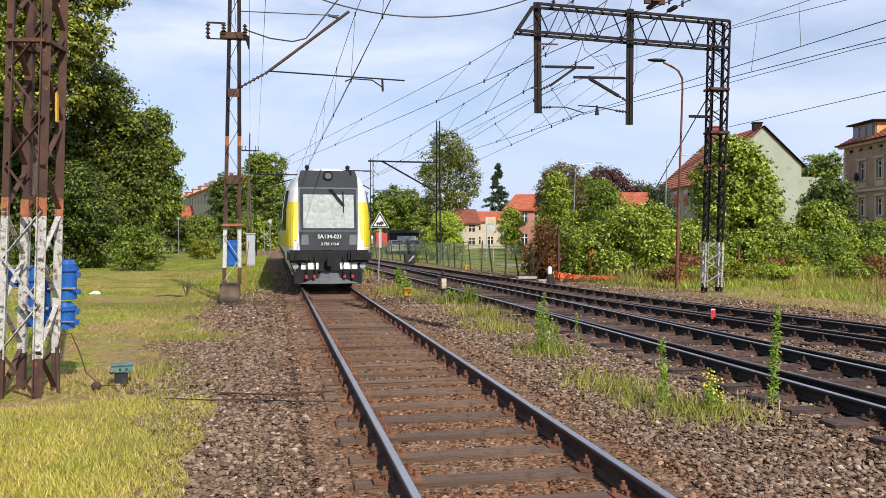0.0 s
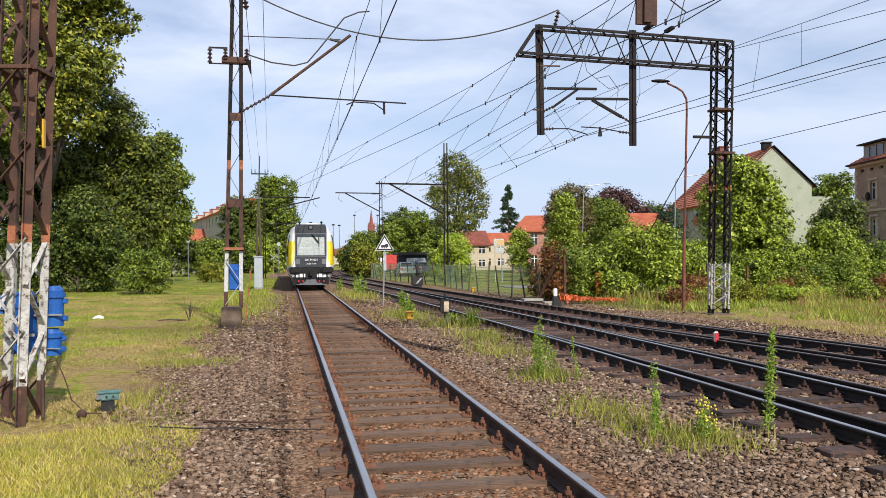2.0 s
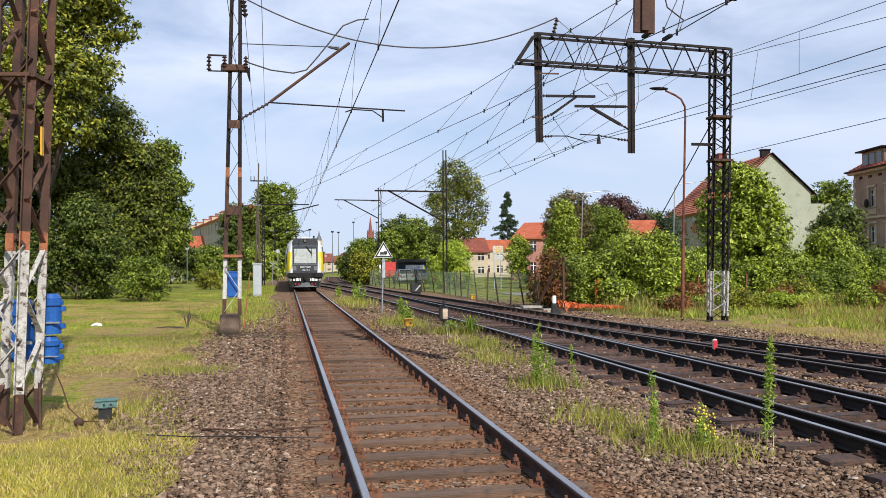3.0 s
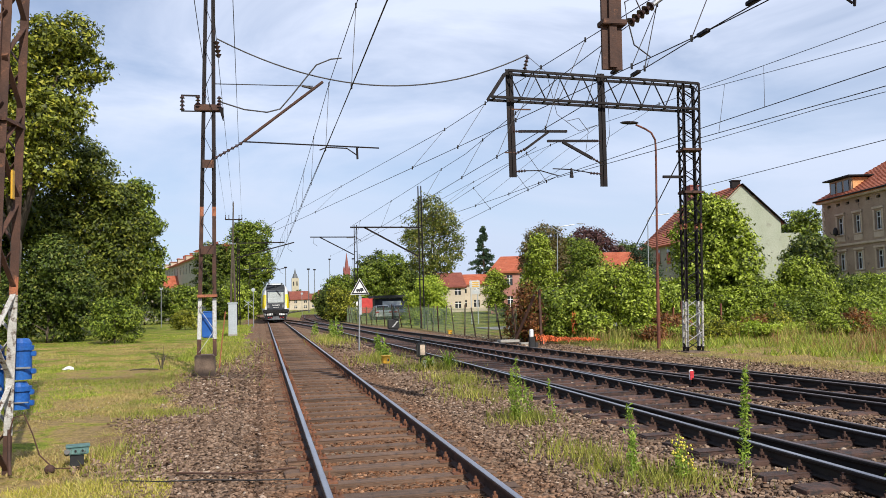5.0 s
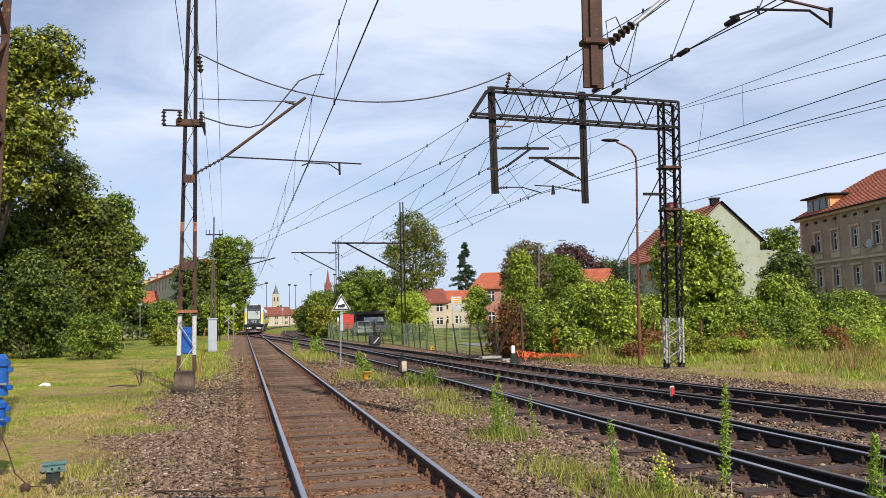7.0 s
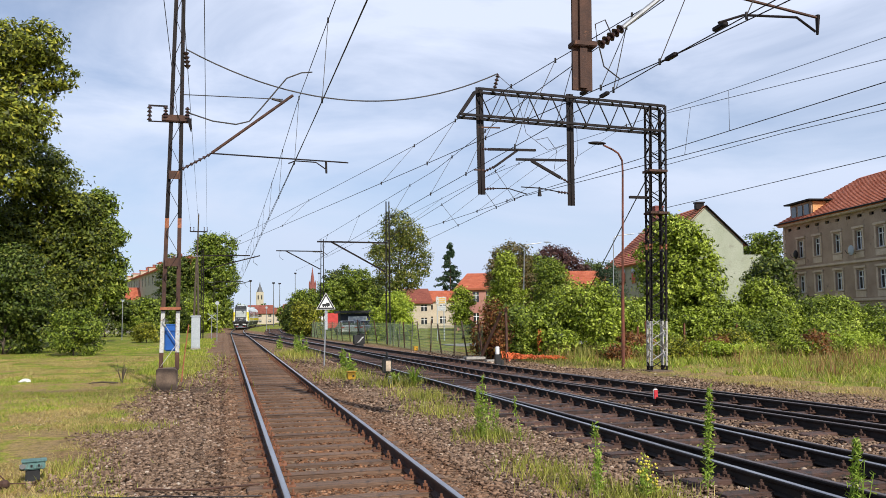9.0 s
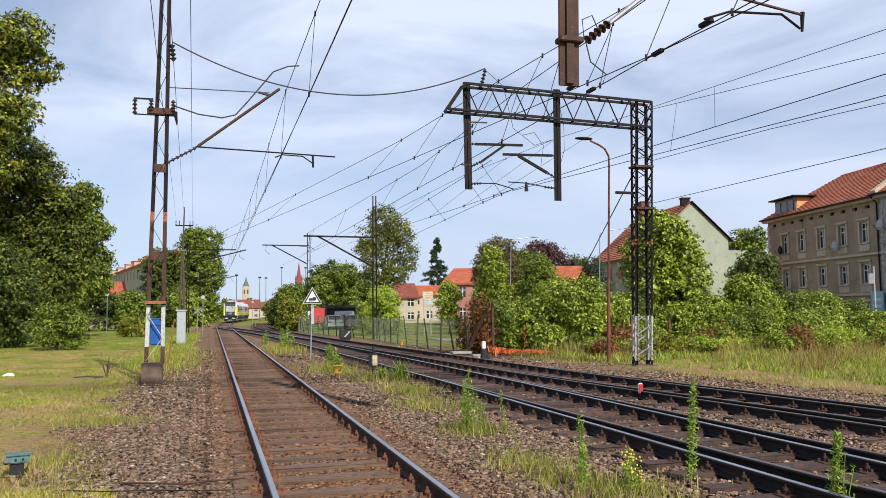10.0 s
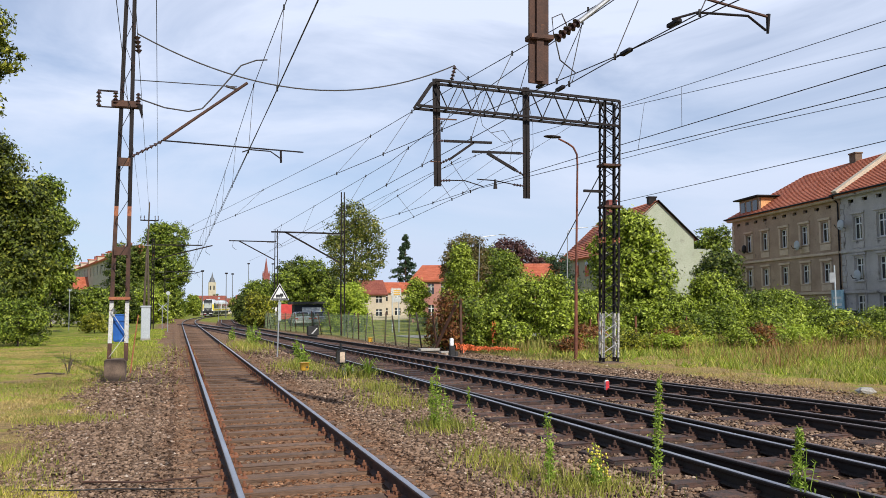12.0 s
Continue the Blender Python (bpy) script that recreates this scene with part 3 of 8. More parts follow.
def lattice(root, base, top, mats, z_marks, leg=0.035, bays=14, name="leg"):
    """A four-legged lattice tower: angle legs, crossed bracing. base, top: four corners each; z_marks: heights where the paint changes."""
    zs = [0.0] + z_marks + [1.0]
    for i in range(4):
        a, b = Vector(base[i]), Vector(top[i])
        for k, mat in enumerate(mats):
            p, q = a.lerp(b, zs[k]), a.lerp(b, zs[k + 1])
            bm = bmesh.new()
            ctr = (Vector(base[0]) + Vector(base[2])) / 2
            inx = 1 if ctr.x > a.x else -1
            iny = 1 if ctr.y > a.y else -1
            beam(bm, p + Vector((inx * leg, 0, 0)), q + Vector((inx * leg, 0, 0)), leg, 0.006)
            beam(bm, p + Vector((0, iny * leg, 0)), q + Vector((0, iny * leg, 0)), 0.006, leg)
            part(name, bm, mat, root)
    for i in range(4):
        j = (i + 1) % 4
        for k in range(bays):
            t0, t1 = k / bays, (k + 1) / bays
            a0, a1 = Vector(base[i]).lerp(Vector(top[i]), t0), Vector(base[i]).lerp(Vector(top[i]), t1)
            b0, b1 = Vector(base[j]).lerp(Vector(top[j]), t0), Vector(base[j]).lerp(Vector(top[j]), t1)
            tm = (t0 + t1) / 2
            mat = mats[0]
            for z, mm in zip(zs, mats):
                if tm >= z:
                    mat = mm
            bm = bmesh.new()
            if k % 2:
                beam(bm, a0, b1, 0.028, 0.006)
            else:
                beam(bm, b0, a1, 0.028, 0.006)
            part("brace", bm, mat, root)


def near_mast():
    root = empty("lattice_mast")
    base = [(-4.55, 10.26, 0), (-4.15, 10.2, 0), (-4.08, 10.72, 0), (-4.48, 10.8, 0)]
    c = Vector((-4.31, 10.5, 0))
    top = [tuple(c + (Vector(b) - c) * 0.9 + Vector((0.34, 0, 10.2))) for b in base]
    lattice(root, base, top, [RUST, PEELED, ORANGE_RUST, RUST], [0.042, 0.195, 0.215], 0.042, 20)
    for z in (3.9, 7.6):
        k = z / 10.2
        ps = [Vector(b).lerp(Vector(t), k) for b, t in zip(base, top)]
        for i in range(4):
            part("cross_plate", beam(bmesh.new(), ps[i], ps[(i + 1) % 4], 0.045, 0.02), RUST, root)
    bm = bmesh.new()
    for z in (2.85,):
        box(bm, -3.99, -3.97, 10.42, 10.5, z + 0.2, z + 0.52)
    part("tag_plate", bm, YELLOW_BOX, root, "small ochre marker plate")
    bm = bmesh.new()
    tube(bm, [(-4.04, 10.62, 0.5), (-4.03, 10.58, 0.25), (-4.0, 10.5, 0.02)], 0.02, 6)
    tube(bm, [(-4.04, 10.6, 0.45), (-3.98, 10.56, 0.64), (-3.88, 10.58, 0.66), (-3.8, 10.6, 0.45), (-3.73, 10.62, 0.2), (-3.58, 10.6, 0.05), (-3.4, 10.7, 0.02)], 0.008, 6)
    part("cable", bm, RUST, root, "loose earthing cable trailing to the ground")
    tagged(root, "rusty lattice mast with white-painted lower legs", "mast")
    return root


def blue_box(x, y, z, w, d, h, label, handle=True):
    """A blue equipment box: rounded casing, flanged lid, hinge lugs."""
    root = empty("equipment_box", pose(x, y, z))
    bm = bmesh.new()
    box(bm, -w / 2, w / 2, -d / 2, d / 2, 0, h, 0.03)
    part("casing", bm, BLUE, root)
    bm = bmesh.new()
    box(bm, -w / 2 - 0.025, w / 2 + 0.025, -d / 2 - 0.025, d / 2 + 0.025, h * 0.78, h * 0.87, 0.012)
    part("flange", bm, BLUE, root)
    bm = bmesh.new()
    box(bm, -w / 2 + 0.02, w / 2 - 0.02, -d / 2 + 0.02, d / 2 - 0.02, h, h + 0.04, 0.015)
    part("lid", bm, BLUE, root)
    for s in (0.12, 0.55):
        part("lug", box(bmesh.new(), w / 2, w / 2 + 0.04, -0.03, 0.03, h * s, h * s + 0.05, 0.008), BLUE, root)
    tagged(root, label, "equipment box", "blue boxes on the masts")
    return root


near_mast()


def blue_tank(x, y, z, r, h, label):
    """An upright blue drum: flanged rims, a domed cap, hinge lugs and a mounting strap."""
    root = empty("equipment_drum", pose(x, y, z))
    bm = bmesh.new()
    beam(bm, (0, 0, 0), (0, 0, h), r, sides=20)
    part("casing", bm, BLUE, root, smooth=False)
    for zz in (h * 0.8,):
        bm = bmesh.new()
        beam(bm, (0, 0, zz), (0, 0, zz + 0.05), r + 0.022, sides=20)
        part("flange", bm, BLUE, root)
    bm = bmesh.new()
    beam(bm, (0, 0, h), (0, 0, h + 0.05), r * 0.96, sides=20, r2=r * 0.7)
    part("cap", bm, BLUE, root)
    for zz in (0.14, 0.62):
        part("lug", box(bmesh.new(), r - 0.01, r + 0.045, -0.03, 0.03, h * zz, h * zz + 0.06, 0.008), BLUE, root)
    part("strap", box(bmesh.new(), -r - 0.05, r + 0.02, -r - 0.03, -r + 0.01, h * 0.3, h * 0.35, 0.004), GALV, root)
    tagged(root, label, "equipment drum", "blue drums on the mast")
    return root


blue_tank(-4.03, 11.0, 1.02, 0.12, 0.42, "glossy blue metal drum bolted to the lattice mast")
blue_tank(-4.05, 11.0, 0.68, 0.12, 0.26, "lower glossy blue metal drum bolted to the mast")
blue_tank(-4.33, 10.95, 0.72, 0.14, 0.66, "large blue metal drum held between the mast legs")
blue_tank(-4.58, 10.98, 1.18, 0.09, 0.16, "small blue metal drum beside the mast legs")


def arm_mast():
    """The slender two-legged mast with the bracket arm over the main track."""
    root = empty("catenary_mast")
    y = 23.07
    bm = bmesh.new()
    box(bm, -3.02, -2.52, y - 0.3, y + 0.3, -0.1, 0.55, 0.03)
    part("foundation", bm, BLOCK, root, "rust-stained concrete foundation block")

    def leg_x(z, s):
        return -2.735 + 0.0145 * z + s * (0.205 - 0.0108 * z)

    for s in (-1, 1):
        for z0, z1, mat in ((0.5, 0.95, RUST), (0.95, 2.02, WHITE_OLD), (2.02, 4.2, RUST), (4.2, 4.45, ORANGE_RUST), (4.45, 10.6, DARK_STEEL)):
            bm = bmesh.new()
            beam(bm, (leg_x(z0, s), y, z0), (leg_x(z1, s), y, z1), 0.026, 0.05)
            part("leg", bm, mat, root)
    for k in range(17):
        z0, z1 = 0.6 + k * 0.58, 0.6 + (k + 1) * 0.58
        s = 1 if k % 2 else -1
        bm = bmesh.new()
        beam(bm, (leg_x(z0, s), y - 0.1, z0), (leg_x(z1, -s), y - 0.1, z1), 0.018, 0.006)
        part("brace", bm, WHITE_OLD if z1 < 2.1 else DARK_STEEL, root)
    bm = bmesh.new()
    box(bm, leg_x(2.1, -1) - 0.07, leg_x(2.1, 1) + 0.07, y - 0.14, y + 0.14, 2.05, 2.12)
    part("collar", bm, ORANGE_RUST, root)
    for z in (3.3, 5.6):
        bm = bmesh.new()
        box(bm, leg_x(z, -1), leg_x(z, 1), y - 0.11, y - 0.095, z - 0.12, z + 0.1)
        part("tie_plate", bm, RUST, root)
    # bracket arm
    bm = bmesh.new()
    beam(bm, (-1.72, y, 6.23), (0.42, y, 7.93), 0.04, sides=8)
    part("arm_tube", bm, RUST, root, "sloping rusty bracket tube")
    bm = bmesh.new()
    insulator(bm, (-2.5, y, 5.75), (-1.75, y, 6.2), 7, 0.055)
    part("insulator", bm, INSULATOR, root)
    bm = bmesh.new()
    beam(bm, (-1.78, y, 6.22), (1.95, y, 6.1), 0.02, sides=6)
    part("registration_rod", bm, DARK_STEEL, root)
    bm = bmesh.new()
    tube(bm, [(0.3, y, 6.02), (0.5, y, 6.1), (1.05, y, 6.08), (1.32, y, 5.9)], 0.018, 5)
    beam(bm, (1.33, y, 6.12), (1.34, y, 5.78), 0.03, sides=6)
    part("steady_arm", bm, DARK_STEEL, root)
    bm = bmesh.new()
    beam(bm, (-2.5, y, 7.78), (0.15, y, 7.8), 0.013, sides=6)
    beam(bm, (-0.15, y, 7.8), (0.2, y, 7.72), 0.035, sides=6)
    part("tie_rod", bm, WIRE, root)
    # switch insulators on the cross arm
    bm = bmesh.new()
    box(bm, -3.0, -2.3, y - 0.1, y + 0.1, 7.02, 7.2, 0.02)
    part("switch_bracket", bm, RUST, root)
    for x0 in (-3.3, -2.9, -2.35):
        bm = bmesh.new()
        insulator(bm, (x0, y - 0.08, 7.0 if x0 < -3.2 else 7.1), (x0, y - 0.08, 7.42), 4, 0.07)
        part("insulator", bm, INSULATOR, root)
    bm = bmesh.new()
    beam(bm, (-3.33, y - 0.08, 7.42), (-2.85, y - 0.08, 7.42), 0.02)
    beam(bm, (-3.33, y - 0.08, 7.0), (-2.9, y - 0.08, 7.0), 0.015)
    beam(bm, (-2.3, y - 0.1, 7.1), (-2.25, y - 0.1, 6.75), 0.06, r2=0.01)
    part("switch_blade", bm, DARK_STEEL, root)
    bm = bmesh.new()
    insulator(bm, (-2.42, y, 8.95), (-2.36, y, 8.5), 4, 0.09)
    part("insulator", bm, INSULATOR, root)
    tagged(root, "slender rusty steel catenary mast with white-painted foot and bracket arm", "mast")
    # jumper cables
    cab = empty("jumper_cable")
    bm = bmesh.new()
    tube(bm, [(-2.36, y, 7.3), (-1.7, y, 7.1), (-1.1, y, 7.04), (-0.75, y, 7.14), (-0.45, y, 7.5), (-0.1, y, 7.95), (0.25, y, 8.4), (0.65, y, 8.58), (0.95, y, 8.62)], 0.02, 5)
    part("strand", bm, WIRE, cab)
    tagged(cab, "sagging black jumper cable between mast and catenary", "cable")
    cab = empty("jumper_cable")
    bm = bmesh.new()
    pts = []
    for i in range(25):
        t = i / 24
        pts.append((-2.4 + t * 9.1, y + t * 0.9, 9.02 + t * 0.2 - 4 * 1.12 * t * (1 - t)))
    tube(bm, pts, 0.02, 5)
    part("strand", bm, WIRE, cab)
    tagged(cab, "long sagging black cable from mast to gantry", "cable")


arm_mast()
rod = empty("leaning_rod")
part("shaft", tube(bmesh.new(), [(-2.54, 25.5, -0.05), (-2.44, 25.5, 0.9), (-2.35, 25.5, 1.65)], 0.022, 6, 0.016), ORANGE_RUST, rod)
tagged(rod, "thin rusty rod leaning beside the mast", "rod")
blue_box(-2.68, 23.26, 0.98, 0.34, 0.3, 0.66, "blue metal control box fixed between the mast legs")


def gantry():
    root = empty("catenary_gantry")
    y = 23.98
    base = [(11.55, y - 0.14, 0), (12.1, y - 0.14, 0), (12.1, y + 0.14, 0), (11.55, y + 0.14, 0)]
    top = [(11.78, y - 0.2, 8.48), (12.34, y - 0.2, 8.48), (12.34, y + 0.2, 8.48), (11.78, y + 0.2, 8.48)]
    lattice(root, base, top, [DARK_STEEL, PEELED, DARK_STEEL, ORANGE_RUST, DARK_STEEL], [0.02, 0.185, 0.452, 0.472], 0.036, 26)

    def zt(x):
        return 8.66 - (x - 6.0) * 0.031

    def zb(x):
        return 7.84 - (x - 5.5) * 0.03

    x0, x1 = 5.45, 12.3
    for dy in (-0.2, 0.2):
        bm = bmesh.new()
        beam(bm, (6.0, y + dy, zt(6.0)), (x1, y + dy, zt(x1)), 0.036)
        part("top_chord", bm, DARK_STEEL, root)
        bm = bmesh.new()
        beam(bm, (x0, y + dy, zb(x0)), (x1, y + dy, zb(x1)), 0.036)
        part("bottom_chord", bm, DARK_STEEL, root)
        n = 8
        for k in range(n if dy < 0 else 0):
            a, b = 6.0 + (x1 - 6.0) * k / n, 6.0 + (x1 - 6.0) * (k + 1) / n
            m = (a + b) / 2
            bm = bmesh.new()
            beam(bm, (a, y + dy, zt(a)), (m, y + dy, zb(m)), 0.024, 0.01)
            part("web", bm, DARK_STEEL, root)
            bm = bmesh.new()
            beam(bm, (m, y + dy, zb(m)), (b, y + dy, zt(b)), 0.024, 0.01)
            part("web", bm, DARK_STEEL, root)
        bm = bmesh.new()
        beam(bm, (6.0, y + dy, zt(6.0)), (x0, y + dy, zb(x0)), 0.035)
        part("web", bm, DARK_STEEL, root)
    for k in range(9):
        a = 5.6 + k * 0.8
        part("cross_brace", beam(bmesh.new(), (a, y - 0.2, zb(a)), (a, y + 0.2, zb(a)), 0.02), DARK_STEEL, root)
        if a > 6:
            part("cross_brace", beam(bmesh.new(), (a, y - 0.2, zt(a)), (a + 0.3, y + 0.2, zt(a)), 0.02), DARK_STEEL, root)
    for xa, xb, zt_, zb_ in ((6.1, 6.13, 8.75, 5.45), (9.08, 9.05, 8.72, 5.18)):
        for dx in (-0.055, 0.055):
            part("flange", beam(bmesh.new(), (xa + dx, y, zt_), (xb + dx, y, zb_), 0.016, 0.06), DARK_STEEL, root)
        bm = bmesh.new()
        beam(bm, (xa, y, zt_), (xb, y, zb_), 0.05, 0.012)
        part("drop_post", bm, DARK_STEEL, root)
    # brackets between the posts
    part("clamp", beam(bmesh.new(), (5.9, y, 6.2), (6.2, y, 6.2), 0.02), RUST, root)
    part("clamp", beam(bmesh.new(), (6.05, y, 7.52), (6.75, y, 7.53), 0.02), RUST, root)
    bm = bmesh.new()
    beam(bm, (6.35, y, 6.85), (7.9, y, 6.88), 0.035)
    beam(bm, (7.3, y, 6.85), (6.5, y, 6.28), 0.035)
    part("bracket", bm, DARK_STEEL, root)
    bm = bmesh.new()
    beam(bm, (7.25, y, 6.57), (8.85, y, 6.6), 0.035)
    beam(bm, (7.75, y, 6.55), (8.7, y, 6.05), 0.04)
    part("bracket", bm, DARK_STEEL, root)
    for a, b in (((6.15, 6.85), (6.5, 6.85)), ((6.2, 6.15), (6.55, 6.32)), ((8.7, 6.6), (9.0, 6.6)), ((8.6, 6.1), (9.0, 5.9)), ((6.2, 5.62), (6.55, 5.65)), ((8.6, 5.6), (9.0, 5.57))):
        bm = bmesh.new()
        insulator(bm, (a[0], y, a[1]), (b[0], y, b[1]), 4, 0.05)
        part("insulator", bm, INSULATOR, root)
    bm = bmesh.new()
    tube(bm, [(6.5, y, 5.65), (7.0, y, 5.66), (7.6, y, 5.5)], 0.018, 5)
    tube(bm, [(8.65, y, 5.6), (8.0, y, 5.7), (7.4, y, 5.72)], 0.018, 5)
    beam(bm, (8.0, y, 5.74), (8.0, y, 5.45), 0.02, r2=0.05)
    part("steady_arm", bm, DARK_STEEL, root)
    bm = bmesh.new()
    insulator(bm, (6.6, y, 8.75), (6.72, y, 9.2), 4, 0.07)
    part("insulator", bm, INSULATOR, root)
    for z in (6.35, 5.0):
        bm = bmesh.new()
        box(bm, 11.66, 12.3, y - 0.24, y + 0.24, z - 0.035, z + 0.035)
        part("clamp", bm, RUST, root)
    bm = bmesh.new()
    beam(bm, (11.05, y, 5.5), (11.8, y, 5.5), 0.04)
    part("stub_bracket", bm, DARK_STEEL, root)
    bm = bmesh.new()
    tube(bm, [(6.75, y, 9.15), (7.3, y, 8.7), (7.6, y, 7.4), (8.3, y, 6.9), (8.9, y, 7.1)], 0.009, 5)
    tube(bm, [(9.1, y, 8.5), (9.3, y, 7.6), (9.3, y, 6.8), (9.05, y, 6.0)], 0.009, 5)
    tube(bm, [(7.9, y, 7.2), (8.3, y, 7.3), (8.6, y, 6.9), (8.5, y, 6.3)], 0.01, 5)
    part("jumper", bm, WIRE, root)
    bm = bmesh.new()
    box(bm, 11.4, 12.22, y - 0.36, y + 0.36, -0.2, 0.03, 0.03)
    part("foundation", bm, BLOCK, root)
    tagged(root, "dark steel lattice gantry with half-white legs and hanging posts", "gantry")


gantry()


def near_gantry():
    """The gantry whose beam runs above the view; one hanging post with its bracket shows."""
    root = empty("overhead_gantry")
    y = 10.1
    bm = bmesh.new()
    for dx in (-0.065, 0.065):
        beam(bm, (3.16 + dx, y, 9.9), (3.07 + dx, y, 4.66), 0.02, 0.07)
    beam(bm, (3.16, y, 9.9), (3.07, y, 4.68), 0.062, 0.05)
    part("drop_post", bm, RUST, root)
    bm = bmesh.new()
    box(bm, 2.93, 3.26, y - 0.1, y + 0.1, 5.22, 5.29, 0.01)
    part("clamp", bm, RUST, root)
    bm = bmesh.new()
    insulator(bm, (3.33, y, 5.27), (3.68, y, 5.55), 5, 0.068)
    part("insulator", bm, INSULATOR, root)
    bm = bmesh.new()
    beam(bm, (3.66, y, 5.53), (5.3, y, 6.85), 0.035, sides=8)
    part("arm_tube", bm, GALV, root, "galvanised bracket tube")
    bm = bmesh.new()
    beam(bm, (4.6, y, 6.22), (6.72, y, 5.92), 0.022, sides=6)
    part("registration_rod", bm, RUST, root)
    bm = bmesh.new()
    tube(bm, [(5.1, y, 5.72), (5.5, y, 5.86), (6.35, y, 5.9), (6.65, y, 5.72)], 0.018, 6)
    beam(bm, (6.7, y, 5.96), (6.68, y, 5.68), 0.035, sides=6, r2=0.02)
    part("steady_arm", bm, DARK_STEEL, root)
    bm = bmesh.new()
    tube(bm, [(3.3, y - 0.05, 5.24), (3.36, y - 0.05, 4.98), (3.6, y, 4.85), (3.55, y, 4.72)], 0.009, 5)
    tube(bm, [(3.3, y, 5.3), (3.28, y, 5.55), (3.42, y, 5.62), (3.5, y, 5.45)], 0.009, 5)
    part("jumper", bm, WIRE, root)
    for dz in (9.3, 10.1):
        for dy in (-0.3, 0.3):
            bm = bmesh.new()
            beam(bm, (-4.4, y + 0.5 + dy, dz), (9.0, y + dy, dz), 0.045)
            part("chord", bm, RUST, root)
    tagged(root, "rusty overhead gantry beam with a hanging post and bracket", "gantry")


near_gantry()


def twin_mast(x, y, h, arm_x, arm_z, strut, label, s=0.13):
    root = empty("twin_pole_mast")
    for dx in (-s, s):
        bm = bmesh.new()
        beam(bm, (x + dx, y, -0.1), (x + dx * 0.75, y, h), 0.055, sides=8, r2=0.04)
        part("pole", bm, DARK_STEEL, root)
    bm = bmesh.new()
    for k in range(7):
        z = 0.8 + k * (h - 1) / 7
        beam(bm, (x - s, y, z), (x + s, y, z), 0.025)
    part("spacer", bm, DARK_STEEL, root)
    if arm_x is not None:
        bm = bmesh.new()
        beam(bm, (arm_x, y, arm_z), (x, y, arm_z - 0.03), 0.05)
        part("cross_arm", bm, DARK_STEEL, root)
        bm = bmesh.new()
        beam(bm, (arm_x + 0.9, y, arm_z), (x - 0.2, y, strut), 0.05)
        part("strut", bm, DARK_STEEL, root)
        bm = bmesh.new()
        insulator(bm, (x - 0.9, y, arm_z - 0.1), (x - 0.2, y, arm_z - 0.1), 4, 0.06)
        part("insulator", bm, GALV, root)
        bm = bmesh.new()
        tube(bm, [(arm_x + 0.4, y, arm_z), (arm_x + 0.3, y, arm_z - 0.6), (arm_x + 0.7, y, arm_z - 0.9)], 0.02, 5)
        part("dropper", bm, WIRE, root)
    tagged(root, label, "mast", "twin pole masts")
    return root


twin_mast(9.08, 54, 9.5, 4.4, 6.75, 4.8, "dark twin-pole steel mast with a long bracket arm")
twin_mast(7.9, 82, 9.6, 3.4, 8.4, 6.6, "dark twin-pole mast with bracket arm beside the far track", 0.16)


# ---------------------------------------------------------------- wires
def wire_run(label, top_pts, low_pts, r=0.012, drops=4, sag=0.0):
    """A messenger and a contact wire with their droppers; either may be missing."""
    root = empty("catenary_wire")

    def at(pts, t):
        n = len(pts) - 1
        k = min(int(t * n), n - 1)
        p = Vector(pts[k]).lerp(Vector(pts[k + 1]), t * n - k)
        return p

    def line(pts, sg):
        out = []
        for k in range(len(pts) - 1):
            a, b = Vector(pts[k]), Vector(pts[k + 1])
            for i in range(8):
                u = i / 8
                out.append(a.lerp(b, u) - Vector((0, 0, 4 * sg * u * (1 - u))))
        out.append(Vector(pts[-1]))
        return out

    tl = ll = None
    if top_pts:
        tl = line(top_pts, sag)
        part("messenger", tube(bmesh.new(), tl, r, 5), WIRE, root)
    if low_pts:
        ll = line(low_pts, 0.0)
        part("contact_wire", tube(bmesh.new(), ll, r, 5), WIRE, root)
    if tl and ll and drops:
        for i in range(drops):
            t = (i + 0.5) / drops
            a = tl[int(t * (len(tl) - 1))]
            best = min(ll, key=lambda q: abs(q.y - a.y))
            nxt = min((q for q in ll if q is not best), key=lambda q: abs(q.y - a.y))
            u = (a.y - best.y) / (nxt.y - best.y) if abs(nxt.y - best.y) > 1e-6 else 0
            b = best.lerp(nxt, u)
            bm = bmesh.new()
            beam(bm, a, b, 0.006, sides=4)
            for p in (a, b):
                beam(bm, p - Vector((0, 0, 0.05)), p + Vector((0, 0, 0.05)), 0.02, sides=6)
            part("dropper", bm, WIRE, root)
    tagged(root, label, "overhead wire", "overhead wires")
    return root


wire_run("black catenary pair over the main track", [(0.6, -30, 7.5), (0.58, 23.0, 7.85), (0.4, 75, 7.7), (0.2, 128, 7.7)], [(0.5, -30, 6.0), (0.46, 23.0, 6.03), (0.3, 75, 6.0), (0.1, 128, 6.0)], 0.009, 26, 0.35)
wire_run("second black contact wire beside the first", None, [(0.56, -30, 6.12), (0.5, 18, 6.1), (0.38, 40, 6.08), (0.3, 75, 6.05)], 0.009, 0)
wire_run("black catenary pair leading off to the side track", [(-1.04, 60.31, 7.30), (4.41, 25.53, 7.20), (5.04, 18.18, 7.10), (5.71, 12.77, 7.10), (6.16, 8.83, 7.10)], [(-1.21, 52.64, 6.10), (3.78, 22.91, 5.95), (4.72, 15.62, 5.80), (5.21, 11.50, 5.70), (5.40, 9.00, 5.75)], 0.009, 9)
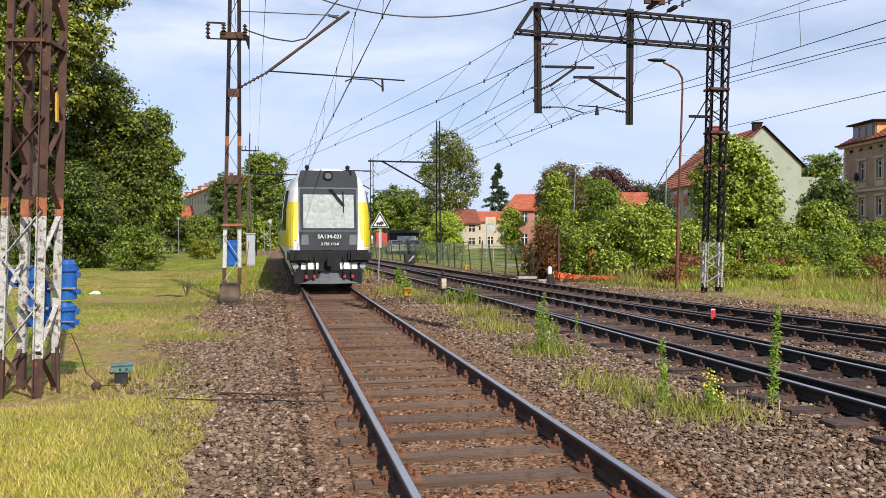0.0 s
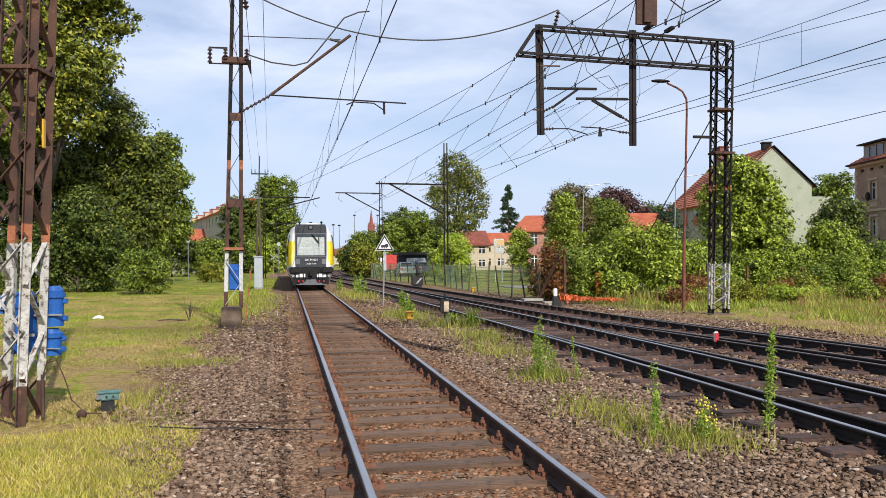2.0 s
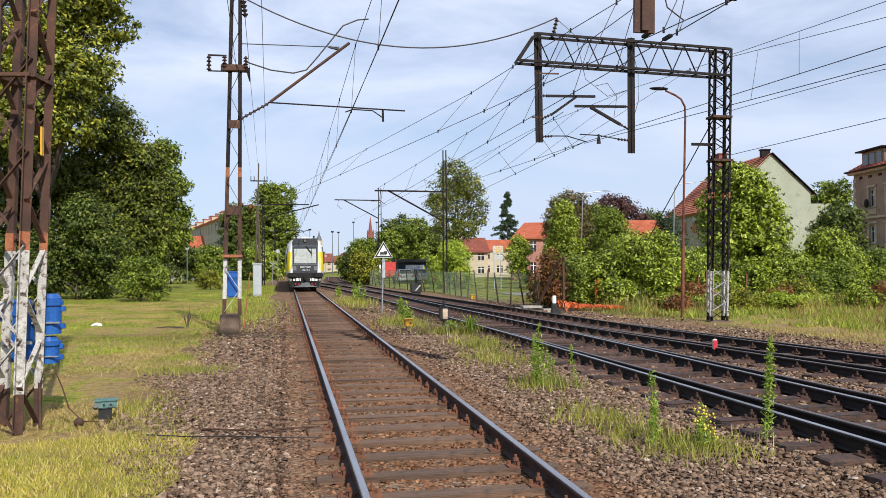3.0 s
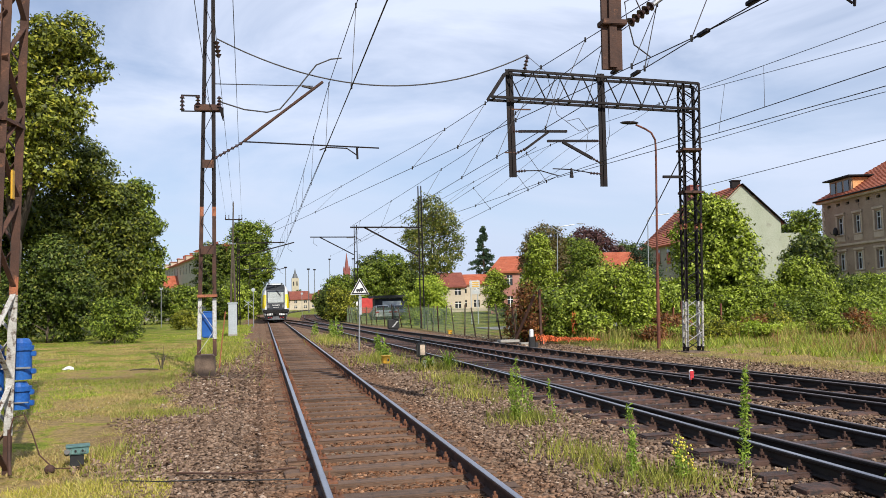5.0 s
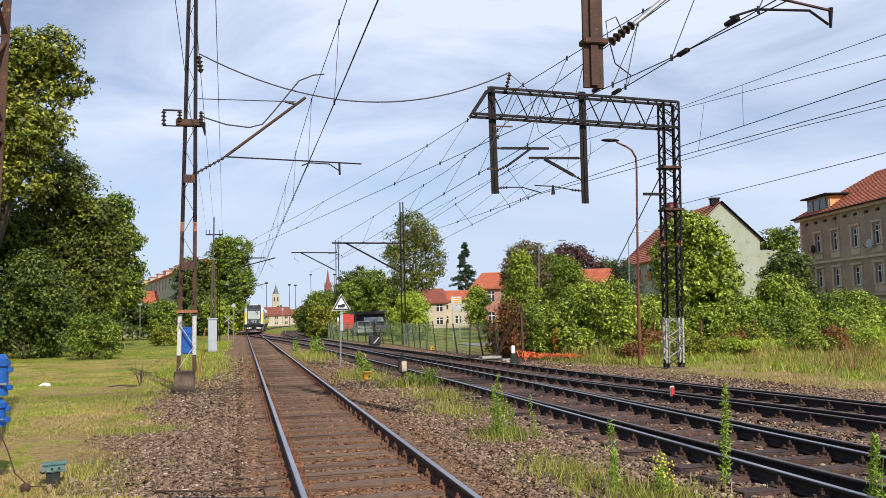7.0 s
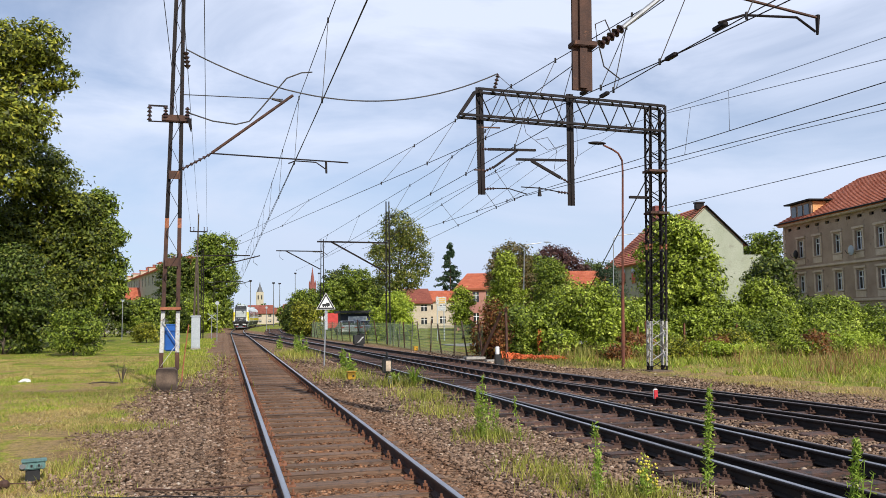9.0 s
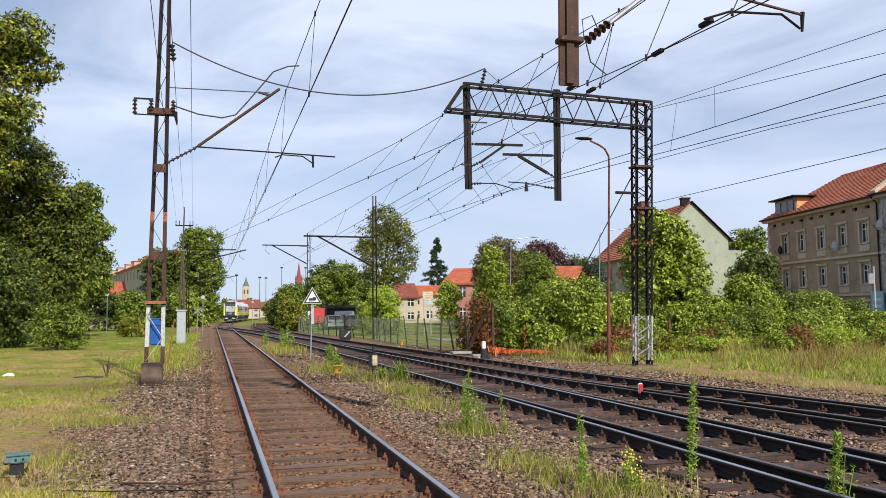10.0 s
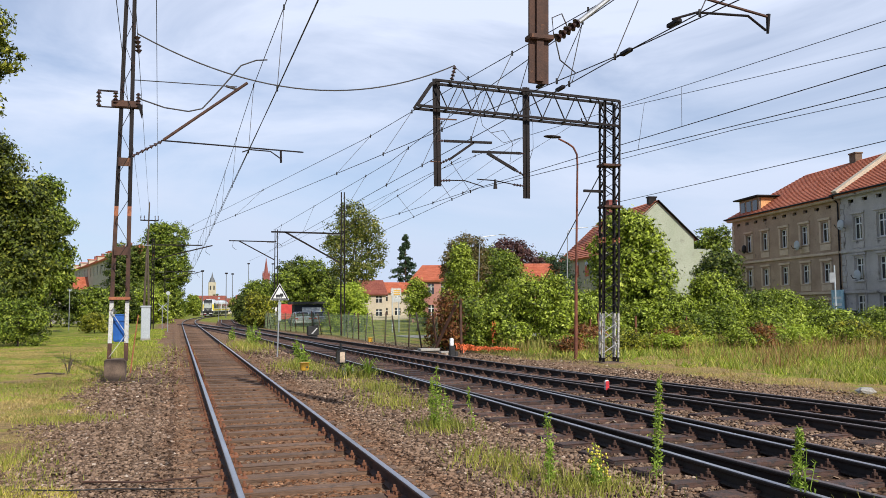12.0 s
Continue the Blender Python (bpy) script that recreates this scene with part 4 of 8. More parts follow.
wire_run("black catenary pair over the far track", [(4.54, 54.00, 6.86), (5.58, 27.54, 6.80), (5.37, 17.79, 6.80), (5.42, 11.75, 6.80)], [(4.28, 54.00, 5.49), (4.82, 24.91, 5.60), (4.99, 16.05, 5.60), (5.21, 11.50, 5.70), (5.64, 9.00, 5.77)], 0.009, 8)
wire_run("black catenary pair anchored on the gantry leg", [(7.94, 80.00, 7.57), (9.62, 35.44, 7.90), (10.87, 28.14, 8.10), (12.39, 23.90, 8.28)], [(5.99, 45.78, 5.60), (7.24, 28.60, 5.50), (7.56, 24.20, 5.50)], 0.009, 5)
wire_run("black contact wires meeting at the gantry bracket", [(7.83, 46.91, 6.40), (7.00, 28.04, 6.35), (6.90, 24.00, 6.39)], [(8.81, 50.14, 5.60), (7.65, 28.21, 5.50), (7.53, 24.10, 5.48)], 0.009, 4)
wire_run("black anchor wires from the top of the gantry leg", [(12.35, 23.90, 8.31), (13.36, 15.78, 8.10), (14.10, 12.02, 8.10)], [(12.39, 23.90, 8.26), (14.40, 16.89, 8.00), (15.86, 13.38, 8.00)], 0.009, 0)
wire_run("black contact wires running out from the bracket", [(7.56, 24.20, 5.50), (8.34, 17.16, 5.50), (8.99, 11.33, 5.50), (9.30, 8.53, 5.50)], [(7.58, 24.10, 5.47), (8.91, 17.19, 5.45), (9.72, 12.11, 5.40), (10.13, 9.17, 5.40)], 0.009, 0)
wire_run("black anchor wire clamped to the gantry leg", None, [(12.28, 23.90, 6.55), (12.55, 18.37, 6.40), (13.27, 15.80, 6.40), (14.23, 12.25, 6.40)], 0.009, 0)
wire_run("single anchor wire clamped low on the gantry leg", None, [(12.31, 23.90, 5.18), (12.07, 14.64, 5.05), (11.90, 10.57, 5.00)], 0.009, 0)

# droppers on the anchor wires
hang = empty("wire_dropper")
for top, low in (((12.43, 20.53, 8.10), (8.56, 14.96, 5.50)), ((12.30, 22.29, 8.05), (8.89, 17.19, 5.45))):
    part("strand", beam(bmesh.new(), top, low, 0.006, sides=5), WIRE, hang)
tagged(hang, "thin black droppers hanging between the anchor wires", "overhead wire")

# clamps where the contact wires part before the bracket
clips = empty("wire_clamp")
for at in ((5.21, 11.50, 5.70), (5.02, 14.20, 5.88), (5.32, 14.00, 5.79), (5.33, 10.40, 5.79)):
    bm = bmesh.new()
    box(bm, at[0] - 0.04, at[0] + 0.04, at[1] - 0.14, at[1] + 0.14, at[2] - 0.03, at[2] + 0.03, 0.01)
    part("clamp", bm, DARK_STEEL, clips)
tagged(clips, "dark wire clamps on the contact wires", "overhead wire")


# ---------------------------------------------------------------- the railcar
def front_y(z):
    return 0.0 if z < 1.2 else (z - 1.2) / 2.45 * 0.5


SECTION = [(0.0, 0.2), (0.75, 0.2), (1.08, 0.42), (1.27, 0.85), (1.36, 1.25), (1.38, 1.8), (1.36, 2.4), (1.28, 3.0), (1.1, 3.4), (0.8, 3.6), (0.4, 3.67), (0.0, 3.68)]


def half_width(z):
    for (xa, za), (xb, zb) in zip(SECTION[1:], SECTION[2:]):
        if za <= z <= zb:
            return xa + (xb - xa) * (z - za) / (zb - za)
    return 1.38


NOSE = [(0.0, 0.76), (0.06, 0.81), (0.2, 0.87), (0.5, 0.935), (1.0, 0.985), (1.6, 1.0)]


def nose_at(d):
    for (a, ka), (b, kb) in zip(NOSE, NOSE[1:]):
        if a <= d <= b:
            return ka + (kb - ka) * (d - a) / (b - a)
    return 1.0


def skin_strip(name, root, z0, z1, d0, d1, mat, side, out=0.012, label="", steps=8, slant=0.0):
    """A panel that hugs the car's side between two heights, from d0 to d1 behind the nose."""
    bm = bmesh.new()
    grid = []
    for i in range(steps + 1):
        t = (i / steps) ** 1.6
        row = []
        for j in range(5):
            z = z0 + (z1 - z0) * j / 4
            d = d0 + (d1 - d0) * t + slant * (j / 4) * (1 - t)
            row.append(bm.verts.new((side * (half_width(z) * nose_at(min(d, 1.6)) + out), d + front_y(z) * max(0.0, 1 - d / 2.5) - (out if d < 0.1 else 0), z)))
        grid.append(row)
    for a, b in zip(grid, grid[1:]):
        for j in range(4):
            bm.faces.new((a[j], a[j + 1], b[j + 1], b[j]))
    bmesh.ops.recalc_face_normals(bm, faces=bm.faces)
    bmesh.ops.solidify(bm, geom=list(bm.faces), thickness=0.02)
    return part(name, bm, mat, root, label)


def face_panel(name, root, corners, mat, out, label="", thick=0.03):
    """A flat panel on the sloping nose; corners as (x, z)."""
    bm = bmesh.new()
    a = [bm.verts.new((x, front_y(z) - out, z)) for x, z in corners]
    b = [bm.verts.new((x, front_y(z) - out + thick, z)) for x, z in corners]
    bm.faces.new(a)
    bm.faces.new(b[::-1])
    for i in range(len(a)):
        j = (i + 1) % len(a)
        bm.faces.new((a[i], b[i], b[j], a[j]))
    bmesh.ops.recalc_face_normals(bm, faces=bm.faces)
    return part(name, bm, mat, root, label)


def lettering(name, root, text, x, z, size, mat, label=""):
    cu = bpy.data.curves.new(name, "FONT")
    cu.body, cu.size, cu.align_x, cu.align_y, cu.extrude = text, size, "CENTER", "CENTER", 0.004
    cu.offset = 0.002
    ob = new(name + "_text", cu)
    dg = bpy.context.evaluated_depsgraph_get()
    me = bpy.data.meshes.new_from_object(ob.evaluated_get(dg))
    bpy.data.objects.remove(ob)
    me.materials.clear()
    me.materials.append(mat)
    o = new(name, me)
    o.parent = root
    o.matrix_local = pose(x, front_y(z) - 0.075, z, 90, 0, 0)
    if label:
        o["label"] = label
    return o


def railcar(end_detail=True):
    root = empty("railcar")
    length = 20.4
    bm = bmesh.new()
    outline = SECTION + [(-x, z) for x, z in SECTION[-2:0:-1]]
    rings = []
    for d in (0.0, 0.06, 0.2, 0.5, 1.0, 1.6, 6.0, 12.0, length):
        k = nose_at(min(d, 1.6))
        rings.append([bm.verts.new((x * k, d + front_y(z) * max(0.0, 1 - d / 2.5), z)) for x, z in outline])
    n = len(outline)
    for a, b in zip(rings, rings[1:]):
        for i in range(n):
            j = (i + 1) % n
            bm.faces.new((a[i], a[j], b[j], b[i]))
    bm.faces.new(rings[0])
    bm.faces.new(rings[-1][::-1])
    bmesh.ops.recalc_face_normals(bm, faces=bm.faces)
    part("body", bm, TRAIN_WHITE, root)
    # nose
    head = face_panel("roof_header", root, [(-0.9, 3.1), (0.9, 3.1), (0.89, 3.4), (0.82, 3.62), (-0.82, 3.62), (-0.89, 3.4)], TRAIN_DARK, 0.03, "dark grey panel above the windscreen")
    bm = bmesh.new()
    beam(bm, (0, front_y(3.45) - 0.1, 3.45), (0, front_y(3.45) + 0.02, 3.47), 0.15, sides=16)
    part("lamp_housing", bm, TRAIN_BLACK, head)
    bm = bmesh.new()
    beam(bm, (0, front_y(3.45) - 0.115, 3.45), (0, front_y(3.45) - 0.08, 3.45), 0.1, sides=16)
    part("headlight", bm, GREY_DULL, head)
    face_panel("windscreen_frame", root, [(-0.88, 1.76), (0.88, 1.76), (0.9, 3.1), (-0.9, 3.1)], GREY_DULL, 0.028, "grey windscreen surround")
    scr = face_panel("windscreen", root, [(-0.84, 1.8), (0.84, 1.8), (0.85, 3.06), (-0.85, 3.06)], GLASS, 0.045, "windscreen with a pale blind drawn behind it")
    face_panel("blind", scr, [(-0.76, 1.86), (0.76, 1.86), (0.76, 2.88), (-0.76, 2.88)], BLIND, 0.052, "pale grey sun blind", 0.004)
    for z in (2.28, 2.05):
        face_panel("blind_seam", scr, [(-0.76, z), (0.76, z), (0.76, z + 0.02), (-0.76, z + 0.02)], GREY_PAINT, 0.056, "", 0.004)
    bm = bmesh.new()
    for k in (0, 0.06):
        beam(bm, (0.02 + k, front_y(3.06) - 0.09, 3.06), (0.42 + k, front_y(2.55) - 0.09, 2.55), 0.013)
    beam(bm, (0.44, front_y(2.95) - 0.09, 2.98), (0.45, front_y(2.3) - 0.09, 2.35), 0.014)
    part("wiper", bm, TRAIN_BLACK, root)
    low = face_panel("number_panel", root, [(-0.84, 1.2), (0.84, 1.2), (0.87, 1.76), (-0.87, 1.76)], TRAIN_DARK, 0.03, "dark panel under the windscreen")
    lettering("number", root, "SA134-021", 0.02, 1.6, 0.165, WHITE_PAINT, "white running number")
    lettering("serial", root, "2 720 113-0", 0.02, 1.38, 0.11, WHITE_PAINT, "white serial number")
    for s in (-1, 1):
        lamp = face_panel("tail_lamp_panel", low, [(s * 0.6, 1.36), (s * 0.82, 1.36), (s * 0.83, 1.66), (s * 0.62, 1.66)][::s], GREY_DULL, 0.045)
        bm = bmesh.new()
        beam(bm, (s * 0.66, -0.03 + front_y(1.58), 1.58), (s * 0.66, front_y(1.58) + 0.0, 1.58), 0.045, sides=10)
        part("tail_lamp", bm, RED_PAINT, lamp, "red tail lamp")
        bm = bmesh.new()
        beam(bm, (s * 0.75, -0.03 + front_y(1.46), 1.46), (s * 0.75, front_y(1.46) + 0.0, 1.46), 0.055, sides=10)
        part("marker_lamp", bm, TRAIN_BLACK, lamp)
        bm = bmesh.new()
        box(bm, min(s * 0.55, s * 1.25), max(s * 0.55, s * 1.25), -0.2, 0.45, 0.82, 1.2, 0.08)
        part("bumper", bm, TRAIN_BLACK, root, "black moulded bumper")
        bm = bmesh.new()
        beam(bm, (s * 1.0, -0.03, 0.72), (s * 1.0, 0.1, 0.72), 0.09, sides=10)
        part("fog_lamp", bm, GALV, root)
        skin_strip("corner_band", root, 2.12, 2.66, 0.01, 0.55, TRAIN_YELLOW, s, 0.01, "yellow corner band", slant=0.0)
        skin_strip("corner_wedge", root, 1.3, 2.12, 0.01, 0.5, TRAIN_YELLOW, s, 0.011, "yellow corner wedge")
        face_panel("corner_patch", root, [(s * 0.96, 1.5), (s * 1.04, 1.5), (s * 1.04, 2.66), (s * 0.905, 2.66), (s * 0.905, 2.1)][::s], TRAIN_YELLOW, 0.012, "yellow patch beside the windscreen")
        skin_strip("side_band", root, 1.3, 1.72, 0.55, length - 0.05, TRAIN_YELLOW, s, 0.009, "yellow stripe along the side")
        skin_strip("cab_window", root, 1.8, 3.02, 0.4, 2.0, GLASS, s, 0.016, "dark cab side window")
        for k in range(7):
            a = 2.6 + k * 2.5
            skin_strip("side_window", root, 1.9, 2.85, a, a + (1.2 if k in (1, 5) else 2.2), GLASS, s, 0.016, "dark side window", steps=3)
        bm = bmesh.new()
        ball(bm, (s * 0.62, 0.75, 3.74), 0.075, 10)
        beam(bm, (s * 0.62, 0.75, 3.55), (s * 0.62, 0.75, 3.7), 0.05, sides=8)
        part("horn_lamp", bm, TRAIN_BLACK, root, "black lamp on the roof")
        for x in (0.42, 0.66):
            bm = bmesh.new()
            tube(bm, [(s * x, -0.05, 1.02), (s * x, -0.16, 0.9), (s * x, -0.14, 0.55), (s * (x + 0.03), -0.1, 0.42)], 0.028, 6)
            part("brake_hose", bm, TRAIN_BLACK, root)
            bm = bmesh.new()
            beam(bm, (s * (x + 0.03), -0.12, 0.36), (s * (x + 0.03), -0.12, 0.46), 0.045, sides=8)
            part("hose_valve", bm, RED_PAINT, root, "red hose valve")
        bm = bmesh.new()
        box(bm, min(s * 0.32, s * 0.84), max(s * 0.32, s * 0.84), -0.04, 0.05, 0.62, 0.82, 0.01)
        part("buffer_plate", bm, WHITE_PAINT, root, "white buffer plate")
    for s in (-1, 1):
        skin_strip("skirt", root, 0.24, 1.16, 0.02, length - 0.05, TRAIN_DARK, s, 0.012, "dark grey lower skirt", steps=12)
    face_panel("apron", root, [(-0.99, 0.22), (0.99, 0.22), (1.0, 1.18), (-1.0, 1.18)], TRAIN_BLACK, 0.01, "black apron under the nose")
    # coupler and snow plough
    bm = bmesh.new()
    beam(bm, (0, -0.3, 0.85), (0, 0.3, 0.85), 0.07, sides=8)
    box(bm, -0.09, 0.09, -0.34, -0.18, 0.7, 1.05, 0.03)
    beam(bm, (-0.32, -0.1, 0.6), (0.32, -0.1, 0.6), 0.03, sides=6)
    part("coupler", bm, TRAIN_BLACK, root)
    bm = bmesh.new()
    cols = []
    for i in range(9):
        u = -1 + i / 4
        yb = 0.28 * abs(u) ** 1.6
        cols.append([bm.verts.new((u * 1.02, -0.22 + yb, 0.2)), bm.verts.new((u * 0.98, -0.06 + yb, 0.36)), bm.verts.new((u * 1.05, -0.04 + yb, 0.56)), bm.verts.new((u * 1.08, 0.3, 0.58)), bm.verts.new((u * 1.02, 0.3, 0.2))])
    for a, b in zip(cols, cols[1:]):
        for j in range(5):
            bm.faces.new((a[j], a[(j + 1) % 5], b[(j + 1) % 5], b[j]))
    bm.faces.new(cols[0]), bm.faces.new(cols[-1][::-1])
    bmesh.ops.recalc_face_normals(bm, faces=bm.faces)
    part("snow_plough", bm, GREY_DULL, root, "grey snow plough")
    bm = bmesh.new()
    box(bm, -0.95, 0.95, 0.02, 0.4, 0.5, 1.18, 0.03)
    part("headstock", bm, TRAIN_BLACK, root)
    bm = bmesh.new()
    box(bm, -0.8, 0.8, 4.5, 9.0, 3.6, 3.88, 0.06)
    part("roof_unit", bm, GREY_PAINT, root)
    # bogies
    for yb in (2.6, length - 3.2):
        bm = bmesh.new()
        for s in (-1, 1):
            box(bm, s * 1.0 - 0.08, s * 1.0 + 0.08, yb - 1.5, yb + 1.5, 0.42, 0.62, 0.02)
        box(bm, -1.0, 1.0, yb - 0.2, yb + 0.2, 0.42, 0.62, 0.02)
        bog = part("bogie", bm, TRAIN_BLACK, root)
        for dy in (-0.95, 0.95):
            for s in (-1, 1):
                bm = bmesh.new()
                beam(bm, (s * 0.69, yb + dy, 0.42), (s * 0.82, yb + dy, 0.42), 0.42, sides=24)
                beam(bm, (s * 0.67, yb + dy, 0.42), (s * 0.7, yb + dy, 0.42), 0.45, sides=24)
                part("wheel", bm, RAIL_SIDE, bog)
    bm = bmesh.new()
    box(bm, -0.95, 0.95, length, length + 0.32, 0.9, 3.3, 0.05)
    part("gangway", bm, TRAIN_BLACK, root, "black folding gangway")
    tagged(root, "white, yellow and grey diesel railcar with a dark nose", "railcar", "cars of the railbus")
    return root


rear_car = railcar()
front_car = copy_thing(rear_car, pose(0, 66, RAIL_Z, 0, 0, 180))


def train_at(t):
    return 25.3 + 10.6 * t + 0.165 * t * t + 1.1 * max(0.0, t - 9.0) ** 2


# ---------------------------------------------------------------- lineside things
def street_lamp(x, y, h, reach, steel, label, head=0.7):
    root = empty("street_lamp", pose(x, y, 0))
    bm = bmesh.new()
    beam(bm, (0, 0, -0.1), (0.06, 0, h * 0.35), 0.062, sides=10, r2=0.055)
    beam(bm, (0.06, 0, h * 0.35), (0.2, 0, h - 0.5), 0.042, sides=10, r2=0.034)
    part("pole", bm, steel, root)
    sx = 1 if reach > 0 else -1
    bm = bmesh.new()
    pts = [(0.2, 0, h - 0.5), (0.19, 0, h - 0.1), (0.2 + sx * 0.15, 0, h + 0.15), (0.2 + sx * 0.35, 0, h + 0.27), (0.2 + reach * 0.75, 0, h + 0.42)]
    tube(bm, pts, 0.035, 8)
    part("bracket", bm, steel, root)
    bm = bmesh.new()
    ball(bm, (0.2 + reach, 0, h + 0.48), 0.5 * head, 12, 1.0, 0.38, 0.16)
    part("lamp_head", bm, DARK_STEEL if steel is RED_RUST else GALV, root, "flat elongated lamp head")
    tagged(root, label, "street lamp", "street lamps")
    return root


street_lamp(11.85, 26.3, 7.25, -0.95, RED_RUST, "rusty brown lamp post with a bent neck beside the gantry")
street_lamp(20.8, 60, 7.0, 1.9, GALV, "grey street lamp with a long arm among the trees", 0.6)
street_lamp(27.4, 58, 7.6, 2.4, GALV, "slim grey street lamp in front of the green gable", 0.6)

guy = empty("guy_cable")
part("strand", tube(bmesh.new(), [(11.81, 24.05, 6.28), (13.90, 33.50, 2.69), (13.80, 36.0, 0.1)], 0.02, 6), WIRE, guy)
tagged(guy, "taut black guy cable from the gantry to the bushes", "cable")


def warning_sign():
    root = empty("warning_sign", pose(2.27, 31.7, 0))
    bm = bmesh.new()
    beam(bm, (0, 0, -0.1), (0.07, 0, 2.2), 0.03, sides=10)
    part("post", bm, GALV, root)

    def tri(r, y, mat, name, label=""):
        bm = bmesh.new()
        pts = [(0.07 + r * math.sin(a), 2.32 + r * math.cos(a)) for a in (0, 2 * math.pi / 3, 4 * math.pi / 3)]
        a = [bm.verts.new((x, y, z)) for x, z in pts]
        b = [bm.verts.new((x, y + 0.012, z)) for x, z in pts]
        bm.faces.new(a), bm.faces.new(b[::-1])
        for i in range(3):
            j = (i + 1) % 3
            bm.faces.new((a[i], b[i], b[j], a[j]))
        bmesh.ops.recalc_face_normals(bm, faces=bm.faces)
        return part(name, bm, mat, root, label)

    tri(0.42, -0.03, WHITE_PAINT, "plate", "white triangular plate")
    tri(0.385, -0.036, BLACK_PAINT, "border", "black border")
    tri(0.285, -0.042, WHITE_PAINT, "field", "white field")
    bm = bmesh.new()
    box(bm, -0.07, 0.21, -0.053, -0.045, 2.24, 2.32, 0.003)
    box(bm, 0.08, 0.2, -0.053, -0.045, 2.315, 2.36, 0.003)
    for x in (-0.03, 0.05, 0.13):
        beam(bm, (x, -0.053, 2.22), (x, -0.045, 2.22), 0.025, sides=8)
    part("symbol", bm, BLACK_PAINT, root, "black locomotive shape")
    bm = bmesh.new()
    box(bm, 0.02, 0.13, -0.035, -0.02, 1.35, 2.05)
    part("number_plate", bm, GREY_PAINT, root, "narrow grey plate with small dark marks")
    tagged(root, "white triangular warning sign on a thin grey post", "sign")


warning_sign()


def low_box(x, y, w, d, z0, z1, mat, label, lid=True, turn=0):
    root = empty("junction_box", pose(x, y, 0, 0, 0, turn))
    bm = bmesh.new()
    box(bm, -w / 2, w / 2, -d / 2, d / 2, z0, z1, 0.02)
    part("casing", bm, mat, root)
    bm = bmesh.new()
    box(bm, -w / 2 - 0.02, w / 2 + 0.02, -d / 2 - 0.02, d / 2 + 0.02, z1, z1 + 0.03, 0.01)
    part("lid", bm, mat, root)
    bm = bmesh.new()
    box(bm, -w * 0.3, w * 0.3, -d * 0.3, d * 0.3, -0.05, z0, 0.01)
    part("pedestal", bm, BLOCK, root)
    bm = bmesh.new()
    beam(bm, (w * 0.15, -d / 2 - 0.02, (z0 + z1) / 2), (w * 0.15, -d / 2, (z0 + z1) / 2), 0.03, sides=8)
    part("lock", bm, BLACK_PAINT, root)
    tagged(root, label, "junction box")
    return root


low_box(2.0, 23.0, 0.21, 0.19, 0.12, 0.31, YELLOW_BOX, "small yellow junction box standing in the gravel", turn=8)
low_box(8.2, 42.1, 0.2, 0.2, 0.05, 0.24, YELLOW_BOX, "small yellow junction box near the fence")


def teal_device():
    root = empty("track_device", pose(-3.4, 10.9, 0, 0, 0, 12) @ Matrix.Scale(0.74, 4))
    bm = bmesh.new()
    box(bm, -0.1, 0.1, -0.08, 0.08, -0.05, 0.2, 0.02)
    part("pedestal", bm, BLACK_PAINT, root)
    bm = bmesh.new()
    box(bm, -0.15, 0.17, -0.12, 0.12, 0.2, 0.31, 0.015)
    part("housing", bm, TEAL, root)
    bm = bmesh.new()
    box(bm, -0.16, 0.19, -0.13, 0.13, 0.31, 0.335, 0.008)
    part("cover", bm, TEAL, root)
    bm = bmesh.new()
    beam(bm, (-0.14, -0.13, 0.26), (-0.14, -0.05, 0.22), 0.045, sides=8)
    part("cable_gland", bm, BLACK_PAINT, root)
    for x in (-0.02, 0.08):
        bm = bmesh.new()
        beam(bm, (x, -0.135, 0.26), (x, -0.115, 0.26), 0.018, sides=8)
        part("bolt", bm, BLACK_PAINT, root)
    tagged(root, "faded teal trackside device on a black pedestal", "trackside device")
    cab = empty("ground_cable")
    part("sheath", tube(bmesh.new(), [(-2.75, 9.75, 0.03), (-2.3, 9.5, 0.04), (-1.9, 9.42, 0.045), (-1.4, 9.2, 0.05), (-0.95, 9.1, 0.05)], 0.007, 6), BLACK_PAINT, cab)
    tagged(cab, "thin black cable lying across the gravel", "cable")
    cab = empty("ground_cable")
    part("sheath", tube(bmesh.new(), [(-2.2, 9.9, 0.04), (-1.6, 9.6, 0.05), (-0.95, 9.7, 0.05)], 0.011, 6), RUST, cab)
    tagged(cab, "thin rusty rod lying across the gravel", "cable")
    clod = bmesh.new()
    ball(clod, (-3.62, 10.6, 0.04), 0.06, 8, 1, 1, 0.9)
    tagged(part("stone", clod, RUST), "rusty brown lump lying by the mast", "stone")


teal_device()


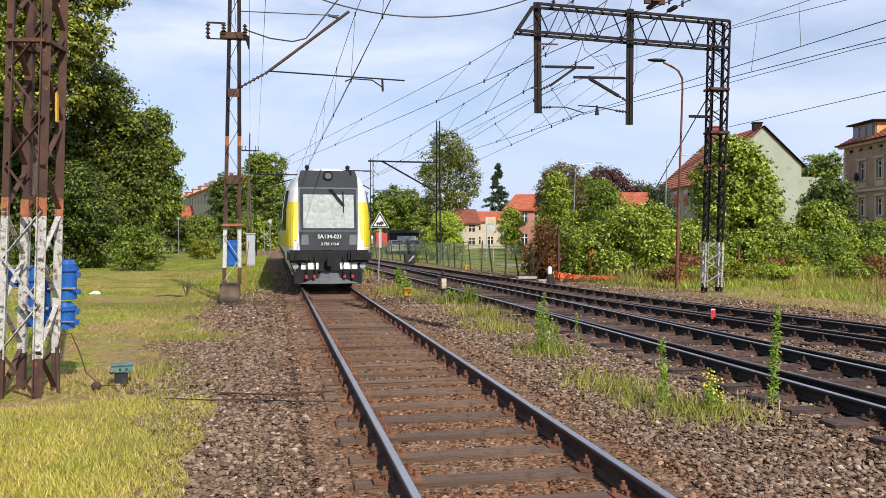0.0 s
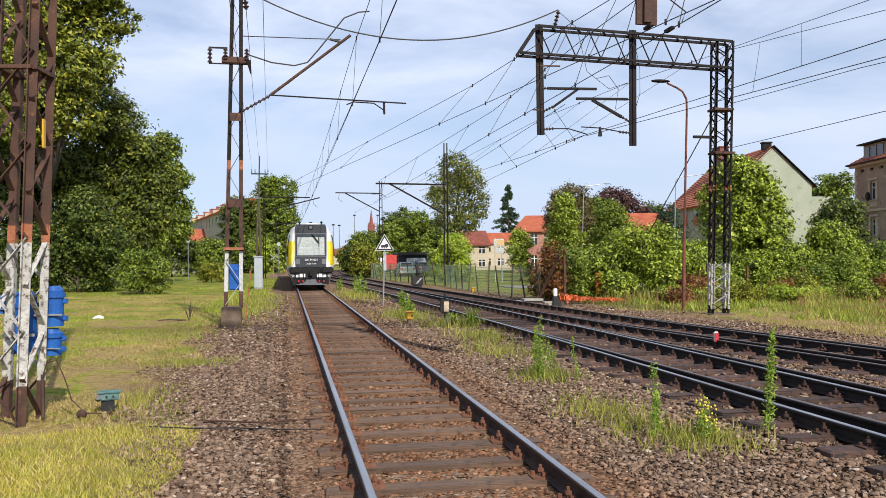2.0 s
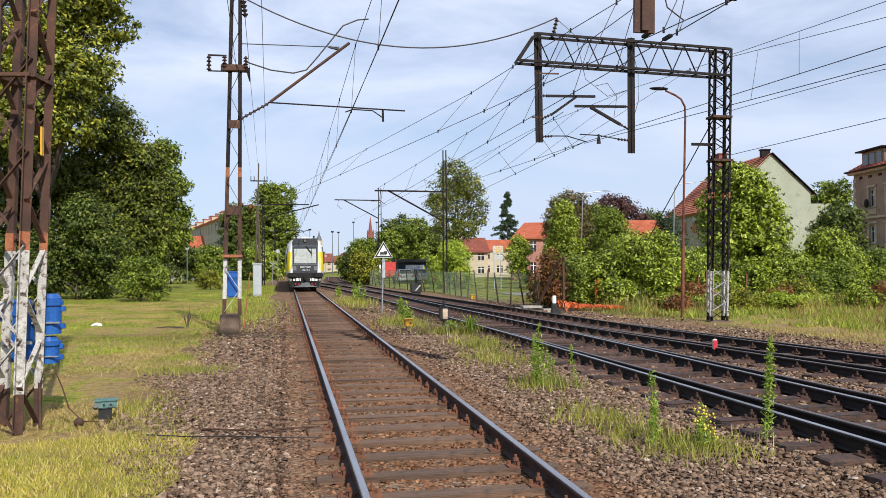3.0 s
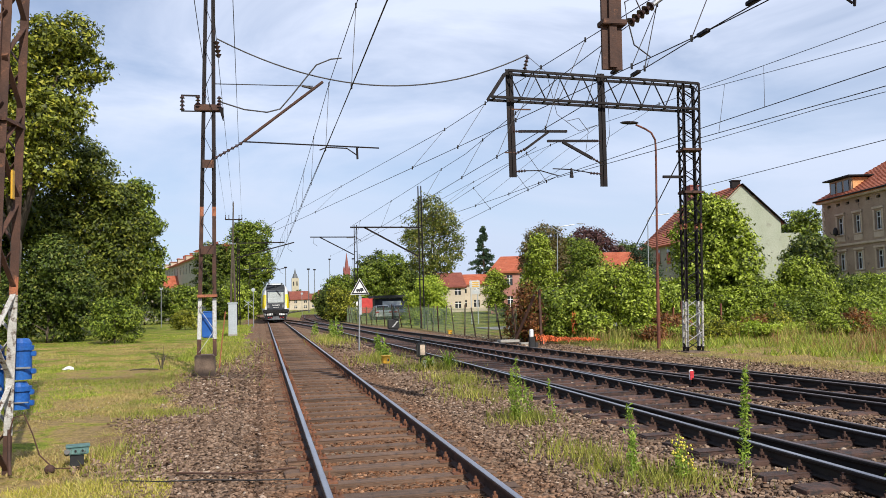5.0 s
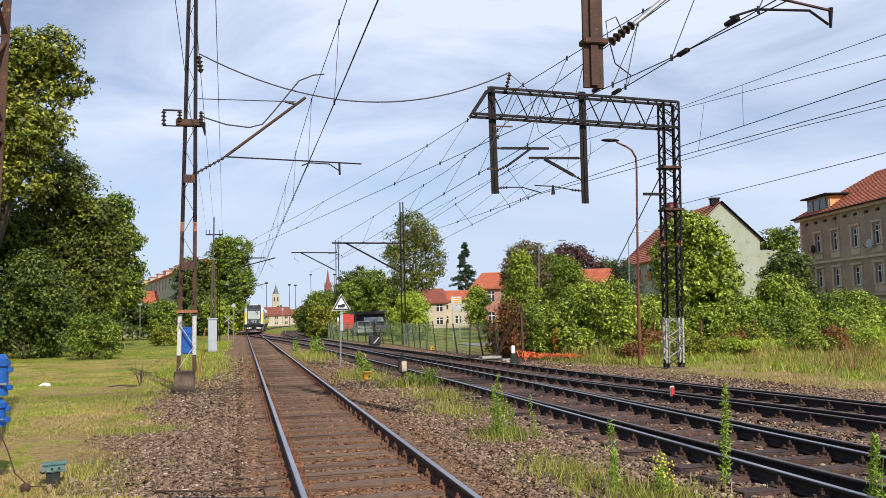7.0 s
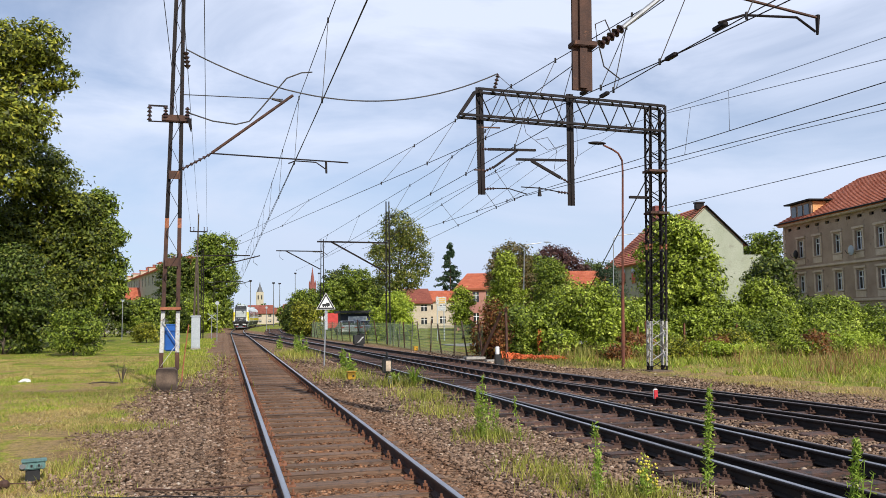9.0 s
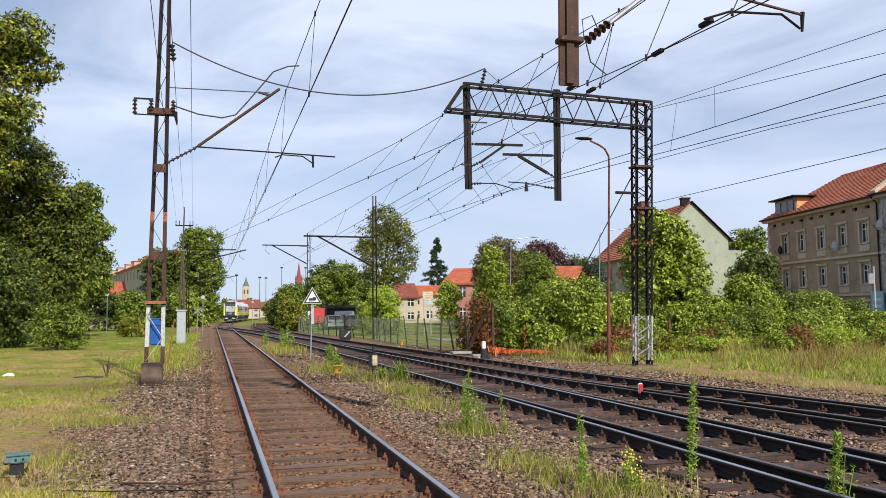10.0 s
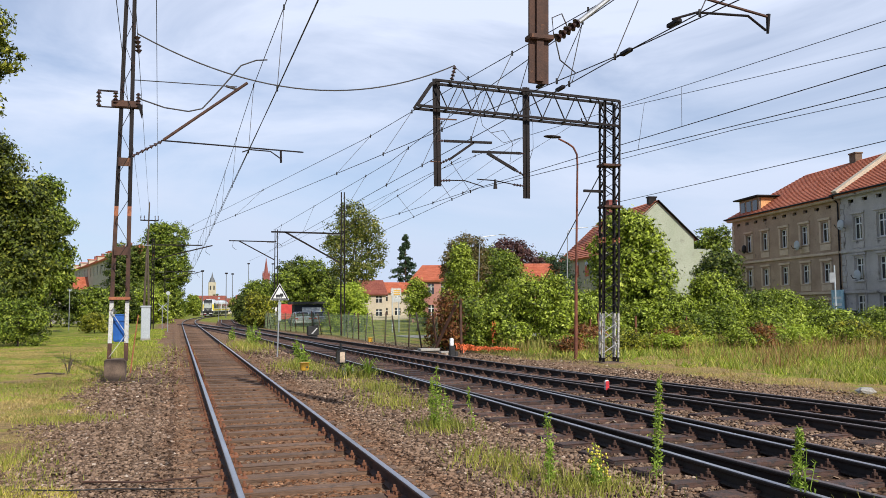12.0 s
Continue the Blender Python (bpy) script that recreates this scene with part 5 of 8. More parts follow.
def point_lever():
    """A point lever with its lantern."""
    root = empty("point_lever", pose(2.9, 22.4, 0))
    bm = bmesh.new()
    box(bm, 0.0, 0.3, -0.2, 0.12, 0.0, 0.2, 0.03)
    part("base", bm, WHITE_OLD, root, "whitewashed concrete base")
    bm = bmesh.new()
    box(bm, -0.14, 0.1, -0.1, 0.1, 0.3, 0.68, 0.03)
    part("lantern", bm, BLACK_PAINT, root)
    bm = bmesh.new()
    box(bm, -0.07, 0.065, -0.125, -0.1, 0.35, 0.63, 0.008)
    part("lantern_glass", bm, TRIM_BROWN, root, "tan lantern glass")
    bm = bmesh.new()
    beam(bm, (-0.02, 0, 0), (-0.02, 0, 0.32), 0.04, sides=8)
    beam(bm, (-0.02, 0, 0.66), (-0.02, 0, 0.86), 0.035, sides=8)
    part("post", bm, BLACK_PAINT, root)
    bm = bmesh.new()
    beam(bm, (-0.05, 0, 0.1), (0.9, 0.1, 0.08), 0.025)
    part("pull_rod", bm, RUST, root)
    tagged(root, "black point lever with lantern and white base among weeds", "point lever")


point_lever()


def shunt_signal():
    root = empty("shunting_signal", pose(6.35, 49.1, 0, 0, 0, 6))
    bm = bmesh.new()
    box(bm, -0.33, 0.33, -0.15, 0.2, 0.2, 0.75, 0.03)
    part("housing", bm, BLACK_PAINT, root)
    bm = bmesh.new()
    box(bm, -0.26, 0.26, -0.11, 0.15, -0.05, 0.2, 0.02)
    part("plinth", bm, BLACK_PAINT, root)
    bm = bmesh.new()
    vs = [bm.verts.new(p) for p in ((-0.15, -0.16, 0.3), (-0.04, -0.16, 0.3), (0.27, -0.16, 0.64), (0.16, -0.16, 0.64))]
    bm.faces.new(vs)
    bmesh.ops.solidify(bm, geom=list(bm.faces), thickness=0.01)
    part("stripe", bm, WHITE_PAINT, root, "white diagonal stripe")
    bm = bmesh.new()
    box(bm, 0.0, 0.3, -0.18, 0.18, 0.75, 0.82, 0.02)
    part("hood", bm, BLACK_PAINT, root)
    tagged(root, "low black shunting signal with a white diagonal stripe", "signal")
    root = empty("marker_post", pose(8.2, 28.9, 0))
    bm = bmesh.new()
    box(bm, -0.1, 0.1, -0.08, 0.08, -0.05, 0.4, 0.02)
    part("stump", bm, BLACK_PAINT, root)
    bm = bmesh.new()
    box(bm, -0.075, 0.06, -0.06, 0.06, 0.4, 0.68, 0.02)
    part("cap", bm, WHITE_PAINT, root, "white-painted head")
    bm = bmesh.new()
    box(bm, 0.1, 0.22, -0.07, 0.07, 0.0, 0.2, 0.02)
    part("foot", bm, BLACK_PAINT, root)
    tagged(root, "stubby black marker post with a white head", "marker post")
    root = empty("reflector_peg", pose(6.85, 15.25, 0))
    bm = bmesh.new()
    beam(bm, (0, 0, -0.05), (0, 0, 0.14), 0.015, sides=6)
    part("peg", bm, RUST, root)
    bm = bmesh.new()
    box(bm, -0.045, 0.045, -0.02, 0.02, 0.13, 0.33, 0.012)
    part("reflector", bm, WHITE_PAINT, root)
    bm = bmesh.new()
    box(bm, -0.04, 0.04, -0.03, -0.02, 0.135, 0.31, 0.004)
    part("red_face", bm, RED_PAINT, root, "red face of the reflector")
    tagged(root, "small red and white reflector peg in the gravel", "reflector")


shunt_signal()


def cabinet():
    root = empty("relay_cabinet", pose(-3.05, 52, 0))
    bm = bmesh.new()
    box(bm, -0.25, 0.25, -0.3, 0.3, 0.1, 1.93, 0.02)
    part("casing", bm, GREY_PAINT, root)
    bm = bmesh.new()
    box(bm, -0.3, 0.3, -0.35, 0.35, 1.93, 2.02, 0.02)
    part("roof", bm, GREY_PAINT, root)
    bm = bmesh.new()
    box(bm, -0.22, 0.22, -0.312, -0.3, 0.2, 1.85, 0.005)
    part("door", bm, GREY_PAINT, root)
    bm = bmesh.new()
    box(bm, -0.27, 0.27, -0.32, 0.32, -0.1, 0.1, 0.01)
    part("plinth", bm, CONCRETE, root)
    tagged(root, "tall light grey relay cabinet on a concrete plinth", "cabinet")


cabinet()


def round_signal(x, y, h, label, cross=False):
    root = empty("line_sign", pose(x, y, 0))
    bm = bmesh.new()
    beam(bm, (0, 0, -0.1), (0, 0, h), 0.035, sides=8)
    part("post", bm, GALV, root)
    bm = bmesh.new()
    if cross:
        beam(bm, (-0.35, -0.05, h - 0.5), (0.35, -0.05, h + 0.1), 0.06, 0.02)
        beam(bm, (0.35, -0.06, h - 0.5), (-0.35, -0.06, h + 0.1), 0.06, 0.02)
    else:
        beam(bm, (0, -0.08, h - 0.1), (0, -0.05, h - 0.1), 0.16, sides=16)
    part("plate", bm, GREY_PAINT, root)
    tagged(root, label, "sign", "line signs")


round_signal(-2.0, 70, 3.2, "white round sign on a grey post by the track")
round_signal(-2.5, 75, 2.2, "white crossed sign beside the lawn", True)
round_signal(4.2, 118, 3.4, "small white round sign far along the track")
round_signal(-10.4, 80, 3.7, "white globe lamp sign by the level crossing")


def pole_line():
    root = empty("power_pole", pose(-4.3, 90, 0))
    for dx in (-0.3, 0.3):
        bm = bmesh.new()
        beam(bm, (dx, 0, -0.2), (dx * 0.15, 0, 8), 0.13, sides=8, r2=0.1)
        part("leg", bm, BARK, root)
    bm = bmesh.new()
    beam(bm, (0, 0, 7.5), (0.12, 0, 12.8), 0.09, sides=8, r2=0.07)
    part("pole", bm, BARK, root)
    bm = bmesh.new()
    beam(bm, (-0.75, 0, 11.0), (1.05, 0, 11.0), 0.06)
    part("crossarm", bm, DARK_STEEL, root)
    for dx in (-0.7, -0.35, 0.7, 1.0, 0.12):
        bm = bmesh.new()
        z = 12.5 if dx == 0.12 else 11.05
        insulator(bm, (dx, 0, z), (dx, 0, z + 0.45), 3, 0.07)
        part("insulator", bm, INSULATOR, root)
    tagged(root, "tall timber power pole with a crossarm", "utility pole")
    for a, b in ((-4.94, -2.17), (-4.15, -1.92), (-3.34, -1.64)):
        wire = empty("telephone_wire")
        pts = [(a + (b - a) * t, 90 - 78 * t, 11.3 - 5.15 * t - 0.25 * t * (1 - t)) for t in [i / 12 for i in range(14)]]
        part("strand", tube(bmesh.new(), pts, 0.006, 5), WIRE, wire)
        tagged(wire, "thin telephone wire strung from the timber pole", "overhead wire", "telephone wires")


pole_line()
twin_mast(-3.4, 78, 8.2, 0.8, 7.6, 6.2, "rusty distant catenary mast with an arm over the track", 0.1)
twin_mast(-3.0, 128, 8.2, 1.2, 7.4, 6.2, "distant catenary mast with an arm over the track", 0.1)


def fence():
    """Green wire-mesh fence on leaning posts."""
    root = empty("mesh_fence")
    line = [(8.7, 32.2), (8.65, 38.5), (8.6, 45), (8.75, 52.5), (7.4, 63.8), (6.6, 74), (6.4, 87)]
    rng = random.Random(4)
    pts = []
    for (x0, y0), (x1, y1) in zip(line, line[1:]):
        n = max(1, round(math.dist((x0, y0), (x1, y1)) / 2.1))
        pts += [(x0 + (x1 - x0) * i / n, y0 + (y1 - y0) * i / n) for i in range(n)]
    for x, y in pts:
        bm = bmesh.new()
        lean = rng.uniform(-0.3, 0.15)
        beam(bm, (x, y, -0.1), (x + lean, y + rng.uniform(-0.1, 0.1), 1.5 + rng.uniform(-0.12, 0.12)), 0.026)
        part("fence_post", bm, RUST if rng.random() < 0.6 else BARK, root)
    bm = bmesh.new()
    for (x0, y0), (x1, y1) in zip(pts, pts[1:]):
        d = math.dist((x0, y0), (x1, y1))
        m = int(d / 0.11)
        for i in range(m):
            t = i / m
            x, y = x0 + (x1 - x0) * t, y0 + (y1 - y0) * t
            beam(bm, (x, y, 0.0), (x, y, 1.4), 0.006, sides=3)
        for k in range(11):
            z = 0.05 + k * 0.14
            beam(bm, (x0, y0, z), (x1, y1, z), 0.006, sides=3)
    mesh = part("wire_mesh", bm, surf("green_wire", (0.13, 0.19, 0.12), (0.2, 0.26, 0.17), 3, 30, 0.6, 0, 0), root, "faded green wire mesh")
    mesh["kind"] = "stuff"
    tagged(root, "sagging green wire-mesh fence with leaning posts", "fence")
    root = empty("mesh_fence")
    bm = bmesh.new()
    beam(bm, (8.55, 32.2, 0), (9.15, 31.2, 1.9), 0.04)
    beam(bm, (9.3, 31.0, 0), (9.28, 31.0, 2.1), 0.04)
    part("stake", bm, RUST, root)
    tagged(root, "rusty stakes leaning at the end of the fence", "fence")


fence()


def slabs_and_net():
    for x, y, w, d, z in ((8.2, 32.3, 0.9, 0.6, 0.0), (8.3, 32.1, 0.8, 0.5, 0.09), (8.75, 31.3, 0.5, 0.4, 0.0)):
        bm = bmesh.new()
        box(bm, x - w / 2, x + w / 2, y - d / 2, y + d / 2, z - 0.02, z + 0.08, 0.015)
        tagged(part("concrete_slab", bm, CONCRETE), "pale loose concrete slab on the gravel", "slab", "concrete slabs")
    rng = random.Random(9)
    bm = bmesh.new()
    grid = {}
    for i in range(26):
        for j in range(9):
            x = 9.1 + i * 0.1 + rng.uniform(-0.03, 0.03)
            y = 30.2 + j * 0.14 + i * 0.01 + rng.uniform(-0.05, 0.05)
            z = 0.05 + 0.3 * abs(math.sin(i * 0.5 + j * 0.7)) * math.exp(-i * 0.06) + rng.uniform(0, 0.08)
            grid[i, j] = Vector((x, y, z))
    for (i, j), p in grid.items():
        for q in ((i + 1, j), (i, j + 1)):
            if q in grid:
                beam(bm, p, grid[q], 0.012, 0.006)
    tagged(part("safety_net", bm, ORANGE_NET), "crumpled orange plastic safety net on the ground", "safety net")
    bm = bmesh.new()
    for i in range(3):
        for j in range(9):
            p = Vector((11.3 + i * 0.09 + rng.uniform(-0.03, 0.03), 32.8, 0.3 + j * 0.1))
            beam(bm, p, p + Vector((0.09, 0, 0.02)), 0.012, 0.006)
            beam(bm, p, p + Vector((rng.uniform(-0.03, 0.03), 0, 0.1)), 0.012, 0.006)
    tagged(part("safety_net", bm, ORANGE_NET), "hanging strip of orange plastic net in the bushes", "safety net")
    for x, y, s in ((-7.0, 27.2, 0.16), (11.9, 13.8, 0.22), (-12.0, 40, 0.16), (7.9, 9.4, 0.25)):
        bm = bmesh.new()
        ball(bm, (x, y, 0.05), s, 9, 1.0, 0.7, 0.35)
        for v in bm.verts:
            v.co += Vector((rng.uniform(-0.03, 0.03), rng.uniform(-0.03, 0.03), rng.uniform(-0.02, 0.02)))
        tagged(part("litter" if x < 5 else "rubble", bm, CLOTH if x < 8 and x != 7.9 else CONCRETE), "crumpled pale scrap lying on the grass" if x < 5 else "loose grey lump beside the rails", "litter")


slabs_and_net()


# ---------------------------------------------------------------- buildings
def holed_wall(bm, w, z0, z1, holes, depth=0.22, y=0.0):
    """A wall in the xz plane facing -y with real openings and their reveals. holes: (x0, x1, za, zb)."""
    xs = sorted({0.0, w, *[h[0] for h in holes], *[h[1] for h in holes]})
    zs = sorted({z0, z1, *[h[2] for h in holes], *[h[3] for h in holes]})
    for xa, xb in zip(xs, xs[1:]):
        for za, zb in zip(zs, zs[1:]):
            cx, cz = (xa + xb) / 2, (za + zb) / 2
            if any(h[0] < cx < h[1] and h[2] < cz < h[3] for h in holes):
                continue
            bm.faces.new([bm.verts.new(p) for p in ((xa, y, za), (xb, y, za), (xb, y, zb), (xa, y, zb))])
    for a, b, c, d in holes:
        for p, q in (((a, c), (a, d)), ((a, d), (b, d)), ((b, d), (b, c)), ((b, c), (a, c))):
            bm.faces.new([bm.verts.new(v) for v in ((p[0], y, p[1]), (q[0], y, q[1]), (q[0], y + depth, q[1]), (p[0], y + depth, p[1]))])


def window(root, x0, x1, z0, z1, y=0.16, frame_mat=None, surround=None, bars=True):
    w = bmesh.new()
    fm = frame_mat or WHITE_PAINT
    f = 0.09
    box(w, x0, x0 + f, y, y + 0.06, z0, z1)
    box(w, x1 - f, x1, y, y + 0.06, z0, z1)
    box(w, x0 + f, x1 - f, y, y + 0.06, z1 - f, z1)
    box(w, x0 + f, x1 - f, y, y + 0.06, z0, z0 + f)
    if bars:
        box(w, (x0 + x1) / 2 - 0.045, (x0 + x1) / 2 + 0.045, y - 0.005, y + 0.06, z0 + f, z1 - f)
        zz = z0 + (z1 - z0) * 0.68
        box(w, x0 + f, x1 - f, y - 0.003, y + 0.058, zz - 0.04, zz + 0.04)
    win = part("window", w, fm, root)
    g = bmesh.new()
    box(g, x0 + 0.02, x1 - 0.02, y + 0.03, y + 0.045, z0 + 0.02, z1 - 0.02)
    part("pane", g, GLASS, win)
    s = bmesh.new()
    box(s, x0 - 0.1, x1 + 0.1, -0.09, 0.1, z0 - 0.09, z0 - 0.003, 0.01)
    part("sill", s, surround or CONCRETE, win)
    if surround:
        s = bmesh.new()
        box(s, x0 - 0.22, x0 - 0.002, -0.06, -0.002, z0, z1 + 0.1)
        box(s, x1 + 0.002, x1 + 0.22, -0.06, -0.002, z0, z1 + 0.1)
        box(s, x0 - 0.3, x1 + 0.3, -0.12, -0.002, z1 + 0.16, z1 + 0.34, 0.02)
        part("surround", s, surround, win)
        s = bmesh.new()
        box(s, x0 - 0.18, x1 + 0.18, -0.05, -0.002, z0 - 0.62, z0 - 0.14, 0.015)
        part("apron_panel", s, surround, win)
    return win


def slab_roof(root, pts_low, pts_high, mat, thick=0.16, name="roof", label="", tiles=True):
    """One roof plane with courses of tiles stepping down it."""
    a, b = [Vector(p) for p in pts_low]
    c, d = [Vector(p) for p in pts_high]
    n = (b - a).cross(d - a).normalized()
    if n.z < 0:
        n = -n
    bm = bmesh.new()
    k = 22 if tiles else 1
    for i in range(k):
        t0, t1 = i / k, (i + 1) / k
        p0, p1 = a.lerp(d, t0), b.lerp(c, t0)
        q0, q1 = a.lerp(d, t1), b.lerp(c, t1)
        up = n * 0.05 if tiles else Vector()
        vs = [bm.verts.new(v) for v in (p0 + up, p1 + up, q1, q0)]
        bm.faces.new(vs)
        low0, low1 = (p0 - n * thick, p1 - n * thick) if i == 0 else (p0, p1)
        bm.faces.new([bm.verts.new(v) for v in (p0 + up, p1 + up, low1, low0)])
    vs = [bm.verts.new(v - n * thick) for v in (a, b, c, d)]
    bm.faces.new(vs)
    bmesh.ops.remove_doubles(bm, verts=bm.verts, dist=0.0005)
    bmesh.ops.recalc_face_normals(bm, faces=bm.faces)
    return part(name, bm, mat, root, label)


def chimney(root, x, y, z0, z1, w=0.5, d=0.5, mat=None):
    bm = bmesh.new()
    box(bm, x - w / 2, x + w / 2, y - d / 2, y + d / 2, z0, z1)
    box(bm, x - w / 2 - 0.06, x + w / 2 + 0.06, y - d / 2 - 0.06, y + d / 2 + 0.06, z1, z1 + 0.12)
    part("chimney", bm, mat or BRICK_RED, root)


def tenement(x, y, turn, w, wall, trim, label, cols, rows, eave, ridge, hip, dormer=False, gables=True, ledges=(2.6, 5.6)):
    """A tenement whose front lies along its local x and faces -y; the roof rises to a ridge behind."""
    root = empty("tenement", pose(x, y, 0, 0, 0, turn))
    holes = [(c - 0.5, c + 0.5, z0, z1) for c in cols for z0, z1 in rows]
    vents = [(c - 0.3, c + 0.3, eave - 0.75, eave - 0.5) for c in np.arange(1.2, w - 0.5, 1.55)]
    bm = bmesh.new()
    holed_wall(bm, w, -1.0, eave, holes + vents)
    dep = 10.0
    for p, q in (((0, 0), (0, dep)), ((0, dep), (w, dep)), ((w, dep), (w, 0))):
        bm.faces.new([bm.verts.new(v) for v in ((p[0], p[1], -1), (q[0], q[1], -1), (q[0], q[1], eave), (p[0], p[1], eave))])
    bmesh.ops.remove_doubles(bm, verts=bm.verts, dist=0.001)
    bmesh.ops.recalc_face_normals(bm, faces=bm.faces)
    part("wall", bm, wall, root)
    # added black sheet: stands in for the shade inside the rooms
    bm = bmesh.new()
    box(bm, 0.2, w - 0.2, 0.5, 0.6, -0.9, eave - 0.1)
    part("room_dark_sheet", bm, BLACK_PAINT, root, "black sheet standing in for the shade of rooms behind the openings")
    for c in cols:
        for i, (z0, z1) in enumerate(rows):
            win = window(root, c - 0.5, c + 0.5, z0, z1, surround=trim)
            if gables and i == 1:
                g = bmesh.new()
                v = [g.verts.new(p) for p in ((c - 0.85, -0.14, z1 + 0.36), (c + 0.85, -0.14, z1 + 0.36), (c, -0.14, z1 + 0.72))]
                u = [g.verts.new(p) for p in ((c - 0.85, -0.003, z1 + 0.36), (c + 0.85, -0.003, z1 + 0.36), (c, -0.003, z1 + 0.72))]
                g.faces.new(v), g.faces.new(u[::-1])
                for k in range(3):
                    g.faces.new((v[k], u[k], u[(k + 1) % 3], v[(k + 1) % 3]))
                bmesh.ops.recalc_face_normals(g, faces=g.faces)
                part("pediment", g, trim, win)
    for z in ledges:
        bm = bmesh.new()
        box(bm, -0.06, w + 0.0, -0.16, -0.003, z, z + 0.2, 0.03)
        part("ledge", bm, trim, root)
    bm = bmesh.new()
    box(bm, -0.3, w, -0.45, -0.003, eave - 0.28, eave - 0.05, 0.05)
    part("cornice", bm, trim, root)
    bm = bmesh.new()
    for k in range(int((eave - 0.6) / 0.42)):
        box(bm, -0.05, 0.45 if k % 2 else 0.32, -0.05, -0.004, 0.1 + k * 0.42, 0.1 + k * 0.42 + 0.36)
    part("quoins", bm, trim, root)
    h = hip
    slab_roof(root, [(-0.4, -0.55, eave), (w, -0.55, eave)], [(w, dep / 2, ridge), (h, dep / 2, ridge)], ROOF_RED, label="red tiled roof slope")
    slab_roof(root, [(-0.4, dep + 0.4, eave), (w, dep + 0.4, eave)], [(w, dep / 2, ridge), (h, dep / 2, ridge)], ROOF_RED)
    if hip > 0:
        bm = bmesh.new()
        bm.faces.new([bm.verts.new(p) for p in ((-0.4, -0.55, eave), (-0.4, dep + 0.4, eave), (h, dep / 2, ridge))])
        bmesh.ops.solidify(bm, geom=list(bm.faces), thickness=0.12)
        part("roof", bm, ROOF_RED, root)
    bm = bmesh.new()
    tube(bm, [(-0.4, -0.62, eave - 0.02), (w, -0.62, eave - 0.02)], 0.08, 6)
    part("gutter", bm, DARK_STEEL, root)
    bm = bmesh.new()
    tube(bm, [(w - 0.15, -0.55, eave - 0.05), (w - 0.15, -0.12, eave - 0.5), (w - 0.15, -0.12, 0)], 0.06, 6)
    part("downpipe", bm, DARK_STEEL, root)
    tagged(root, label, "apartment building", "tenements by the street")
    if dormer:
        bm = bmesh.new()
        box(bm, 1.3, 4.9, 0.1, 2.6, eave, eave + 1.55)
        d = part("dormer", bm, BROWN_RENDER, root, "flat-roofed timber dormer")
        bm = bmesh.new()
        box(bm, 4.92, 4.96, 0.2, 2.5, eave + 0.1, eave + 1.5)
        part("dormer_cheek", bm, ORANGE_RENDER, d, "orange dormer cheek")
        bm = bmesh.new()
        box(bm, 1.0, 5.4, -0.4, 3.4, eave + 1.57, eave + 1.7, 0.02)
        part("dormer_roof", bm, DARK_STEEL, d)
        for k in range(3):
            bm = bmesh.new()
            box(bm, 1.6 + k * 1.1, 2.35 + k * 1.1, 0.04, 0.095, eave + 0.3, eave + 1.35)
            part("dormer_window", bm, GLASS, d)
    return root


TURN = math.degrees(math.atan2(49.4 - 65.6, 45.9 - 48.8))
brown = tenement(48.8, 65.6, TURN, 16.6, BROWN_RENDER, TRIM_BROWN, "sooty brown three-storey tenement with a red roof", [3.0, 5.75, 8.8, 11.8, 14.6], [(6.6, 8.15), (3.5, 5.0), (0.6, 2.0)], 9.9, 13.6, 4.5, True, False)
chimney(brown, 11.5, 5.0, 13.2, 14.15, 0.8, 0.6, BLOCK)
END = Vector((48.8, 65.6, 0)) + Matrix.Rotation(radians(TURN), 3, "Z") @ Vector((16.65, 0, 0))
grey = tenement(END.x, END.y, TURN, 18.0, GREY_RENDER, GREY_RENDER, "sooty grey tenement with ornate window hoods and red roof", [1.9, 4.5, 7.4, 10.3, 13.2], [(6.5, 8.2), (3.5, 5.2), (0.7, 2.5)], 10.0, 13.6, 0.0)
chimney(grey, 3.2, 5.0, 13.2, 14.4, 0.9, 0.6, BLOCK)
bm = bmesh.new()
beam(bm, (0.1, -0.55, 10.12), (0.1, 5.0, 13.85), 0.3, 0.16)
part("parapet", bm, CREAM_RENDER, grey, "pale parapet between the roofs")
for u, z in ((2.9, 6.9), (11.4, 6.6), (17.2, 7.7), (18.9, 3.9)):
    p = brown.matrix_world @ Vector((u, -0.45, z))
    dish = empty("satellite_dish", pose(p.x, p.y, p.z, 0, 0, TURN))
    bm = bmesh.new()
    ball(bm, (0, 0, 0), 0.4, 14, 1, 0.25, 1)
    part("reflector", bm, GREY_PAINT if u > 10 else DARK_STEEL, dish)
    bm = bmesh.new()
    tube(bm, [(0, 0.4, -0.25), (0, 0.1, -0.2), (0, -0.35, -0.25), (0, -0.5, 0)], 0.025, 6)
    part("arm", bm, DARK_STEEL, dish)
    tagged(dish, "grey satellite dish fixed to the tenement front", "satellite dish", "satellite dishes")


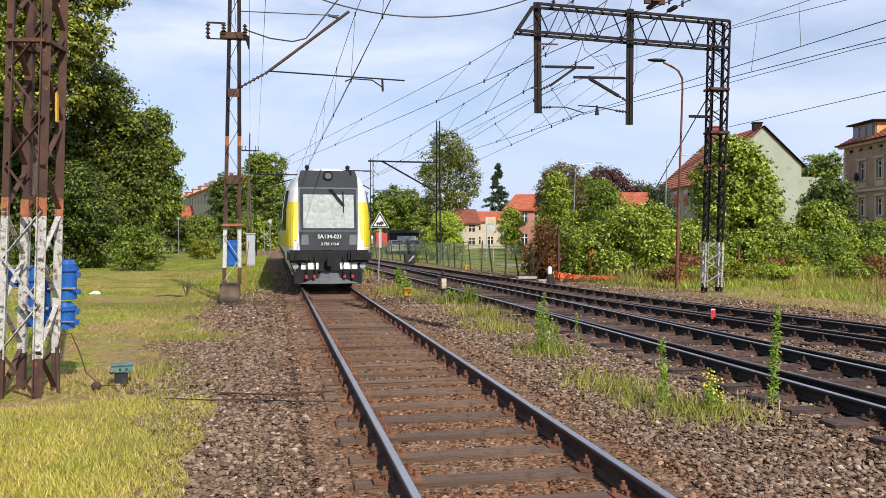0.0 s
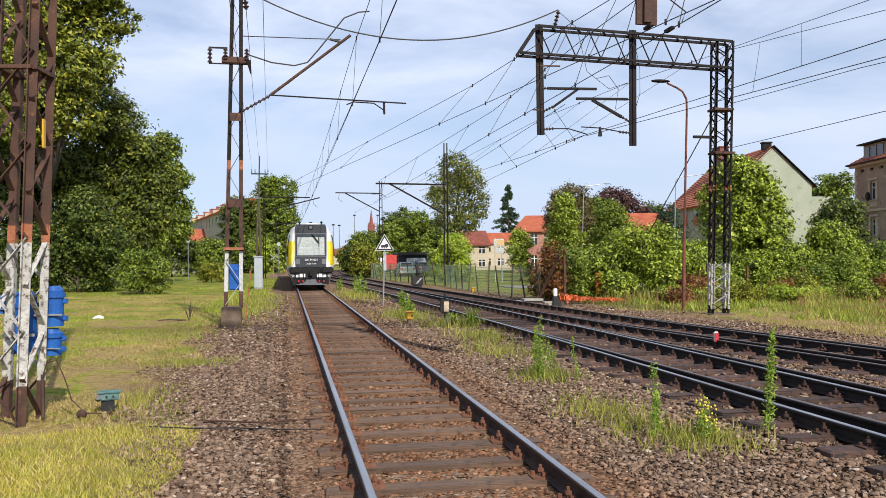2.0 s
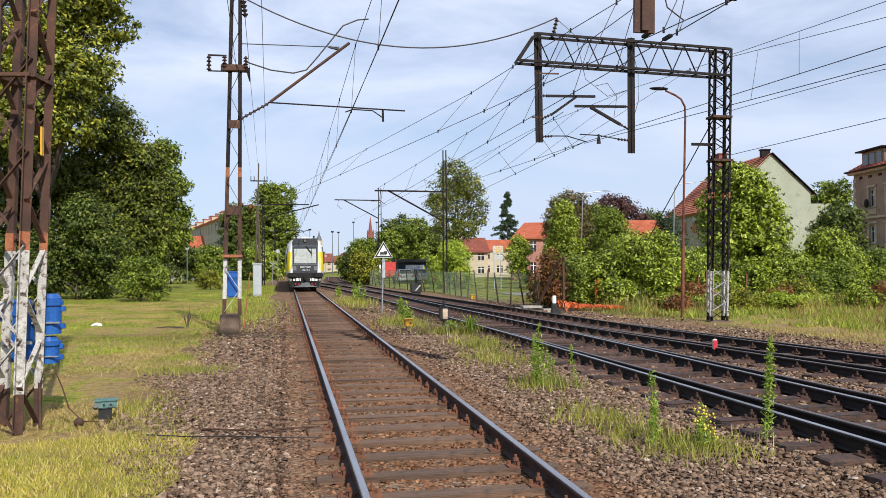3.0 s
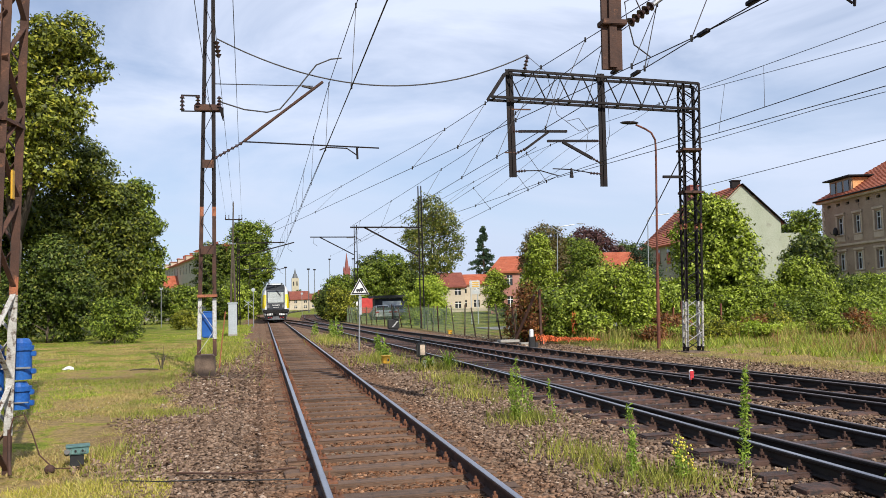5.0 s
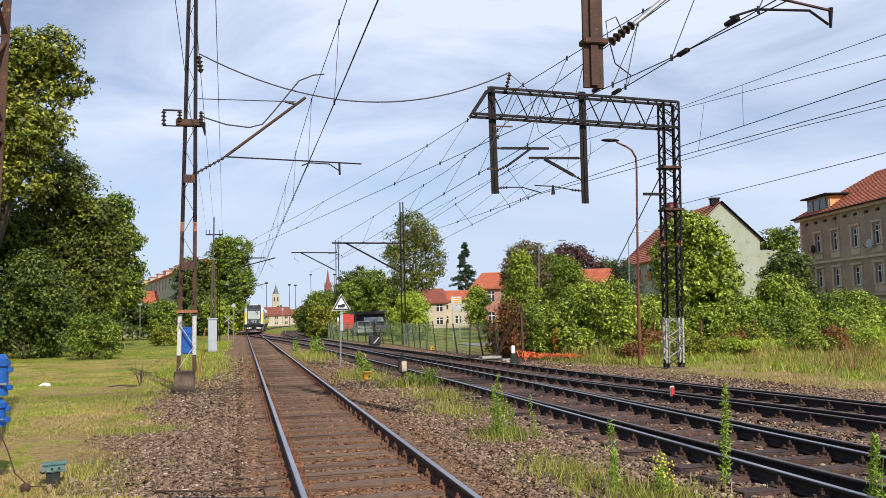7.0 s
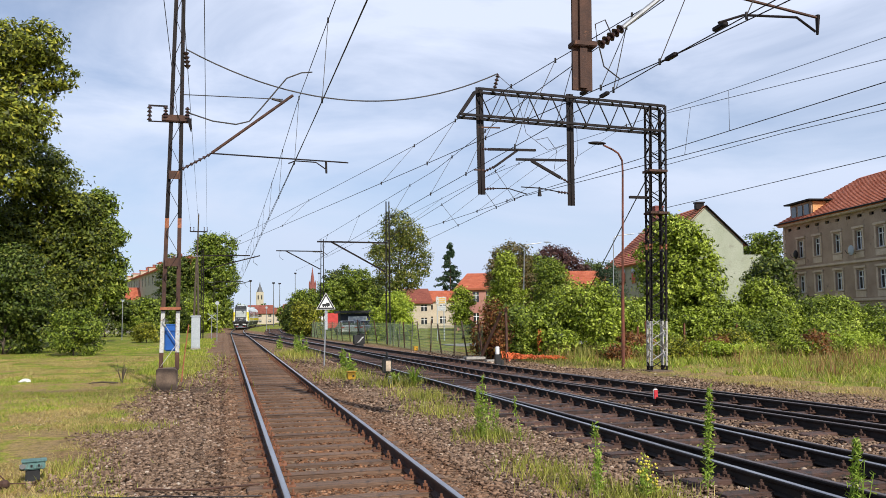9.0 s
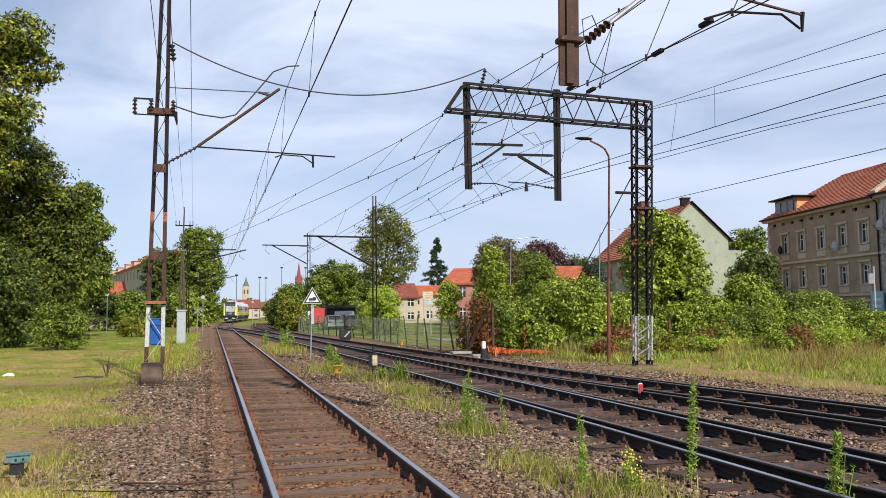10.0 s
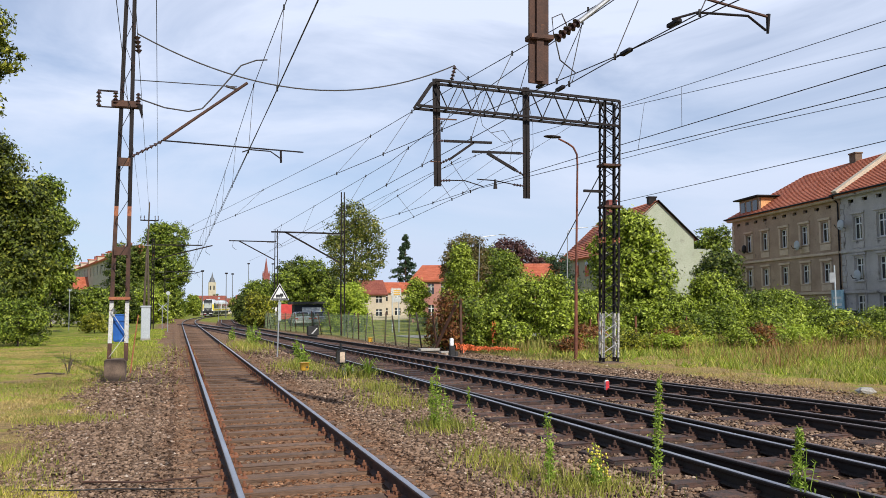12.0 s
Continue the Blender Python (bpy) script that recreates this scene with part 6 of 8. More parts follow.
def gable_house():
    """Narrow house with a bare pale-green gable and a red roof running away."""
    root = empty("gable_house", pose(39.0, 63.0, 0, 0, 0, -9))
    hw, ln, eave, top = 3.3, 13.0, 7.9, 11.05
    bm = bmesh.new()
    ring = [(-hw - 1.6, -0.5), (hw, -0.5), (hw, eave), (0, top), (-hw - 1.6, eave - 1.35)]
    a = [bm.verts.new((x, 0, z)) for x, z in ring]
    b = [bm.verts.new((x, ln, z)) for x, z in ring]
    bm.faces.new(a), bm.faces.new(b[::-1])
    for i in range(5):
        j = (i + 1) % 5
        bm.faces.new((a[i], b[i], b[j], a[j]))
    bmesh.ops.recalc_face_normals(bm, faces=bm.faces)
    part("wall", bm, GREEN_RENDER, root)
    bm = bmesh.new()
    box(bm, -hw - 1.62, -hw - 1.605, 0.4, ln - 0.2, -0.4, eave - 1.5)
    part("side_wall", bm, TAN_RENDER, root)
    slab_roof(root, [(-hw - 2.0, -0.12, eave - 1.6), (-hw - 2.0, ln + 0.3, eave - 1.6)], [(0, ln + 0.3, top + 0.1), (0, -0.12, top + 0.1)], ROOF_RED, 0.14)
    slab_roof(root, [(hw + 0.35, -0.12, eave - 0.25), (hw + 0.35, ln + 0.3, eave - 0.25)], [(0, ln + 0.3, top + 0.1), (0, -0.12, top + 0.1)], ROOF_DARK, 0.14)
    bm = bmesh.new()
    beam(bm, (0, -0.16, top + 0.08), (hw + 0.4, -0.16, eave - 0.3), 0.09, 0.03)
    part("barge_board", bm, DARK_STEEL, root)
    chimney(root, -0.3, 0.6, top - 0.2, top + 0.35, 0.7, 0.5, DARK_STEEL)
    chimney(root, -1.5, 7.5, top - 1.0, top + 0.9, 0.8, 1.2)
    bm = bmesh.new()
    box(bm, hw, hw + 2.2, 1.0, 7.0, -0.5, 6.9)
    part("annexe", bm, GREEN_RENDER, root)
    for zz in (2.0, 4.6):
        for k in range(4):
            bm = bmesh.new()
            box(bm, -hw - 1.66, -hw - 1.62, 1.5 + k * 2.9, 2.5 + k * 2.9, zz, zz + 1.4)
            part("window", bm, GLASS, root)
    tagged(root, "narrow house with bare pale-green gable and red roof", "house")


gable_house()


def plain_house(name, x, y, turn, w, d, eave, ridge, wall, roof, label, cols=4, rows=2, chimneys=(), win_w=0.9, hip=0.0, dormers=0):
    """A far house: walls with real openings in front and on the near end, pitched roof along x."""
    root = empty(name, pose(x, y, 0, 0, 0, turn))
    st = eave / rows

    def holes(length, n):
        gap = length / n
        return [(gap * (i + 0.5) - win_w / 2, gap * (i + 0.5) + win_w / 2, st * r + st * 0.32, st * r + st * 0.82) for i in range(n) for r in range(rows)]

    hs = holes(w, cols)
    bm = bmesh.new()
    holed_wall(bm, w, -0.5, eave, hs)
    for q in ([(0, d, -0.5), (0, 0, -0.5), (0, 0, eave), (0, d / 2, ridge - 0.1), (0, d, eave)], [(w, 0, -0.5), (w, d, -0.5), (w, d, eave), (w, d / 2, ridge - 0.1), (w, 0, eave)]):
        if hip:
            q = [q[0], q[1], q[2], q[4]]
        bm.faces.new([bm.verts.new(p) for p in q])
    bm.faces.new([bm.verts.new(p) for p in ((w, d, -0.5), (0, d, -0.5), (0, d, eave), (w, d, eave))])
    bmesh.ops.remove_doubles(bm, verts=bm.verts, dist=0.001)
    bmesh.ops.recalc_face_normals(bm, faces=bm.faces)
    part("wall", bm, wall, root)
    # black sheet added behind the front in place of shaded rooms
    bm = bmesh.new()
    box(bm, 0.1, w - 0.1, 0.4, 0.45, -0.4, eave - 0.1)
    part("room_dark_sheet", bm, BLACK_PAINT, root)
    for a, b, c, e in hs:
        f = bmesh.new()
        box(f, a, b, 0.12, 0.16, c, e)
        win = part("window", f, GLASS, root)
        f = bmesh.new()
        box(f, (a + b) / 2 - 0.05, (a + b) / 2 + 0.05, 0.08, 0.118, c, e)
        box(f, a, b, 0.085, 0.117, c + (e - c) * 0.65, c + (e - c) * 0.65 + 0.08)
        part("window_frame", f, WHITE_PAINT, win)
    k = hip
    slab_roof(root, [(-0.3, -0.4, eave - 0.1), (w + 0.3, -0.4, eave - 0.1)], [(w - k + 0.0, d / 2, ridge), (k, d / 2, ridge)], roof, tiles=True)
    slab_roof(root, [(-0.3, d + 0.4, eave - 0.1), (w + 0.3, d + 0.4, eave - 0.1)], [(w - k, d / 2, ridge), (k, d / 2, ridge)], roof, tiles=False)
    if k:
        for ex, kx in ((-0.3, k), (w + 0.3, w - k)):
            bm = bmesh.new()
            bm.faces.new([bm.verts.new(p) for p in ((ex, -0.4, eave - 0.1), (ex, d + 0.4, eave - 0.1), (kx, d / 2, ridge))])
            bmesh.ops.solidify(bm, geom=list(bm.faces), thickness=0.1)
            part("roof", bm, roof, root)
    for i in range(dormers):
        cx = w * (i + 0.5) / dormers
        zz = eave + (ridge - eave) * 0.25
        bm = bmesh.new()
        box(bm, cx - 0.7, cx + 0.7, d * 0.12, d * 0.4, zz, zz + 1.1)
        dm = part("dormer", bm, wall, root)
        bm = bmesh.new()
        box(bm, cx - 0.9, cx + 0.9, d * 0.09, d * 0.45, zz + 1.12, zz + 1.24)
        part("dormer_roof", bm, roof, dm)
    for cx in chimneys:
        chimney(root, cx, d / 2 + 0.5, ridge - 0.6, ridge + 1.1, 0.9, 0.6)
    tagged(root, label, "house", "far houses")
    return root


# the long house by the level crossing: its front runs back and away from the railway
plain_house("long_house", -29.6, 240.0, -77.4, 84.0, 8, 11.7, 13.9, TAN_RENDER, ROOF_RED, "long three-storey tan house with a red roof and chimneys", 17, 3, (8, 20, 32, 42, 52, 60, 68), 1.3, 2.0, 6)
plain_house("cream_house", 24.2, 120, -8, 4.2, 9, 3.9, 6.1, CREAM_RENDER, ROOF_DARK, "cream house with old red roof behind the trees", 2, 2)
plain_house("cream_house", 28.3, 124, -8, 6, 9, 4.3, 5.9, CREAM_RENDER, ROOF_RED, "low cream house with bright red roof", 3, 2)
plain_house("salmon_school", 26.0, 97, -18, 9.5, 12, 5.2, 7.3, PINK_RENDER, ROOF_RED, "salmon-coloured school building with a red roof", 6, 2, (), 0.7, 1.2)
plain_house("red_roof_house", 33.2, 85, -12, 8.5, 10, 4.9, 6.9, PINK_RENDER, ROOF_RED, "house with a broad red roof behind bushes", 4, 2)
plain_house("red_roof_house", -26.0, 196, -10, 7, 9, 6.4, 9.2, TAN_RENDER, ROOF_RED, "small red-roofed house beyond the trees", 3, 2)
for hx, hy, hw in ((4.5, 262, 9), (15.5, 250, 8), (8.5, 330, 12), (24, 300, 10)):
    plain_house("distant_house", hx, hy, 0, hw, 9, 3.4, 6.0, CREAM_RENDER, ROOF_DARK, "distant red-roofed house far along the line", 3, 2)


def church():
    root = empty("church", pose(59.5, 600, 0))
    bm = bmesh.new()
    box(bm, -2.9, 2.9, -2.9, 2.9, 0, 19)
    box(bm, -2.4, 2.4, -2.4, 2.4, 19, 25.5)
    part("tower", bm, BRICK_RED, root)
    bm = bmesh.new()
    beam(bm, (0, 0, 25.5), (0, 0, 38.5), 1.9, sides=8, r2=0.1)
    for sx in (-1, 1):
        for sy in (-1, 1):
            beam(bm, (sx * 2.1, sy * 2.1, 25.5), (sx * 2.1, sy * 2.1, 29), 0.5, sides=6, r2=0.05)
    part("spire", bm, BRICK_RED, root)
    for z in (8, 14, 20):
        bm = bmesh.new()
        box(bm, -0.6, 0.6, -2.96, -2.3, z, z + 3.2)
        part("window", bm, BLACK_PAINT, root)
    tagged(root, "red brick church tower with a pointed spire", "church")
    root = empty("town_tower", pose(18.2, 500, 0))
    bm = bmesh.new()
    box(bm, -2.1, 2.1, -2.1, 2.1, 0, 17.5)
    part("tower", bm, TAN_RENDER, root)
    bm = bmesh.new()
    beam(bm, (0, 0, 17.5), (0, 0, 20.3), 2.0, sides=8, r2=1.0)
    beam(bm, (0, 0, 20.3), (0, 0, 23.6), 0.7, sides=8, r2=0.05)
    part("cupola", bm, GREY_DULL, root)
    for x in (-1, 1):
        bm = bmesh.new()
        box(bm, x - 0.35, x + 0.35, -2.16, -1.9, 13, 15.5)
        part("window", bm, BLACK_PAINT, root)
    tagged(root, "pale square town tower with a small cupola", "tower")
    for x, y, h in ((14.8, 200, 12.4), (20.5, 200, 12.4), (8.3, 175, 9.0), (10.5, 190, 9.5), (3.3, 165, 9.0)):
        root = empty("lamp_mast", pose(x, y, 0))
        bm = bmesh.new()
        beam(bm, (0, 0, -0.1), (0, 0, h), 0.11, sides=8, r2=0.06)
        part("pole", bm, GREY_DULL, root)
        bm = bmesh.new()
        box(bm, -0.3, 0.3, -0.2, 0.2, h, h + 0.3, 0.05)
        part("lamp_head", bm, DARK_STEEL, root)
        tagged(root, "distant yard lamp mast", "lamp mast", "yard lamp masts")


church()


def car(x, y, turn, paint, label, z=0.0):
    root = empty("car", pose(x, y, z, 0, 0, turn))
    prof = [(-2.1, 0.35), (2.1, 0.35), (2.12, 0.7), (2.0, 0.85), (1.1, 0.95), (0.55, 1.42), (-0.9, 1.46), (-1.65, 1.0), (-2.08, 0.92)]
    bm = bmesh.new()
    a = [bm.verts.new((px, -0.85 if pz < 1.0 else -0.68, pz)) for px, pz in prof]
    b = [bm.verts.new((px, 0.85 if pz < 1.0 else 0.68, pz)) for px, pz in prof]
    bm.faces.new(a), bm.faces.new(b[::-1])
    for i in range(len(prof)):
        j = (i + 1) % len(prof)
        bm.faces.new((a[i], b[i], b[j], a[j]))
    bmesh.ops.recalc_face_normals(bm, faces=bm.faces)
    bmesh.ops.bevel(bm, geom=list(bm.edges), offset=0.06, segments=2, affect="EDGES")
    part("body", bm, paint, root)
    for s in (-1, 1):
        bm = bmesh.new()
        vs = [bm.verts.new((px, s * py, pz)) for px, py, pz in ((0.95, 0.83, 1.0), (0.5, 0.705, 1.37), (-0.85, 0.7, 1.4), (-1.4, 0.83, 1.02))]
        bm.faces.new(vs)
        bmesh.ops.solidify(bm, geom=list(bm.faces), thickness=0.02)
        part("side_window", bm, GLASS, root)
        for px in (-1.3, 1.3):
            bm = bmesh.new()
            beam(bm, (px, s * 0.68, 0.31), (px, s * 0.88, 0.31), 0.31, sides=16)
            wh = part("wheel", bm, BLACK_PAINT, root)
            bm = bmesh.new()
            beam(bm, (px, s * 0.87, 0.31), (px, s * 0.895, 0.31), 0.19, sides=12)
            part("rim", bm, GALV, wh)
        bm = bmesh.new()
        box(bm, -2.13, -2.05, min(s * 0.5, s * 0.8), max(s * 0.5, s * 0.8), 0.72, 0.86, 0.02)
        part("tail_lamp", bm, RED_PAINT, root)
    bm = bmesh.new()
    vs = [bm.verts.new(p) for p in ((-1.68, -0.62, 1.03), (-1.68, 0.62, 1.03), (-0.97, 0.58, 1.42), (-0.97, -0.58, 1.42))]
    bm.faces.new(vs)
    bmesh.ops.solidify(bm, geom=list(bm.faces), thickness=0.02)
    part("rear_window", bm, GLASS, root)
    tagged(root, label, "car", "parked cars")


car(41.3, 44.6, 60, GALV, "silver car parked before the grey tenement")
for k, cx in enumerate((10.6, 12.6, 14.4)):
    car(cx, 84 + k, 90, WHITE_PAINT if k != 1 else GALV, "pale car parked behind the mesh fence", 0.0)


def yard():
    root = empty("box_van", Matrix.Translation((11.2, 101, 0)) @ Matrix.Scale(0.85, 4))
    bm = bmesh.new()
    box(bm, -0.9, 0.9, -2, 2, 0.6, 2.75, 0.04)
    part("cargo_box", bm, RED_LORRY, root, "plain red cargo box")
    bm = bmesh.new()
    box(bm, -1.9, -0.92, -0.9, 0.9, 0.5, 2.3, 0.12)
    part("cab", bm, WHITE_PAINT, root, "white driver's cab")
    for px in (-1.5, 0.5):
        bm = bmesh.new()
        beam(bm, (px, -2.02, 0.4), (px, -1.8, 0.4), 0.4, sides=16)
        part("wheel", bm, BLACK_PAINT, root)
    tagged(root, "red box van with white cab behind the fence", "van")
    root = empty("kiosk", pose(12.2, 88, 0))
    bm = bmesh.new()
    box(bm, -1.8, 1.8, -1, 1, 0, 2.2)
    part("body", bm, TRAIN_DARK, root)
    bm = bmesh.new()
    box(bm, -2.2, 2.2, -1.5, 1.4, 2.22, 2.5, 0.03)
    part("roof", bm, BLACK_PAINT, root)
    bm = bmesh.new()
    box(bm, -1.0, 1.0, -1.03, -1.005, 0.9, 1.9)
    part("hatch", bm, GREY_PAINT, root)
    tagged(root, "small black kiosk with a flat overhanging roof", "kiosk")
    root = empty("notice_board", pose(14.25, 60, 0, 0, 0, -8))
    for dx in (-0.25, 0.25):
        bm = bmesh.new()
        beam(bm, (dx, 0, -0.1), (dx, 0, 3.3), 0.04, sides=8)
        part("post", bm, GREY_PAINT, root)
    bm = bmesh.new()
    box(bm, -0.36, 0.42, -0.06, -0.03, 2.68, 3.24, 0.01)
    pl = part("plate", bm, WHITE_OLD, root)
    for k in range(3):
        bm = bmesh.new()
        box(bm, -0.15, 0.34, -0.068, -0.062, 2.76 + k * 0.15, 2.84 + k * 0.15)
        part("text_bar", bm, YELLOW_BOX, pl)
    bm = bmesh.new()
    box(bm, -0.2, 0.4, -0.06, -0.03, 2.2, 2.58, 0.01)
    pl = part("lower_plate", bm, WHITE_OLD, root)
    for k in range(2):
        bm = bmesh.new()
        box(bm, -0.14, 0.34, -0.068, -0.062, 2.28 + k * 0.13, 2.34 + k * 0.13)
        part("text_bar", bm, GREY_PAINT, pl)
    tagged(root, "white notice boards with faded lines on grey posts", "sign")
    root = empty("bus_stop_post", pose(32.9, 36.5, 0))
    bm = bmesh.new()
    beam(bm, (0, 0, -0.1), (0, 0, 3.95), 0.045, sides=8)
    part("post", bm, GREY_PAINT, root)
    bm = bmesh.new()
    box(bm, -0.4, -0.02, -0.05, -0.02, 3.0, 3.55, 0.02)
    part("plate", bm, GALV, root)
    tagged(root, "white metal post with a grey plate by the hedge", "sign post")
    p = brown.matrix_world @ Vector((16.3, -0.3, 1.5))
    root = empty("poster_board", pose(p.x, p.y, 0.9, 0, 0, TURN))
    bm = bmesh.new()
    box(bm, -0.7, 0.7, -0.05, 0.05, 0, 2.0)
    part("board", bm, surf("pale_blue_poster", (0.2, 0.42, 0.55), (0.45, 0.65, 0.72), 2.0, 10, 0.6, 0, 0), root)
    bm = bmesh.new()
    for k in range(3):
        box(bm, -0.5, 0.5, -0.06, -0.052, 0.3 + k * 0.5, 0.5 + k * 0.5)
    part("text_bar", bm, WHITE_PAINT, root)
    tagged(root, "pale blue poster board on the tenement wall", "poster")
    # low wall at the level crossing
    bm = bmesh.new()
    box(bm, -24, -9.3, 120, 120.3, -0.1, 1.35)
    for k in range(8):
        box(bm, -23.5 + k * 1.9, -23.2 + k * 1.9, 119.9, 120.0, -0.1, 1.45)
    tagged(part("low_wall", bm, CONCRETE), "low grey concrete wall beside the lawn", "wall")
    bm = bmesh.new()
    box(bm, 12, 60, 46, 52, -0.05, 0.012)
    tagged(part("street", bm, ROAD), "grey street before the houses", "road", kind="structure")


yard()


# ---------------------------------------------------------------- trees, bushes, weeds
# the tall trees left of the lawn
# near-black ends again carry the shade between leaves as colour
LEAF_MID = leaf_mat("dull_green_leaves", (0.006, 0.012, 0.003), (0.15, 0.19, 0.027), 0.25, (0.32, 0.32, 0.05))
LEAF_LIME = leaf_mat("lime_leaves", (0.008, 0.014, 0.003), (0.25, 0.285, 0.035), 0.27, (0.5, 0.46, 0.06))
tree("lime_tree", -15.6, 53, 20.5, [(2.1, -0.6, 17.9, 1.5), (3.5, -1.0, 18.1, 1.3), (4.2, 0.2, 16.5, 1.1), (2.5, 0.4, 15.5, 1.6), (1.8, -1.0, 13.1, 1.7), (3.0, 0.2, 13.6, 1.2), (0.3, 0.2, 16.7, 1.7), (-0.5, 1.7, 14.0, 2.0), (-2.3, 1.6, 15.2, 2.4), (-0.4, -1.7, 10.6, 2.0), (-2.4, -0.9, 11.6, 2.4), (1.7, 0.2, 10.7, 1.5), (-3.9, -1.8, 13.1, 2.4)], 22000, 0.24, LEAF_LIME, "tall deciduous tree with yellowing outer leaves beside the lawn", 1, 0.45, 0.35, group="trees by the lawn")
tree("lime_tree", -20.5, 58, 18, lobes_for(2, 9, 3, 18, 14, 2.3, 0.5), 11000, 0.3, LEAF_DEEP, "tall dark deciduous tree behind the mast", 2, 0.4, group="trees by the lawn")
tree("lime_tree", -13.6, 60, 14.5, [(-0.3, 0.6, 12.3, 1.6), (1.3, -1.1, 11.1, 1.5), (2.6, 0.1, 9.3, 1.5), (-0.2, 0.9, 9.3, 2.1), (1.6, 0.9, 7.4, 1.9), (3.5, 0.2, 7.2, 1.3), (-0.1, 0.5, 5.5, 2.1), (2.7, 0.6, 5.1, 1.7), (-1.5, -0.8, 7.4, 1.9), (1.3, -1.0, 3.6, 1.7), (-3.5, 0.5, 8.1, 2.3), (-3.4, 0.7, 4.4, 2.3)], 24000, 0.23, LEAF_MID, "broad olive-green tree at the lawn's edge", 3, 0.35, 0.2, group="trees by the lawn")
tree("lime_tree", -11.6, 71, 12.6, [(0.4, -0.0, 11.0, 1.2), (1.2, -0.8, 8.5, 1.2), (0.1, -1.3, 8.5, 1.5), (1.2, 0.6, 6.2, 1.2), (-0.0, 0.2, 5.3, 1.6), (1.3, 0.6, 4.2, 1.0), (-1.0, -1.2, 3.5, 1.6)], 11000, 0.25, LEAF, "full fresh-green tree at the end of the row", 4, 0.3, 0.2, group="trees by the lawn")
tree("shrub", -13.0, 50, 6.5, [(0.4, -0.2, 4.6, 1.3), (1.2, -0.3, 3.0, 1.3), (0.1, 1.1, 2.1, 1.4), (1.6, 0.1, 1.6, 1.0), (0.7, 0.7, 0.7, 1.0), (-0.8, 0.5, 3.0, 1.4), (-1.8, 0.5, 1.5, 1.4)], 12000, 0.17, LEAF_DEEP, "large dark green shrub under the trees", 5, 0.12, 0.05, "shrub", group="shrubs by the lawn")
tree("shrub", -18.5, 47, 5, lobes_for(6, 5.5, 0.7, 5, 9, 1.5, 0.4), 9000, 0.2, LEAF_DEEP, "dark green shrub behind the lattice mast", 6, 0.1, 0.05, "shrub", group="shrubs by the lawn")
tree("shrub", -8.85, 46.3, 2.3, lobes_for(7, 2.5, 0.45, 2.2, 11, 0.5, 0.45), 5000, 0.11, LEAF, "small rounded green bush on the lawn", 7, 0.05, 0.05, "shrub", group="shrubs by the lawn")
tree("shrub", -7.4, 70, 1.5, lobes_for(8, 2.2, 0.2, 1.4, 8, 0.45, 0.35), 2500, 0.11, LEAF_OLIVE, "low brownish bush on the lawn", 8, 0.04, 0.05, "shrub", group="shrubs by the lawn")
for k, (x, y, w, h) in enumerate(((-14.0, 96, 6.5, 4.6), (-10.0, 97, 4.5, 4.0), (-18.5, 98, 7, 6), (-23.0, 95, 7, 8), (-6.0, 118, 5, 4.5))):
    tree("shrub", x, y, h, lobes_for(20 + k, w, 0.5, h, 9, 1.2, 0.4), 6000, 0.24, LEAF if k % 2 else LEAF_DEEP, "dense green shrub behind the lawn", 20 + k, 0.1, 0.05, "shrub", group="shrubs behind the lawn")
tree("round_tree", -3.55, 150, 16.2, lobes_for(30, 8.2, 4.0, 16.2, 16, 2.1, 0.45), 16000, 0.34, LEAF, "rounded green tree beside the railway", 30, 0.4, group="trees along the railway")
tree("round_tree", -9.9, 152, 12.5, lobes_for(31, 7.5, 2.5, 12.4, 13, 2.0, 0.45), 10000, 0.36, LEAF_DEEP, "dark green tree before the long house", 31, 0.4, group="trees along the railway")
for k, (x, y, w, h) in enumerate(((-4.5, 112, 5, 4.2), (-7.0, 135, 6, 5.5), (-2.2, 165, 5, 6.0), (3.0, 235, 6, 5), (13.0, 185, 7, 5.0), (19.5, 215, 8, 9), (17.5, 232, 6, 7.5))):
    tree("shrub", x, y, h, lobes_for(40 + k, w, 0.6, h, 9, 1.3, 0.4), 5000, 0.3, LEAF if k % 3 else LEAF_BRIGHT, "green bush along the railway", 40 + k, 0.1, 0.05, "shrub", group="bushes along the railway")
# beyond the fence
for k, (x, y, w, h, m) in enumerate(((12.5, 112, 5, 6.4, LEAF), (16.0, 112, 6, 8.2, LEAF), (19.0, 114, 5, 6.8, LEAF_DEEP), (9.5, 118, 5, 5.2, LEAF), (14, 118, 7, 8.5, LEAF_DEEP))):
    tree("park_tree", x, y, h, lobes_for(50 + k, w, 1.0, h, 10, 1.5, 0.45), 7000, 0.27, m, "leafy green tree beyond the fence", 50 + k, 0.2, group="trees beyond the fence")
tree("park_tree", 14.2, 75, 11.6, [(0, 0, 10.2, 1.5), (-1.3, 0.3, 8.8, 1.2), (1.2, 0, 9.2, 1.3), (1.9, 0.2, 7.4, 1.1), (-1.8, 0, 7.2, 1.0), (0.2, 0.5, 7.6, 1.4), (-0.8, 0, 5.6, 1.1), (1.0, 0.3, 5.4, 1.1), (0.0, 0.3, 4.2, 0.9), (2.3, 0, 6.2, 0.7)], 6500, 0.2, leaf_mat("ash_leaves", (0.04, 0.06, 0.012), (0.19, 0.22, 0.04), 0.25, (0.32, 0.27, 0.07)), "tall airy ash-like tree with a thinning crown", 60, 0.22, 0.3, clump=0.36)
